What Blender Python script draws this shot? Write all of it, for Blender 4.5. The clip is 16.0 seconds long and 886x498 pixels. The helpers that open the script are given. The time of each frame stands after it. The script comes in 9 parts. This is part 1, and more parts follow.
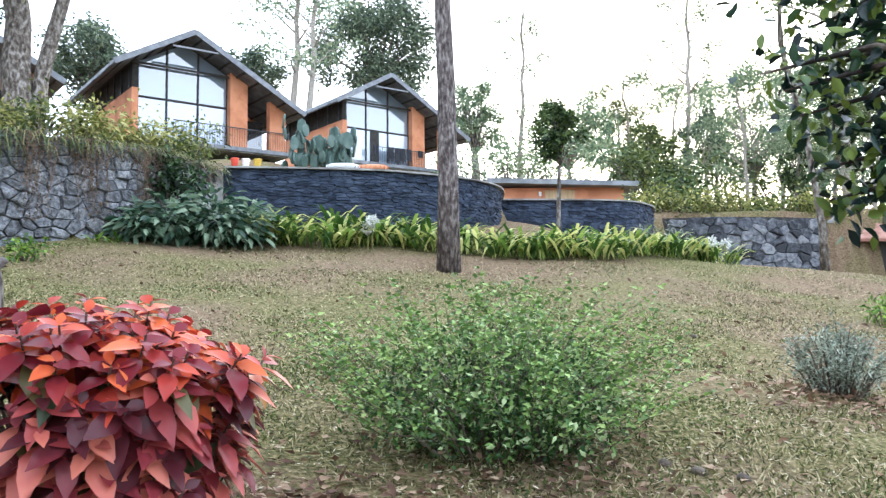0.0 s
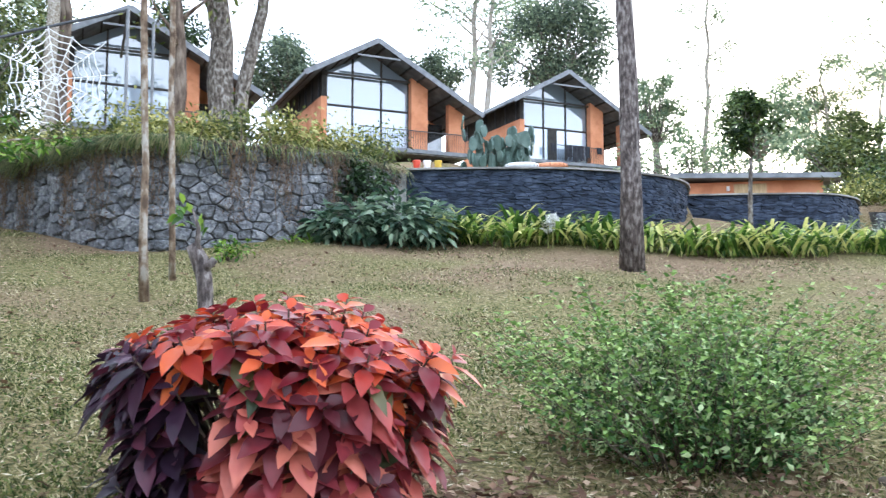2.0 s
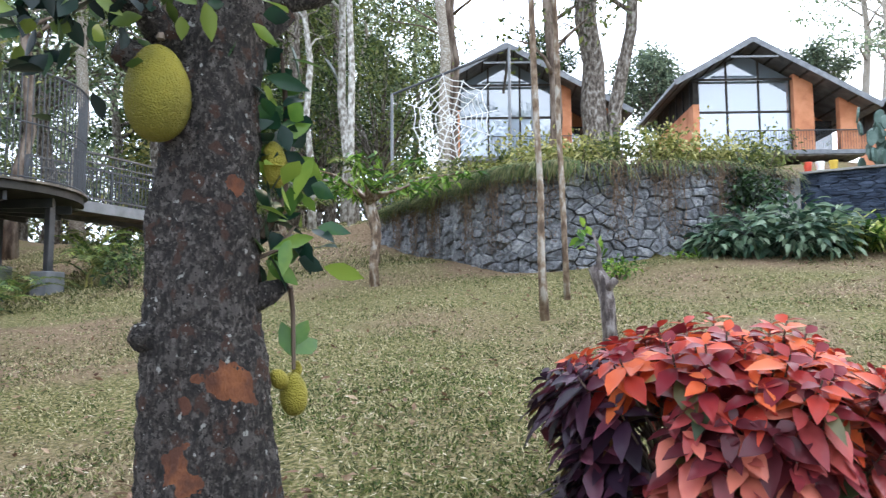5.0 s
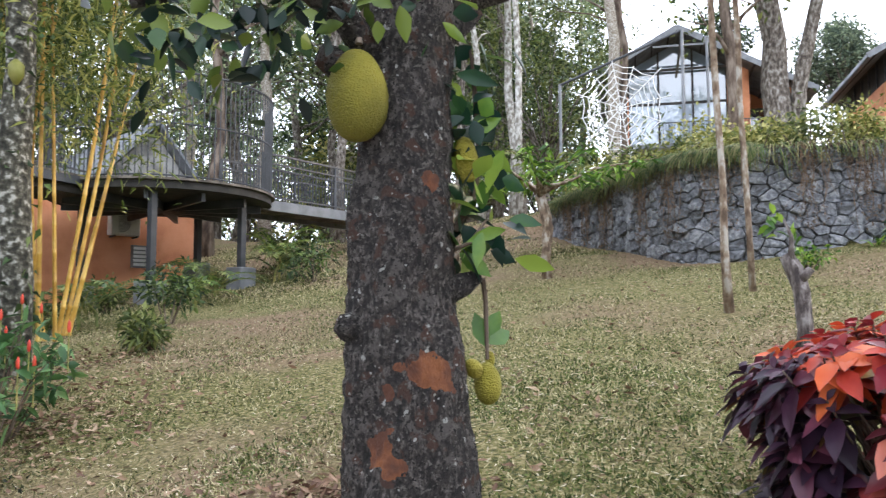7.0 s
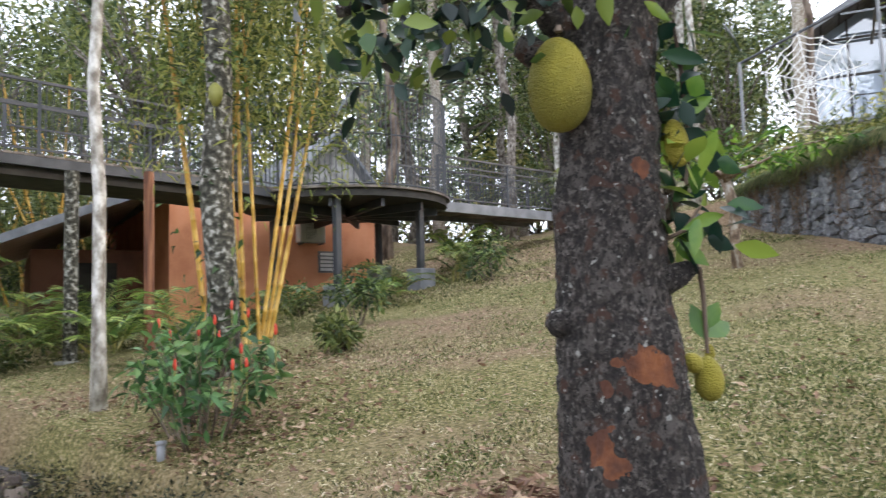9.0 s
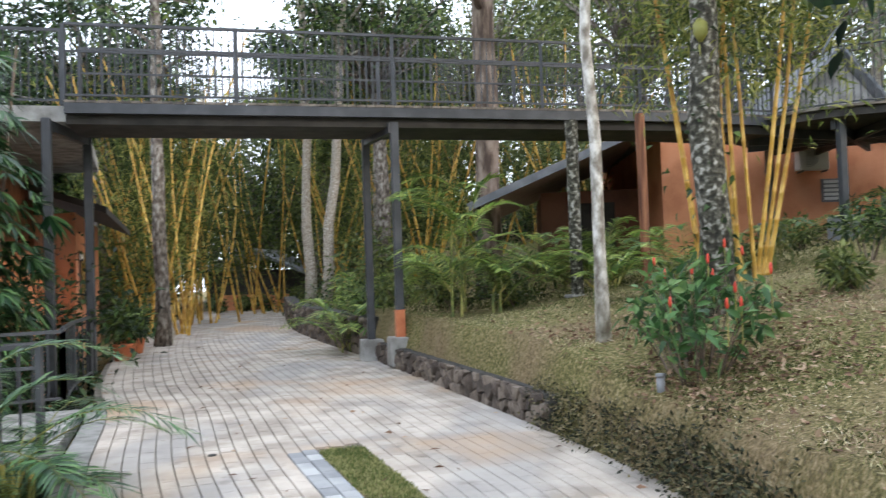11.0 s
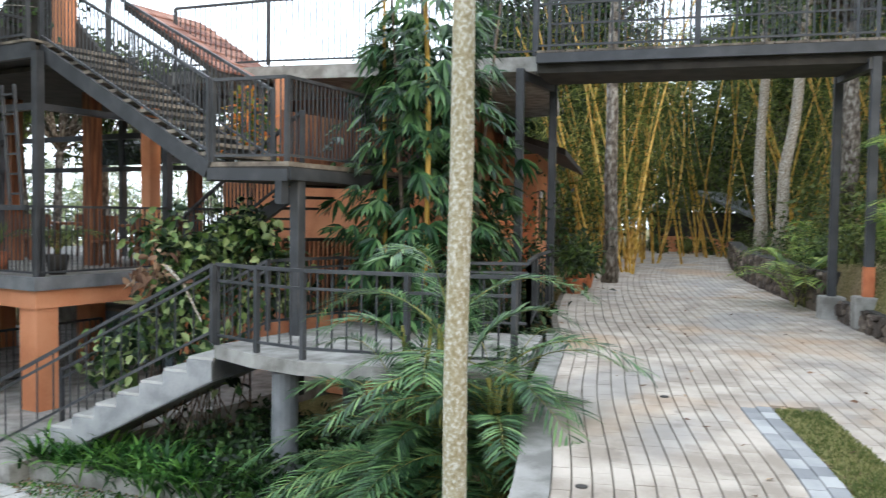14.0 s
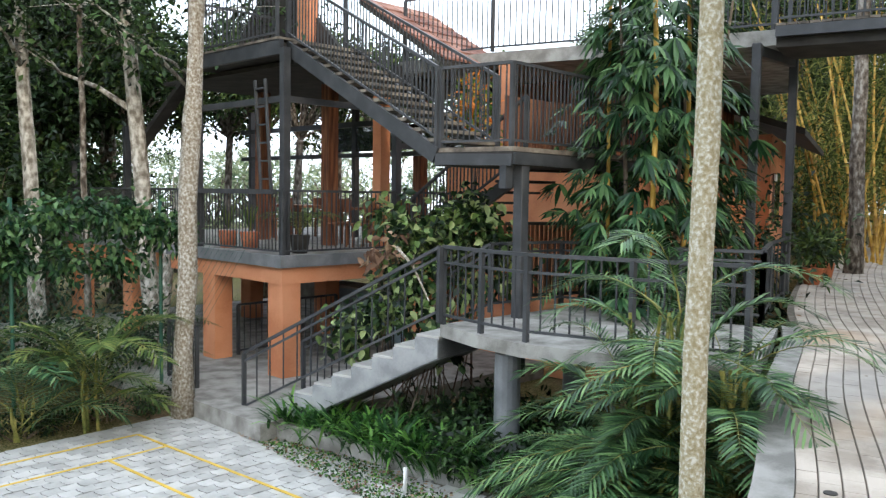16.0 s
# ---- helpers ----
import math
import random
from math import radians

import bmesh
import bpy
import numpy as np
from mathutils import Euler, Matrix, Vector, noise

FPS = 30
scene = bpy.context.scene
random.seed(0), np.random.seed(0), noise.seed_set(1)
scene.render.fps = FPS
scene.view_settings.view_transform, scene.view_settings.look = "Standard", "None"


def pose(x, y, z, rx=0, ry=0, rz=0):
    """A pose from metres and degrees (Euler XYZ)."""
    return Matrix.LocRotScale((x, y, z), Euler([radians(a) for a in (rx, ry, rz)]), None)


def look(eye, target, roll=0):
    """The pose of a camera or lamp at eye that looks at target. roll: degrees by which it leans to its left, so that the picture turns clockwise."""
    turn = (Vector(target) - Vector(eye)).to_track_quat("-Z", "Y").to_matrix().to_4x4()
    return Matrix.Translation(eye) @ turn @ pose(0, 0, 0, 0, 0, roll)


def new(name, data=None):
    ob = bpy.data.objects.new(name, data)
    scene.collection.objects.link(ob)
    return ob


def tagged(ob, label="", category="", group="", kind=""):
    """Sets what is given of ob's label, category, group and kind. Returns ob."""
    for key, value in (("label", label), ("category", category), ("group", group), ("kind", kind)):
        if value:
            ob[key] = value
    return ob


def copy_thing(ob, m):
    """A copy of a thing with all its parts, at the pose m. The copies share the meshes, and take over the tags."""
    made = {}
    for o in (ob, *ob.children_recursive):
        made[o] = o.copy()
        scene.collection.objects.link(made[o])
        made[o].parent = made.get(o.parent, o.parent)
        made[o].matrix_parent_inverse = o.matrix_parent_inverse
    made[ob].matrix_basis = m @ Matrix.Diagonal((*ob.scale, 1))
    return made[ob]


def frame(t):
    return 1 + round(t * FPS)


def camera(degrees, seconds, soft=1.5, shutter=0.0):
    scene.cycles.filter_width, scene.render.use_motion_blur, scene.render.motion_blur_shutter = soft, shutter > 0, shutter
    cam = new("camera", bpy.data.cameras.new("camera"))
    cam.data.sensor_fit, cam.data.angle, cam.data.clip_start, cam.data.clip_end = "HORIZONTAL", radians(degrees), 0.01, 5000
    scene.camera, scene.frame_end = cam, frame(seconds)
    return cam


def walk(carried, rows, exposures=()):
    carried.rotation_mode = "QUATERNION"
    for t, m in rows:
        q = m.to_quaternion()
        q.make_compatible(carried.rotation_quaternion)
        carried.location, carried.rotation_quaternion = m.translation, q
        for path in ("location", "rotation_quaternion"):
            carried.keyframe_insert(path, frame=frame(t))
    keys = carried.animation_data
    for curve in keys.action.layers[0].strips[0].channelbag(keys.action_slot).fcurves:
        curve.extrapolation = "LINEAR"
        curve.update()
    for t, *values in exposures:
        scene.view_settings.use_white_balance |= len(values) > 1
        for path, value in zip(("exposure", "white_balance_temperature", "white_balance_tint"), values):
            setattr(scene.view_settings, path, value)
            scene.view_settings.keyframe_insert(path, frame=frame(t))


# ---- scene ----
cam = camera(56.76, 16.0, soft=1.25, shutter=0.35)
PATH = [
    (0, (0.000, -0.000, 1.600), (0.0001, 1.9942, 1.7524), -0.54),
    (0.5, (-0.006, 0.010, 1.603), (-0.1001, 2.0011, 1.7711), -0.07),
    (1, (-0.021, 0.019, 1.601), (-0.2436, 2.0001, 1.7671), 0.10),
    (1.5, (-0.037, 0.046, 1.600), (-0.3739, 2.0126, 1.7423), -0.08),
    (2, (-0.041, 0.043, 1.602), (-0.4691, 1.9904, 1.7540), -0.00),
    (2.5, (-0.064, 0.034, 1.601), (-0.6388, 1.9436, 1.7546), -0.44),
    (3, (-0.125, 0.007, 1.606), (-0.8101, 1.8799, 1.7614), -0.73),
    (3.5, (-0.154, -0.067, 1.609), (-0.9716, 1.7516, 1.7714), -0.74),
    (4, (-0.158, -0.073, 1.617), (-1.1017, 1.6821, 1.7902), -0.08),
    (4.5, (-0.165, -0.089, 1.621), (-1.2706, 1.5674, 1.8095), -0.06),
    (5, (-0.176, -0.092, 1.623), (-1.4047, 1.4747, 1.8159), -0.37),
    (5.2, (-0.174, -0.097, 1.623), (-1.4367, 1.4415, 1.8175), -0.68),
    (7.3, (-0.239, -0.158, 1.618), (-1.8046, 1.0740, 1.7932), -0.02),
    (7.5, (-0.251, -0.160, 1.621), (-1.8477, 1.0319, 1.7961), -0.02),
    (8, (-0.255, -0.186, 1.621), (-1.9166, 0.9134, 1.7956), -0.71),
    (8.5, (-0.286, -0.197, 1.618), (-1.9715, 0.8650, 1.7899), -0.60),
    (9, (-0.322, -0.217, 1.615), (-2.0763, 0.7274, 1.7922), -1.63),
    (9.5, (-0.341, -0.208, 1.614), (-2.2189, 0.4587, 1.7803), -0.21),
    (10, (-0.311, -0.208, 1.615), (-2.2847, 0.0866, 1.7496), -0.44),
    (10.2, (-0.303, -0.218, 1.615), (-2.2911, -0.0345, 1.7317), -1.05),
    (12.3, (-0.003, -0.208, 1.756), (-1.9127, -0.8020, 1.7330), -0.81),
    (12.5, (-0.019, -0.220, 1.756), (-1.9158, -0.8520, 1.7278), -0.69),
    (13, (-0.003, -0.249, 1.747), (-1.8568, -0.9971, 1.6991), 0.01),
    (13.5, (-0.008, -0.306, 1.740), (-1.7590, -1.2700, 1.6786), 0.63),
    (14, (-0.005, -0.353, 1.737), (-1.6342, -1.5102, 1.6510), 0.81),
    (14.5, (-0.004, -0.392, 1.735), (-1.5255, -1.6867, 1.6324), -0.10),
    (15, (0.048, -0.399, 1.741), (-1.3681, -1.8062, 1.6299), 0.20),
    (15.5, (0.069, -0.410, 1.742), (-1.2616, -1.8980, 1.6173), 0.60),
    (16, (0.082, -0.425, 1.745), (-1.1946, -1.9589, 1.6114), 0.89),
]
walk(cam, [(t, look(eye, target, roll)) for t, eye, target, roll in PATH],
     exposures=[(0.0, 1.20, 5900, 9), (4.0, 1.14, 5950, 9), (5.0, 1.10, 6100, 10), (9.0, 1.05, 6500, 13), (10.2, 0.92, 6400, 11), (12.5, 0.82, 6350, 7), (16.0, 0.74, 6400, 6)])
# ---- light ----
SUN_EL, SUN_AZ = radians(14), radians(17)   # low sun beyond the trees, to the right of +y
world = bpy.data.worlds.new("world")
scene.world = world
world.use_nodes = True
wn = world.node_tree.nodes
bg = wn["Background"]
sky = wn.new("ShaderNodeTexSky")
sky.sky_type, sky.sun_disc = "NISHITA", False
sky.sun_elevation, sky.sun_rotation = SUN_EL, SUN_AZ
sky.air_density, sky.dust_density, sky.ozone_density = 1.0, 4.0, 1.0
haze = wn.new("ShaderNodeMix")
haze.data_type = "RGBA"
haze.inputs[0].default_value = 0.72
haze.inputs[7].default_value = (12.6, 13.6, 15.3, 1)   # thin high cloud
world.node_tree.links.new(sky.outputs[0], haze.inputs[6])
world.node_tree.links.new(haze.outputs[2], bg.inputs[0])
bg.inputs[1].default_value = 0.15
sun = new("sun", bpy.data.lights.new("sun", "SUN"))
sun.data.energy, sun.data.angle, sun.data.color = 1.0, radians(6), (1.0, 0.80, 0.58)
sun.matrix_world = look((0, 0, 30), (-math.sin(SUN_AZ) * 30, -math.cos(SUN_AZ) * 30, 30 - 30 * math.tan(SUN_EL)))

# ---- materials ----
def mat(name, stops, scale=6.0, rough=0.8, bump=0.3, fine=60.0, metal=0.0, island=0.0, through_light=0.0, stretch=(1, 1, 1), rand=0.0, bump_dist=0.01, spec=0.5):
    """Two scales of noise through a ramp of base colours; island / rand: how much a piece's own number shifts it."""
    m = bpy.data.materials.new(name)
    m.use_nodes = True
    nt = m.node_tree
    n, lk = nt.nodes, nt.links
    b = n["Principled BSDF"]
    tc, mp = n.new("ShaderNodeTexCoord"), n.new("ShaderNodeMapping")
    mp.inputs["Scale"].default_value = stretch
    lk.new(tc.outputs["Object"], mp.inputs[0])
    big, small = n.new("ShaderNodeTexNoise"), n.new("ShaderNodeTexNoise")
    big.inputs["Scale"].default_value, big.inputs["Detail"].default_value = scale, 5
    small.inputs["Scale"].default_value, small.inputs["Detail"].default_value = fine, 4
    for t in (big, small):
        lk.new(mp.outputs[0], t.inputs["Vector"])
    mix = n.new("ShaderNodeMath"); mix.operation = "MULTIPLY_ADD"
    mix.inputs[1].default_value = 0.35
    lk.new(small.outputs[0], mix.inputs[0])
    sc = n.new("ShaderNodeMath"); sc.operation = "MULTIPLY_ADD"
    sc.inputs[1].default_value, sc.inputs[2].default_value = 2.1, -0.64
    lk.new(big.outputs[0], sc.inputs[0])
    lk.new(sc.outputs[0], mix.inputs[2])
    fac = mix.outputs[0]
    if island or rand:
        src = n.new("ShaderNodeNewGeometry").outputs["Random Per Island"] if island else n.new("ShaderNodeObjectInfo").outputs["Random"]
        k = island or rand
        ad = n.new("ShaderNodeMath"); ad.operation = "MULTIPLY_ADD"
        ad.inputs[1].default_value = k
        lk.new(src, ad.inputs[0])
        sub = n.new("ShaderNodeMath"); sub.operation = "MULTIPLY_ADD"
        sub.inputs[1].default_value, sub.inputs[2].default_value = 1.0 - 0.6 * k, -0.2 * k
        lk.new(fac, sub.inputs[0])
        lk.new(sub.outputs[0], ad.inputs[2])
        fac = ad.outputs[0]
    ramp = n.new("ShaderNodeValToRGB")
    el = ramp.color_ramp.elements
    lo, hi = 0.30, 0.88
    for i, c in enumerate(stops):
        p = lo + (hi - lo) * i / max(1, len(stops) - 1)
        e = el[i] if i < 2 else el.new(p)
        e.position, e.color = p, (*c, 1)
    lk.new(fac, ramp.inputs[0])
    lk.new(ramp.outputs[0], b.inputs["Base Color"])
    b.inputs["Roughness"].default_value, b.inputs["Metallic"].default_value = rough, metal
    b.inputs["Specular IOR Level"].default_value = spec
    if bump:
        bp = n.new("ShaderNodeBump")
        bp.inputs["Strength"].default_value, bp.inputs["Distance"].default_value = bump, bump_dist
        lk.new(mix.outputs[0], bp.inputs["Height"])
        lk.new(bp.outputs[0], b.inputs["Normal"])
    if through_light:
        tr, ms = n.new("ShaderNodeBsdfTranslucent"), n.new("ShaderNodeMixShader")
        lk.new(ramp.outputs[0], tr.inputs[0])
        ms.inputs[0].default_value = through_light
        lk.new(b.outputs[0], ms.inputs[1]); lk.new(tr.outputs[0], ms.inputs[2])
        lk.new(ms.outputs[0], n["Material Output"].inputs[0])
    return m

def leafmat(name, *stops, rough=0.45, t=0.3, isl=0.8):
    return mat(name, stops, scale=2.0, rough=rough, bump=0.15, fine=25, island=isl, through_light=t, spec=0.3)

M_BARK = mat("bark_dark", [(0.016, 0.012, 0.010), (0.045, 0.034, 0.028), (0.10, 0.075, 0.060), (0.24, 0.21, 0.18)], 5, 0.95, 1.0, 38, stretch=(1, 1, 0.35), bump_dist=0.03)
M_BARKG = mat("bark_grey", [(0.045, 0.035, 0.027), (0.105, 0.085, 0.067), (0.18, 0.155, 0.13), (0.31, 0.29, 0.26)], 13, 0.92, 0.9, 60, stretch=(1, 1, 0.5), bump_dist=0.02)
M_BARKB = mat("bark_brown", [(0.055, 0.036, 0.026), (0.13, 0.095, 0.07), (0.24, 0.19, 0.15)], 6, 0.95, 0.9, 45, stretch=(1, 1, 0.3), bump_dist=0.02)
M_ASH = mat("bark_ash_white", [(0.16, 0.14, 0.115), (0.28, 0.26, 0.225), (0.42, 0.40, 0.36), (0.60, 0.585, 0.55)], 11, 0.9, 0.6, 70, stretch=(1, 1, .6), bump_dist=0.012)
M_BARKL = mat("bark_lawn_tree", [(0.040, 0.030, 0.028), (0.090, 0.070, 0.064), (0.155, 0.128, 0.118), (0.27, 0.24, 0.225)], 26, 0.92, 0.9, 120, stretch=(1, 1, 0.35), bump_dist=0.02)
M_SAPLING = mat("bark_tan", [(0.085, 0.055, 0.036), (0.17, 0.115, 0.075), (0.25, 0.19, 0.135), (0.40, 0.36, 0.31)], 14, 0.92, 0.7, 60, stretch=(1, 1, 0.5), bump_dist=0.012)
M_PALE = mat("bark_pale_lichen", [(0.17, 0.135, 0.095), (0.25, 0.21, 0.16), (0.33, 0.295, 0.245), (0.47, 0.45, 0.41)], 30, 0.9, 0.6, 110, stretch=(1, 1, 0.8), bump_dist=0.01)
M_ORANGE = mat("terracotta_plaster", [(0.52, 0.20, 0.095), (0.62, 0.26, 0.130), (0.67, 0.30, 0.16)], 1.5, 0.85, 0.15, 30)
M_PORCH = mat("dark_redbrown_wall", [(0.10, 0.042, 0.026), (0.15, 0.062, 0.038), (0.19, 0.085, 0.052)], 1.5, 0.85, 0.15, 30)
M_KERB = mat("grey_kerb_concrete", [(0.14, 0.135, 0.125), (0.22, 0.215, 0.20), (0.29, 0.28, 0.265)], 4, 0.85, 0.5, 70)
M_STEEL = mat("grey_painted_steel", [(0.032, 0.035, 0.040), (0.044, 0.047, 0.053), (0.060, 0.063, 0.069)], 3, 0.5, 0.1, 40)
M_STEELL = mat("light_grey_painted_steel", [(0.13, 0.138, 0.15), (0.17, 0.178, 0.19), (0.215, 0.222, 0.235)], 3, 0.5, 0.1, 40)
M_STAIRG = mat("pale_grey_paint", [(0.22, 0.228, 0.24), (0.30, 0.308, 0.32), (0.36, 0.365, 0.375)], 3, 0.6, 0.15, 40)
# dark brown parts; on the footbridge underside this colour carries the shade
M_DARK = mat("dark_brown_and_shade", [(0.02, 0.018, 0.016), (0.045, 0.04, 0.035)], 3, 0.8, 0.2, 30)
M_SOFFIT = mat("grey_soffit_board", [(0.085, 0.090, 0.098), (0.12, 0.126, 0.136), (0.16, 0.166, 0.175)], 2, 0.7, 0.2, 30)
M_ROOF = mat("grey_metal_roof", [(0.11, 0.12, 0.13), (0.17, 0.18, 0.195), (0.23, 0.24, 0.25)], 2, 0.55, 0.2, 30)
M_CONC = mat("concrete", [(0.18, 0.172, 0.157), (0.28, 0.272, 0.255), (0.37, 0.36, 0.34)], 3.5, 0.85, 0.4, 60)
M_WOOD = mat("brown_wood_slats", [(0.10, 0.035, 0.018), (0.20, 0.075, 0.035), (0.30, 0.13, 0.06)], 4, 0.7, 0.3, 50, stretch=(4, 4, 0.3))
M_WOODG = mat("weathered_deck_wood", [(0.07, 0.06, 0.05), (0.15, 0.125, 0.10), (0.24, 0.21, 0.17)], 4, 0.85, 0.4, 50)
M_STONE = mat("grey_granite_stone", [(0.080, 0.080, 0.082), (0.140, 0.146, 0.160), (0.205, 0.212, 0.230), (0.33, 0.332, 0.338)], 16, 0.9, 1.0, 70, rand=0.4, bump_dist=0.03)
M_STONES = mat("grey_granite_stone_joined", [(0.080, 0.080, 0.082), (0.140, 0.146, 0.160), (0.205, 0.212, 0.230), (0.33, 0.332, 0.338)], 16, 0.9, 1.0, 70, island=0.4, bump_dist=0.03)
M_SLATES = mat("dark_slate_cladding_joined", [(0.014, 0.021, 0.038), (0.029, 0.042, 0.072), (0.060, 0.078, 0.118)], 6, 0.7, 0.9, 34, spec=0.3, island=0.4, bump_dist=0.02)
M_STONED = mat("dark_granite_stone", [(0.030, 0.032, 0.038), (0.068, 0.073, 0.085), (0.12, 0.127, 0.143), (0.22, 0.225, 0.235)], 9, 0.9, 1.0, 40, rand=0.7, bump_dist=0.03)
M_STONEB = mat("brown_field_stone", [(0.055, 0.042, 0.034), (0.12, 0.093, 0.074), (0.21, 0.17, 0.135)], 8, 0.92, 0.9, 45, rand=0.6, bump_dist=0.02)
M_SLATE = mat("dark_slate_cladding", [(0.014, 0.021, 0.038), (0.029, 0.042, 0.072), (0.060, 0.078, 0.118)], 6, 0.7, 0.9, 34, spec=0.3, rand=0.4, bump_dist=0.02)
M_MORTAR = mat("grey_mortar", [(0.022, 0.021, 0.020), (0.065, 0.060, 0.054)], 9, 0.95, 0.8, 40)
def stain(m, scale, lo, hi, col, amount=1.0, seed=0.0, detail=5, stretch=(1, 1, 1)):
    """Lays a noise-shaped stain of another colour over a material's base colour."""
    nt = m.node_tree
    n, lk = nt.nodes, nt.links
    b = n["Principled BSDF"]
    src = b.inputs["Base Color"].links[0].from_socket
    tc, mp, t = n.new("ShaderNodeTexCoord"), n.new("ShaderNodeMapping"), n.new("ShaderNodeTexNoise")
    mp.inputs["Location"].default_value, mp.inputs["Scale"].default_value = (seed, seed * .7, seed * .3), stretch
    lk.new(tc.outputs["Object"], mp.inputs[0]); lk.new(mp.outputs[0], t.inputs["Vector"])
    t.inputs["Scale"].default_value, t.inputs["Detail"].default_value = scale, detail
    r = n.new("ShaderNodeMapRange")
    r.inputs[1].default_value, r.inputs[2].default_value, r.inputs[3].default_value, r.inputs[4].default_value = lo, hi, 0.0, amount
    lk.new(t.outputs[0], r.inputs[0])
    x = n.new("ShaderNodeMix"); x.data_type = "RGBA"
    lk.new(r.outputs[0], x.inputs[0]); lk.new(src, x.inputs[6]); x.inputs[7].default_value = (*col, 1)
    lk.new(x.outputs[2], b.inputs["Base Color"])
    return m
def paving(m):
    """Bluish worn bands, warm dust and dark spots."""
    stain(m, 0.9, .50, .62, (0.27, 0.265, 0.262), .55, 3, stretch=(.35, 1, 1))
    stain(m, 0.45, .54, .66, (0.40, 0.27, 0.165), .7, 11)
    return stain(m, 3.5, .62, .72, (0.14, 0.12, 0.10), .5, 5)
M_PAVER = mat("concrete_paver", [(0.27, 0.23, 0.19), (0.38, 0.33, 0.28), (0.47, 0.415, 0.36)], 2.2, 0.85, 0.4, 70, rand=0.25)
M_PAVERS = mat("concrete_paver_joined", [(0.27, 0.23, 0.19), (0.38, 0.33, 0.28), (0.47, 0.415, 0.36)], 2.2, 0.85, 0.4, 70, island=0.15)
paving(M_PAVER), paving(M_PAVERS)
M_PAVERB = mat("bluish_paver", [(0.20, 0.205, 0.215), (0.30, 0.305, 0.31), (0.40, 0.40, 0.40)], 2.2, 0.85, 0.4, 70, rand=0.7)
M_PAVERW = mat("pale_paver", [(0.33, 0.325, 0.31), (0.43, 0.425, 0.41), (0.53, 0.525, 0.505)], 2.5, 0.8, 0.4, 70, rand=0.5)
M_PAVERWS = mat("pale_paver_joined", [(0.33, 0.325, 0.31), (0.43, 0.425, 0.41), (0.53, 0.525, 0.505)], 2.5, 0.8, 0.4, 70, island=0.5)
M_SAND = mat("joint_sand", [(0.10, 0.085, 0.065), (0.20, 0.175, 0.145)], 6, 0.95, 0.5, 80)
M_YELLOW = mat("yellow_line_paint", [(0.50, 0.33, 0.04), (0.66, 0.45, 0.07)], 6, 0.8, 0.2, 60)
M_WHITE = mat("white_paint", [(0.66, 0.66, 0.65), (0.80, 0.80, 0.79)], 3, 0.5, 0.05, 40)
M_LITTER = mat("dry_leaf", [(0.10, 0.05, 0.03), (0.24, 0.14, 0.085), (0.42, 0.30, 0.20)], 4, 0.85, 0.2, 30, island=0.8, through_light=0.15)
M_SOIL = mat("reddish_soil", [(0.10, 0.06, 0.042), (0.18, 0.115, 0.08), (0.26, 0.18, 0.13)], 4, 0.95, 0.8, 50)
M_TILE = mat("red_roof_tile", [(0.16, 0.065, 0.045), (0.26, 0.12, 0.085), (0.36, 0.20, 0.15)], 4, 0.85, 0.3, 40, rand=0.5)
M_BAMBOO = mat("yellow_bamboo", [(0.32, 0.17, 0.026), (0.52, 0.30, 0.045), (0.64, 0.42, 0.10)], 3, 0.45, 0.1, 40)
M_PALMSTEM = mat("palm_stem", [(0.07, 0.095, 0.020), (0.18, 0.19, 0.045), (0.36, 0.30, 0.09)], 5, 0.5, 0.2, 40)
M_POT = mat("terracotta_pot", [(0.42, 0.12, 0.05), (0.58, 0.20, 0.09)], 4, 0.8, 0.2, 40)

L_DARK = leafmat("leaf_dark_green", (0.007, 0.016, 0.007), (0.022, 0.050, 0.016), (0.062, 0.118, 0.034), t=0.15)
L_FOREST = leafmat("leaf_forest", (0.014, 0.032, 0.011), (0.048, 0.088, 0.024), (0.136, 0.190, 0.048), t=0.2)
L_OLIVE = leafmat("leaf_olive", (0.041, 0.062, 0.019), (0.108, 0.142, 0.038), (0.216, 0.243, 0.074))
# far leaves: distance haze is put into this pale, cool colour
L_HAZE = leafmat("leaf_haze_tint", (0.115, 0.172, 0.103), (0.230, 0.299, 0.172), (0.391, 0.437, 0.253), rough=0.8)
L_BRIGHT = leafmat("leaf_bright_green", (0.037, 0.094, 0.013), (0.112, 0.225, 0.027), (0.275, 0.413, 0.062))
L_YELLOW = leafmat("leaf_yellow_green", (0.12, 0.14, 0.03), (0.29, 0.29, 0.075), (0.50, 0.46, 0.18))
L_JACK = leafmat("leaf_jackfruit", (0.010, 0.030, 0.015), (0.027, 0.075, 0.025), (0.069, 0.150, 0.027), (0.175, 0.263, 0.044), rough=0.3)
L_RED = leafmat("leaf_copper_red", (0.085, 0.016, 0.022), (0.26, 0.036, 0.044), (0.42, 0.075, 0.068), (0.58, 0.17, 0.115), rough=0.32, t=0.2, isl=0.95)
L_COPPER = leafmat("leaf_copper_orange", (0.20, 0.020, 0.030), (0.42, 0.046, 0.032), (0.62, 0.088, 0.032), (0.70, 0.16, 0.052), rough=0.30, t=0.25, isl=0.95)
L_PURPLE = leafmat("leaf_purple", (0.030, 0.016, 0.030), (0.075, 0.026, 0.050), (0.17, 0.04, 0.06), rough=0.35, t=0.15)
L_SILVER = leafmat("leaf_silver", (0.130, 0.156, 0.117), (0.260, 0.299, 0.221), (0.416, 0.455, 0.364), rough=0.7)
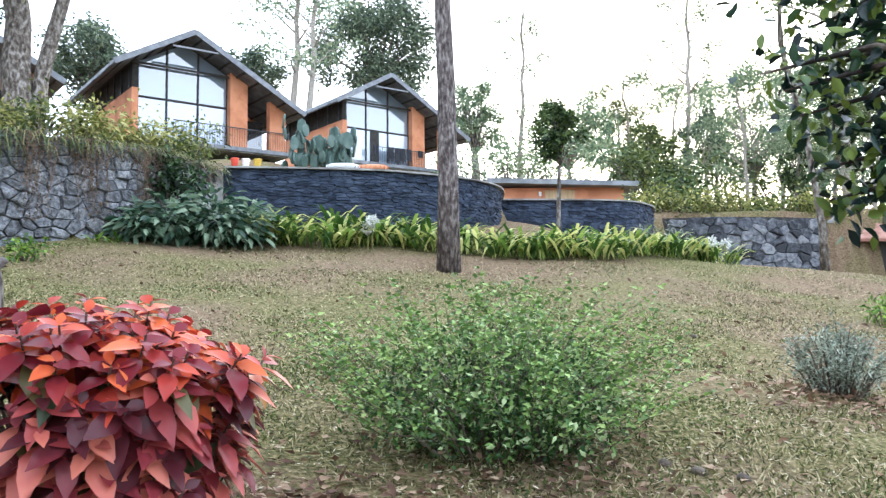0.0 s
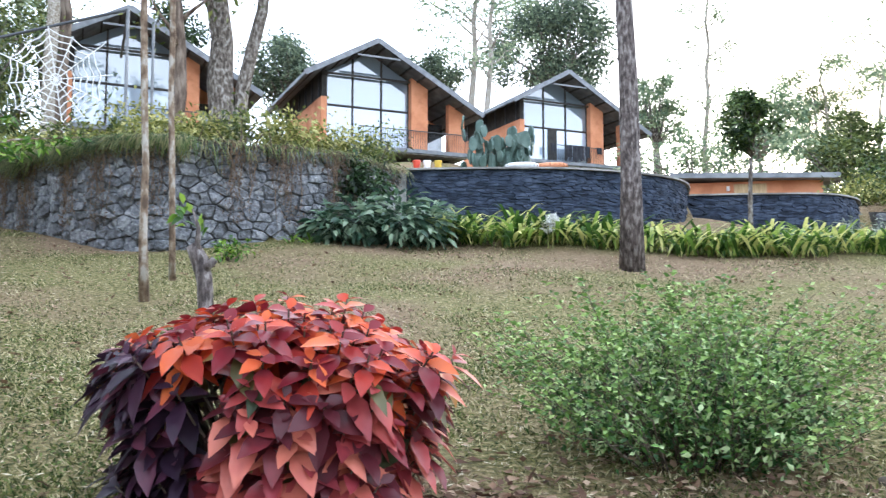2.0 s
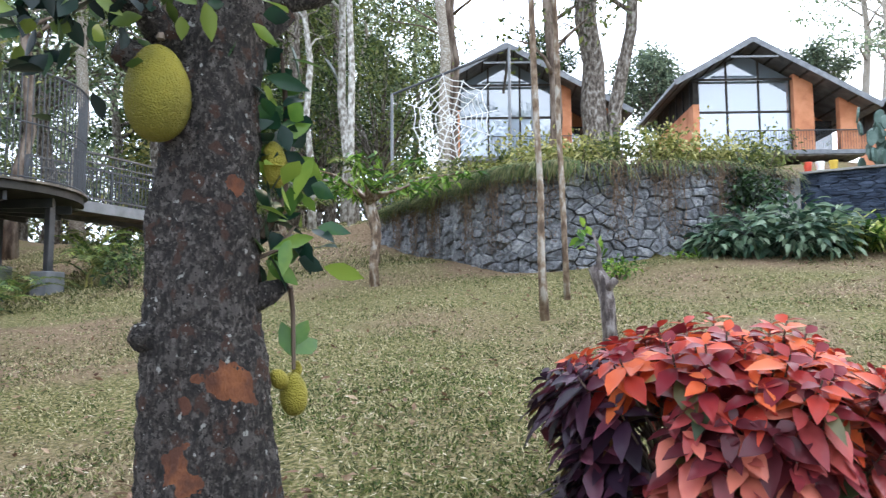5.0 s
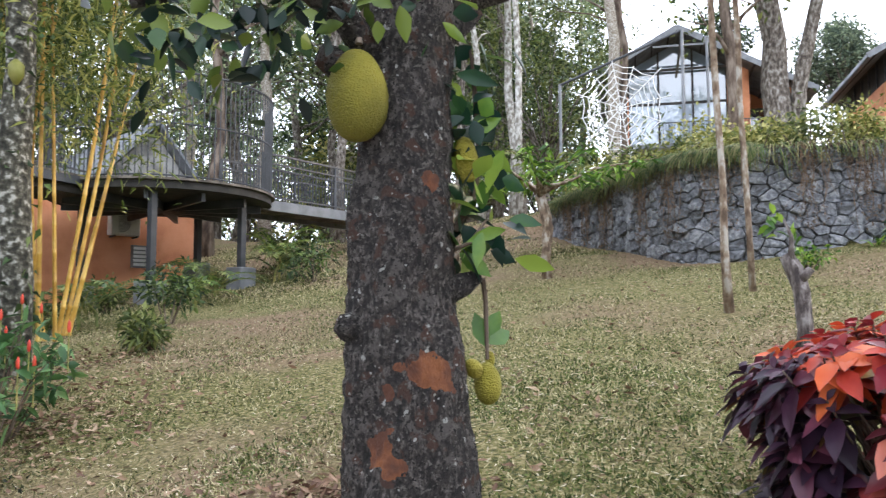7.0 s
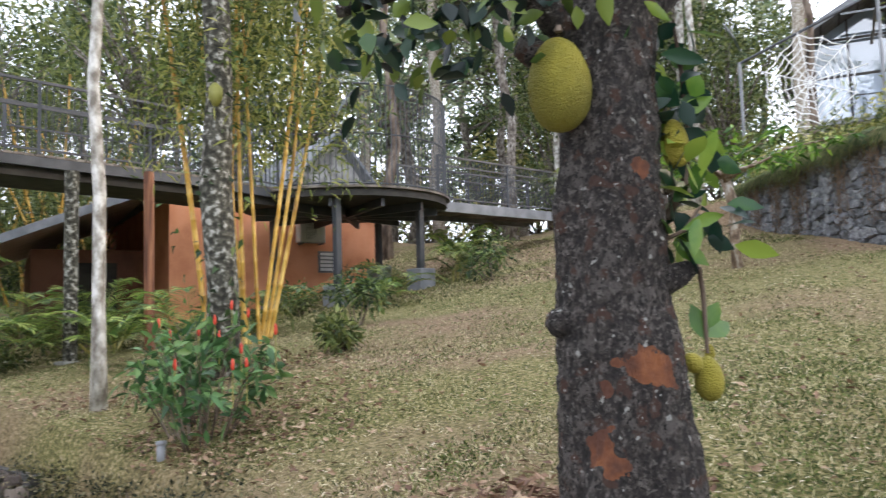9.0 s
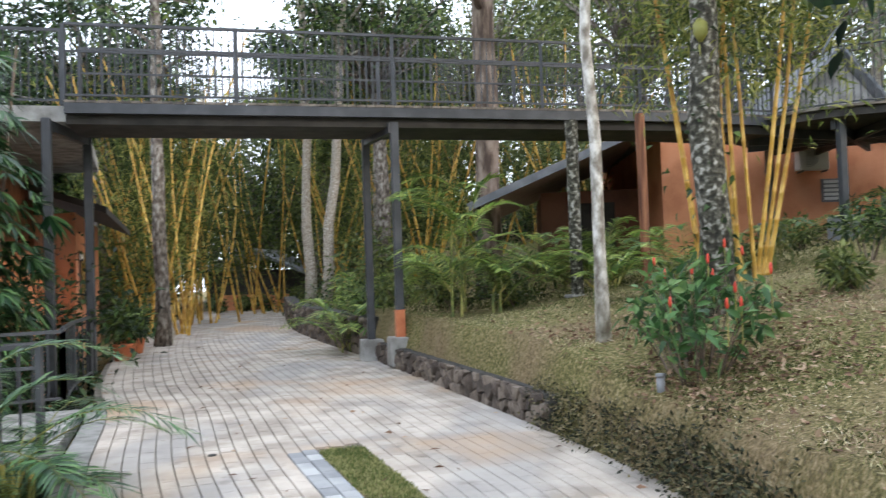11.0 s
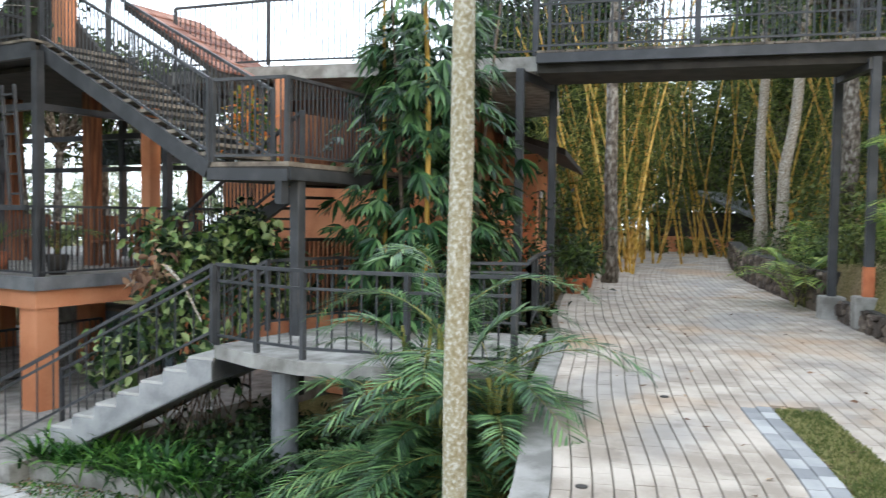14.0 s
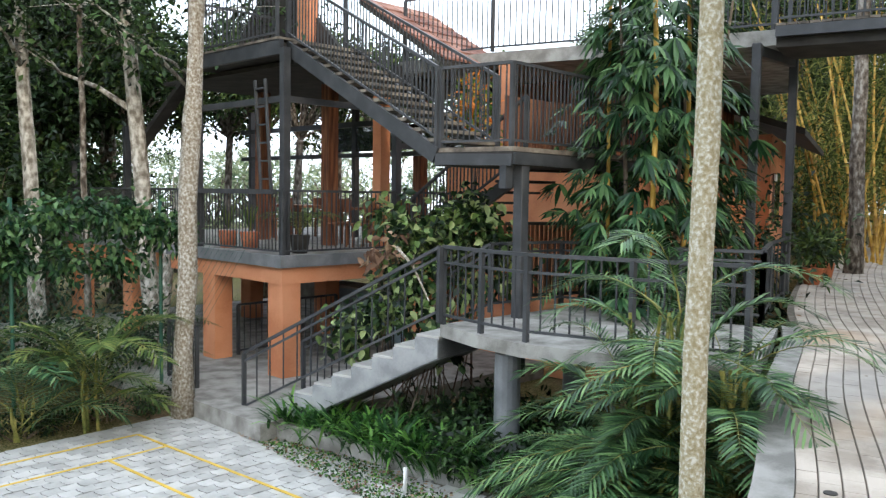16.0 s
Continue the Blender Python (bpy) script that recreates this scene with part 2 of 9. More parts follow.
L_PALM = leafmat("leaf_palm", (0.026, 0.075, 0.034), (0.075, 0.170, 0.075), (0.20, 0.31, 0.14), rough=0.28)
L_GRASS = leafmat("grass_blade", (0.044, 0.058, 0.015), (0.124, 0.144, 0.036), (0.265, 0.250, 0.092), (0.58, 0.51, 0.31), rough=0.7, isl=1.25)
L_CACTUS = leafmat("cactus_pad", (0.035, 0.065, 0.055), (0.075, 0.12, 0.10), (0.14, 0.19, 0.16), rough=0.5, t=0.0)

def glassmat(name, col, rough=0.03):
    m = bpy.data.materials.new(name)
    m.use_nodes = True
    b = m.node_tree.nodes["Principled BSDF"]
    b.inputs["Base Color"].default_value = (*col, 1)
    b.inputs["Roughness"].default_value = rough
    b.inputs["Specular IOR Level"].default_value = 1.0
    b.inputs["Coat Weight"].default_value = 1.0
    b.inputs["Coat IOR"].default_value = 2.2
    b.inputs["Coat Roughness"].default_value = 0.02
    return m
M_GLASS = glassmat("window_glass_over_curtain", (0.19, 0.235, 0.275))
M_GLASSD = glassmat("dark_window_glass", (0.05, 0.06, 0.07))
M_GLASSB = glassmat("window_glass_lower", (0.34, 0.41, 0.50))

# ---- mesh building ----
class MB:
    def __init__(self):
        self.v, self.f = [], []
    def add(self, vs, fs):
        o = len(self.v)
        self.v += [tuple(p) for p in vs]
        self.f += [tuple(i + o for i in q) for q in fs]
        return self
    def hexa(self, p):
        """Eight corners: bottom four round, top four round."""
        return self.add(p, [(3, 2, 1, 0), (4, 5, 6, 7), (0, 1, 5, 4), (1, 2, 6, 5), (2, 3, 7, 6), (3, 0, 4, 7)])
    def box(self, c, s, rz=0.0, ch=0.0):
        c, x, y, z = Vector(c), s[0] / 2, s[1] / 2, s[2] / 2
        R = Matrix.Rotation(rz, 3, "Z")
        if not ch:
            return self.hexa([c + R @ Vector(q) for q in ((-x, -y, -z), (x, -y, -z), (x, y, -z), (-x, y, -z), (-x, -y, z), (x, -y, z), (x, y, z), (-x, y, z))])
        a, b = x - ch, y - ch
        ring = lambda a2, b2, a3, b3, zz: [c + R @ Vector(q) for q in ((-a2, -b3, zz), (a2, -b3, zz), (a3, -b2, zz), (a3, b2, zz), (a2, b3, zz), (-a2, b3, zz), (-a3, b2, zz), (-a3, -b2, zz))]
        vs = ring(a, b, a + ch * .4, b + ch * .4, -z) + ring(a, b, x, y, -z + ch) + ring(a, b, x, y, z - ch) + ring(a, b, a + ch * .4, b + ch * .4, z)
        fs = [tuple(range(7, -1, -1)), tuple(range(24, 32))]
        for k in range(3):
            fs += [(k * 8 + i, k * 8 + (i + 1) % 8, k * 8 + 8 + (i + 1) % 8, k * 8 + 8 + i) for i in range(8)]
        return self.add(vs, fs)
    def beam(self, a, b, w, h, ch=0.0):
        """A bar of width w and height h from a to b."""
        a, b = Vector(a), Vector(b)
        d = (b - a).normalized()
        s = d.cross(Vector((0, 0, 1)))
        s = s.normalized() if s.length > 1e-3 else Vector((1, 0, 0))
        u = s.cross(d).normalized()
        s, u = s * w / 2, u * h / 2
        return self.hexa([a - s - u, a + s - u, b + s - u, b - s - u, a - s + u, a + s + u, b + s + u, b - s + u])
    def tube(self, pts, rads, n=8, cap=True, wob=0.0, rng=None):
        pts = [Vector(p) for p in pts]
        rads = rads if hasattr(rads, "__len__") else [rads] * len(pts)
        o, ref = len(self.v), Vector((1, 0, 0))
        for i, p in enumerate(pts):
            d = (pts[min(i + 1, len(pts) - 1)] - pts[max(i - 1, 0)]).normalized()
            if abs(d.dot(ref)) > 0.95:
                ref = Vector((0, 1, 0))
            s = (ref - d * ref.dot(d)).normalized()
            u = d.cross(s)
            for k in range(n):
                a = 2 * math.pi * k / n
                r = rads[i] * (1 + (wob * noise.noise(p * 3.1 + Vector((math.cos(a), math.sin(a), 0)) * 1.3) if wob else 0))
                self.v.append(tuple(p + s * (math.cos(a) * r) + u * (math.sin(a) * r)))
        for i in range(len(pts) - 1):
            for k in range(n):
                self.f.append((o + i * n + k, o + i * n + (k + 1) % n, o + (i + 1) * n + (k + 1) % n, o + (i + 1) * n + k))
        if cap:
            self.f.append(tuple(o + k for k in range(n - 1, -1, -1)))
            self.f.append(tuple(o + (len(pts) - 1) * n + k for k in range(n)))
        return self
    def prism(self, poly, z0, z1):
        """An upright prism over a plan outline (anticlockwise)."""
        n = len(poly)
        return self.add([(x, y, z0) for x, y in poly] + [(x, y, z1) for x, y in poly],
                        [tuple(range(n - 1, -1, -1)), tuple(range(n, 2 * n))] + [(i, (i + 1) % n, n + (i + 1) % n, n + i) for i in range(n)])
    def mesh(self, name, smooth=False):
        me = bpy.data.meshes.new(name)
        me.from_pydata(self.v, [], self.f)
        if smooth:
            me.shade_smooth()
        return me

def leaf_mesh(name, P, D, N, L, W, rows=1, droop=0.0, fold=0.25):
    """Many leaves, each a folded blade from base P along D with its face to N."""
    P, D, N = (np.asarray(a, float) for a in (P, D, N))
    n = len(P)
    L, W = np.broadcast_to(L, n)[:, None], np.broadcast_to(W, n)[:, None]
    D = D / np.linalg.norm(D, axis=1, keepdims=True)
    S = np.cross(D, N); S /= np.linalg.norm(S, axis=1, keepdims=True) + 1e-9
    U = np.cross(S, D)
    me = bpy.data.meshes.new(name)
    if rows == 1:
        mid = P + D * L * 0.45
        V = np.stack([P, mid + S * W / 2 + U * W * fold, P + D * L - np.array([0, 0, 1]) * L * droop, mid - S * W / 2 + U * W * fold], 1)
        F = np.array([[0, 1, 2], [0, 2, 3]])
    else:
        prof = {2: [(0, .05), (.38, 1), (1, .03)], 3: [(0, .06), (.28, .85), (.6, .9), (1, .03)], 4: [(0, .06), (.18, .6), (.42, 1), (.72, .72), (1, .03)]}[rows]
        cols = []
        for t, w in prof:
            c = P + D * L * t - np.array([0, 0, 1]) * L * droop * t * t
            cols += [c + S * W / 2 * w + U * W * fold * w, c, c - S * W / 2 * w + U * W * fold * w]
        V = np.stack(cols, 1)
        F = []
        for i in range(len(prof) - 1):
            a = 3 * i
            F += [[a, a + 1, a + 4], [a, a + 4, a + 3], [a + 1, a + 2, a + 5], [a + 1, a + 5, a + 4]]
        F = np.array(F)
    k = V.shape[1]
    faces = (F[None] + (np.arange(n) * k)[:, None, None]).reshape(-1, 3)
    V = V.reshape(-1, 3)
    me.vertices.add(len(V)); me.vertices.foreach_set("co", V.ravel())
    me.loops.add(len(faces) * 3); me.loops.foreach_set("vertex_index", faces.ravel().astype(np.int32))
    me.polygons.add(len(faces)); me.polygons.foreach_set("loop_start", (np.arange(len(faces)) * 3).astype(np.int32))
    me.update(calc_edges=True)
    return me

def part(name, data, material, parent=None, label="", smooth=False):
    """One mesh object, under a thing or a part."""
    me = data.mesh(name, smooth) if isinstance(data, MB) else data
    if material and not me.materials:
        me.materials.append(material)
    ob = new(name, me)
    if parent:
        ob.parent = parent
    if label:
        tagged(ob, label)
    return ob

def thing(name, label, category, group="", kind="", at=None):
    ob = new(name)
    ob.empty_display_size = 0.1
    if at is not None:
        ob.matrix_basis = at
    return tagged(ob, label, category, group, kind)

def rng_dirs(rng, n, up=0.0):
    d = rng.normal(size=(n, 3)); d[:, 2] += up
    return d / np.linalg.norm(d, axis=1, keepdims=True)

def clumps(rng, centres, radii, n, squash=0.75, shell=0.55):
    """n points in ellipsoid clumps, denser towards the outside, with the outward way."""
    centres, radii = np.asarray(centres, float), np.asarray(radii, float)
    w = radii ** 2 / (radii ** 2).sum()
    idx = rng.choice(len(centres), n, p=w)
    d = rng_dirs(rng, n)
    r = radii[idx] * (shell + (1 - shell) * rng.random(n)) * (0.75 + 0.5 * rng.random(n))
    off = d * r[:, None]; off[:, 2] *= squash
    return centres[idx] + off, d

def foliage(name, rng, centres, radii, n, length, width, squash=0.75, shell=0.5, rows=1, droop=0.1, hang=0.0):
    p, d = clumps(rng, centres, radii, n, squash, shell)
    dd = d * 0.7 + rng_dirs(rng, n) * 0.8; dd[:, 2] -= hang
    return leaf_mesh(name, p, dd, rng_dirs(rng, n, 1.4), length * (0.6 + 0.7 * rng.random(n)), width * (0.6 + 0.7 * rng.random(n)), rows, droop)

# ---- ground ----
WALL_X = [-11.6, -9.2, -7.3, -6.2, -5.2, -4.3, -3.6, -2.0, -0.6, 0.4, 1.2, 1.4, 4.1, 4.9, 6.1, 7.6, 10.1, 14.0]
WALL_Y = [12.5, 11.2, 10.3, 10.4, 11.1, 12.0, 13.85, 14.0, 14.45, 15.15, 16.6, 18.1, 18.5, 19.4, 21.6, 21.3, 21.9, 24.0]
EDGE_R = [(-60.0, -19.0), (-31.8, -9.5), (-18.7, -4.85), (-12.8, -2.1), (-8.9, -0.4), (-5.8, 0.76), (-4.4, 0.88), (-3.0, 0.92), (0.0, 1.0), (5.0, 1.6), (40.0, 8.0)]
EDGE_L = [(-60.0, -21.5), (-28.6, -12.6), (-21.7, -10.6), (-11.8, -6.45), (-9.1, -4.95), (-4.9, -3.0), (-4.1, -2.5), (-2.5, -1.9), (0.0, -1.6), (40.0, 1.0)]
yr = lambda x: np.interp(x, [p[0] for p in EDGE_R], [p[1] for p in EDGE_R])
yl = lambda x: np.interp(x, [p[0] for p in EDGE_L], [p[1] for p in EDGE_L])
yw = lambda x: np.interp(x, WALL_X, WALL_Y)
step01 = lambda t: np.clip(t, 0, 1) ** 2 * (3 - 2 * np.clip(t, 0, 1))

def height(x, y):
    """Ground height: road, lawn rising to the walls, upper slope, lower yard."""
    x, y = np.asarray(x, float), np.asarray(y, float)
    a, b = np.clip(x, -19, 11), np.clip(y, -1, 17)
    lawn = 0.70 - 0.033 * a + 0.0686 * b - 0.0002 * a * a - 0.0035 * a * b + 0.0061 * b * b
    lawn = np.minimum(lawn, 3.7) + 0.10 * np.maximum(0, -19 - x) + 0.02 * np.maximum(0, x - 11) - 0.25 * step01((x + 4) / 5) * step01((5 - y) / 4) - 0.42 * np.exp(-((x + 5.6) / 2.0) ** 2 - ((y - 0.4) / 1.5) ** 2)
    lawn = lawn - 0.5 * step01((x - 1.5) / 3) * step01((y - 13.0) / 3.5)
    wst = step01((-14.5 - x) / 4)
    rim = step01((y - yr(x)) / 7)
    lawn = lawn * (1 - wst) + wst * (0.45 + (lawn - 0.45) * rim)
    k = step01((x + 9.5) / 4.5)
    start = (yw(x) + 0.8) * (1 - k) + 21.0 * k
    up = np.maximum(0, y - start)
    upper = 4.0 + 0.185 * np.minimum(up, 28) + 0.10 * np.maximum(0, up - 28) - 0.12 * np.clip(x - 3, 0, 25) * step01((y - 21) / 20)
    west = step01((-11.6 - x) / 6)
    s = step01((y - yw(x) - 0.12) / 0.3) * (1 - west) + west * step01((y - 11.5) / 5)
    z = lawn * (1 - s) + np.maximum(upper, 3.5) * s
    z = z + 0.05 * np.sin(x * 1.3 + y * 0.7) * np.sin(y * 1.1 - x * 0.4)
    road = step01((y - yr(x) - 0.02) / 0.22)
    z = z * road + 0.10 * (1 - road)
    low = step01((yl(x) - y - 0.05) / 0.3)
    bank = -1.64 + 0.85 * step01(1 - (yl(x) - y) / 3.2) * step01((x + 10) / 3)
    far = 0.04 * np.maximum(0, -y - 24)
    west2 = step01((-14.5 - x) / 3)
    bank = bank * (1 - west2) + 0.05 * west2
    return z * (1 - low) + (bank - far) * low

def gz(x, y):
    return float(height(x, y))

M_GROUND = bpy.data.materials.new("dry_lawn_ground")
M_GROUND.use_nodes = True
def ground_nodes():
    nt = M_GROUND.node_tree
    n, lk = nt.nodes, nt.links
    b = n["Principled BSDF"]
    tc = n.new("ShaderNodeTexCoord")
    def nz(scale, detail=6):
        t = n.new("ShaderNodeTexNoise")
        t.inputs["Scale"].default_value, t.inputs["Detail"].default_value = scale, detail
        lk.new(tc.outputs["Object"], t.inputs["Vector"])
        return t.outputs[0]
    def ramp(fac, *stops):
        r = n.new("ShaderNodeValToRGB")
        for i, (p, c) in enumerate(stops):
            e = r.color_ramp.elements[i] if i < 2 else r.color_ramp.elements.new(p)
            e.position, e.color = p, (*c, 1)
        lk.new(fac, r.inputs[0])
        return r.outputs[0]
    grass = ramp(nz(34), (0.30, (0.042, 0.044, 0.015)), (0.44, (0.106, 0.104, 0.034)), (0.56, (0.210, 0.178, 0.074)), (0.70, (0.38, 0.31, 0.18)))
    soil = ramp(nz(22), (0.3, (0.11, 0.064, 0.042)), (0.52, (0.235, 0.150, 0.10)), (0.75, (0.36, 0.265, 0.19)))
    mx = n.new("ShaderNodeMix"); mx.data_type = "RGBA"
    # bare soil gains towards the wall bed and the shaded west side
    xyz = n.new("ShaderNodeSeparateXYZ"); lk.new(tc.outputs["Object"], xyz.inputs[0])
    def span(src, a, b, hi):
        r = n.new("ShaderNodeMapRange"); r.inputs[1].default_value, r.inputs[2].default_value, r.inputs[3].default_value, r.inputs[4].default_value = a, b, 0.0, hi
        lk.new(src, r.inputs[0]); return r.outputs[0]
    def add2(p, q):
        m = n.new("ShaderNodeMath"); m.operation = "ADD"; lk.new(p, m.inputs[0]); lk.new(q, m.inputs[1]); return m.outputs[0]
    drift = add2(add2(span(xyz.outputs[1], 7.5, 11.5, 0.12), span(xyz.outputs[0], -5.0, -9.0, 0.02)), nz(0.42, 8))
    mask = ramp(drift, (0.50, (0, 0, 0)), (0.66, (1, 1, 1)))
    ml = n.new("ShaderNodeMath"); ml.operation = "MULTIPLY"; ml.inputs[1].default_value = 0.75
    lk.new(mask, ml.inputs[0])
    lk.new(ml.outputs[0], mx.inputs[0]); lk.new(grass, mx.inputs[6]); lk.new(soil, mx.inputs[7])
    lk.new(mx.outputs[2], b.inputs["Base Color"])
    b.inputs["Roughness"].default_value = 0.95
    b.inputs["Specular IOR Level"].default_value = 0.2
    bp = n.new("ShaderNodeBump"); bp.inputs["Strength"].default_value, bp.inputs["Distance"].default_value = 0.9, 0.05
    lk.new(nz(45), bp.inputs["Height"]); lk.new(bp.outputs[0], b.inputs["Normal"])
ground_nodes()

def build_ground():
    R = np.r_[0.15, np.arange(0.6, 30, 0.22), 30 * 1.06 ** np.arange(0, 68)]
    A = np.radians(np.arange(0, 360, 0.75))
    X, Y = R[:, None] * np.cos(A), R[:, None] * np.sin(A)
    Zg = height(X, Y)
    V = np.stack([X, Y, Zg], -1).reshape(-1, 3)
    na, nr = len(A), len(R)
    i, j = np.meshgrid(np.arange(nr - 1), np.arange(na), indexing="ij")
    F = np.stack([i * na + j, (i + 1) * na + j, (i + 1) * na + (j + 1) % na, i * na + (j + 1) % na], -1).reshape(-1, 4).tolist()
    F.append(tuple(range(na)))
    me = bpy.data.meshes.new("ground")
    me.from_pydata(V.tolist(), [], F)
    me.shade_smooth()
    tagged(part("ground", me, M_GROUND), "sloping dry lawn with green patches and bare soil", "ground", kind="structure")
build_ground()

# ---- stone walls ----
def smooth_line(pts, per=6):
    """Catmull-Rom through plan points."""
    p = [Vector((*q, 0)) for q in pts]
    p = [2 * p[0] - p[1]] + p + [2 * p[-1] - p[-2]]
    out = []
    for i in range(1, len(p) - 2):
        for k in range(per):
            t = k / per
            a, b, c, d = p[i - 1:i + 3]
            out.append(0.5 * (2 * b + (c - a) * t + (2 * a - 5 * b + 4 * c - d) * t * t + (3 * b - a - 3 * c + d) * t ** 3))
    return out + [p[-2]]

class Run:
    """A plan line measured along its length; at(s, out) is the place out metres to its right-hand side."""
    def __init__(self, pts):
        self.p = pts
        self.s = [0.0]
        for a, b in zip(pts, pts[1:]):
            self.s.append(self.s[-1] + (b - a).length)
        self.len = self.s[-1]
    def at(self, s, out=0.0):
        s = min(max(s, 0), self.len)
        i = min(max(int(np.searchsorted(self.s, s)) - 1, 0), len(self.p) - 2)
        d = self.p[i + 1] - self.p[i]
        q = self.p[i] + d * ((s - self.s[i]) / (self.s[i + 1] - self.s[i]))
        d.normalize()
        return q.x + d.y * out, q.y - d.x * out

def cells(rng, length, z0, z1, ds, dz, jit=0.40, aspect=1.0):
    """Irregular cells that fill a strip: each is a convex outline in (s, z)."""
    sites = []
    nz = max(1, round((z1 - z0) / dz))
    for r in range(-1, nz + 1):
        off = rng.random() * ds
        for k in range(-1, int(length / ds) + 2):
            sites.append(((k * ds + off + (rng.random() - .5) * 2 * jit * ds) / aspect, z0 + (r + .5 + (rng.random() - .5) * 2 * jit) * dz))
    S = np.array(sites)
    out = []
    for i, p in enumerate(S):
        if not (0 < p[0] * aspect < length and z0 - .02 < p[1] < z1 + .02):
            continue
        R = 1.6 * max(ds / aspect, dz)
        poly = [(p[0] - R, p[1] - R), (p[0] + R, p[1] - R), (p[0] + R, p[1] + R), (p[0] - R, p[1] + R)]
        d = np.hypot(*(S - p).T)
        for j in np.argsort(d)[1:18]:
            q = S[j]
            m, nn = (p + q) / 2, q - p
            res = []
            for a, b in zip(poly, poly[1:] + poly[:1]):
                da, db = (a[0] - m[0]) * nn[0] + (a[1] - m[1]) * nn[1], (b[0] - m[0]) * nn[0] + (b[1] - m[1]) * nn[1]
                if da <= 0:
                    res.append(a)
                if da * db < 0:
                    t = da / (da - db)
                    res.append((a[0] + t * (b[0] - a[0]), a[1] + t * (b[1] - a[1])))
            poly = res
        poly = [(min(max(a * aspect, 0), length), min(max(b, z0), z1)) for a, b in poly]
        if len(poly) > 2:
            out.append(poly)
    return out

def stone_wall(name, label, run, z0, z1, ds, dz, material, piece, seed, proud=0.05, thick=0.4, aspect=1.0, gap=0.012, cap=None, backing=None, joined=None):
    """A backing with thickness, and one stone for each cell on its face."""
    rng = np.random.default_rng(seed)
    core = MB()
    n = max(4, int(run.len / 0.35))
    zf = z0 if callable(z0) else (lambda s: z0)
    for k in range(n):
        a, b = run.len * k / n, run.len * (k + 1) / n
        q = [run.at(a, 0.0), run.at(b, 0.0), run.at(b, -thick), run.at(a, -thick)]
        core.prism([q[3], q[2], q[1], q[0]][::-1], min(zf(a), zf(b)) - 0.3, z1)
    wall = part(name, core, backing or M_MORTAR)
    tagged(wall, label, "wall", kind="structure")
    low = min(zf(run.len * k / 20) for k in range(21)) - 0.1
    pieces = []
    for poly in cells(rng, run.len, low, z1, ds, dz, aspect=aspect):
        c = np.mean(poly, 0)
        if c[1] < zf(c[0]) - 0.12:
            continue
        h = proud * (0.35 + 1.2 * rng.random())
        tilt = rng.normal(size=2) * 0.25 * proud
        vs, k = [], len(poly)
        r = max(0.02, np.sqrt(abs(sum(a[0] * b[1] - a[1] * b[0] for a, b in zip(poly, poly[1:] + poly[:1]))) / 2))
        f1 = 1 - gap / r * (0.6 + 2.2 * rng.random())
        f2 = f1 * (0.80 + 0.14 * rng.random())
        for f, o in ((f1, 0.001), (f1 * 0.985, h * 0.6), (f2, h)):
            for (s, z) in poly:
                ss, zz = c[0] + (s - c[0]) * f, c[1] + (z - c[1]) * f
                x, y = run.at(ss, max(0.001, o + (tilt[0] * (s - c[0]) + tilt[1] * (z - c[1])) / r * (o > 0.002) + rng.normal() * 0.10 * proud * (o > 0.002)))
                vs.append((x, y, zz))
        x, y = run.at(c[0], h * 1.12)
        vs.append((x, y, c[1]))
        fs = []
        for g in range(2):
            fs += [(g * k + i, g * k + (i + 1) % k, (g + 1) * k + (i + 1) % k, (g + 1) * k + i) for i in range(k)]
        fs += [(2 * k + i, 2 * k + (i + 1) % k, 3 * k) for i in range(k)]
        pieces.append((abs(c[0] - run.len * .55), vs, fs))
    pieces.sort(key=lambda q: q[0])
    rest = MB()
    for k, (_, vs, fs) in enumerate(pieces):
        if k < 300 or joined is None:
            part(piece, MB().add(vs, fs), material, wall)
        else:
            rest.add(vs, fs)
    if rest.v:
        tagged(part("stone_field", rest, joined, wall), kind="stuff")
    if cap:
        cp = MB()
        for k in range(n):
            a, b = run.len * k / n, run.len * (k + 1) / n
            q = [run.at(a, 0.09), run.at(b, 0.09), run.at(b, -thick - .03), run.at(a, -thick - .03)]
            cp.prism([q[3], q[2], q[1], q[0]][::-1], z1 + .002, z1 + 0.034)
        part("wall_coping", cp, cap, wall, "pale worn concrete rim")
    return wall

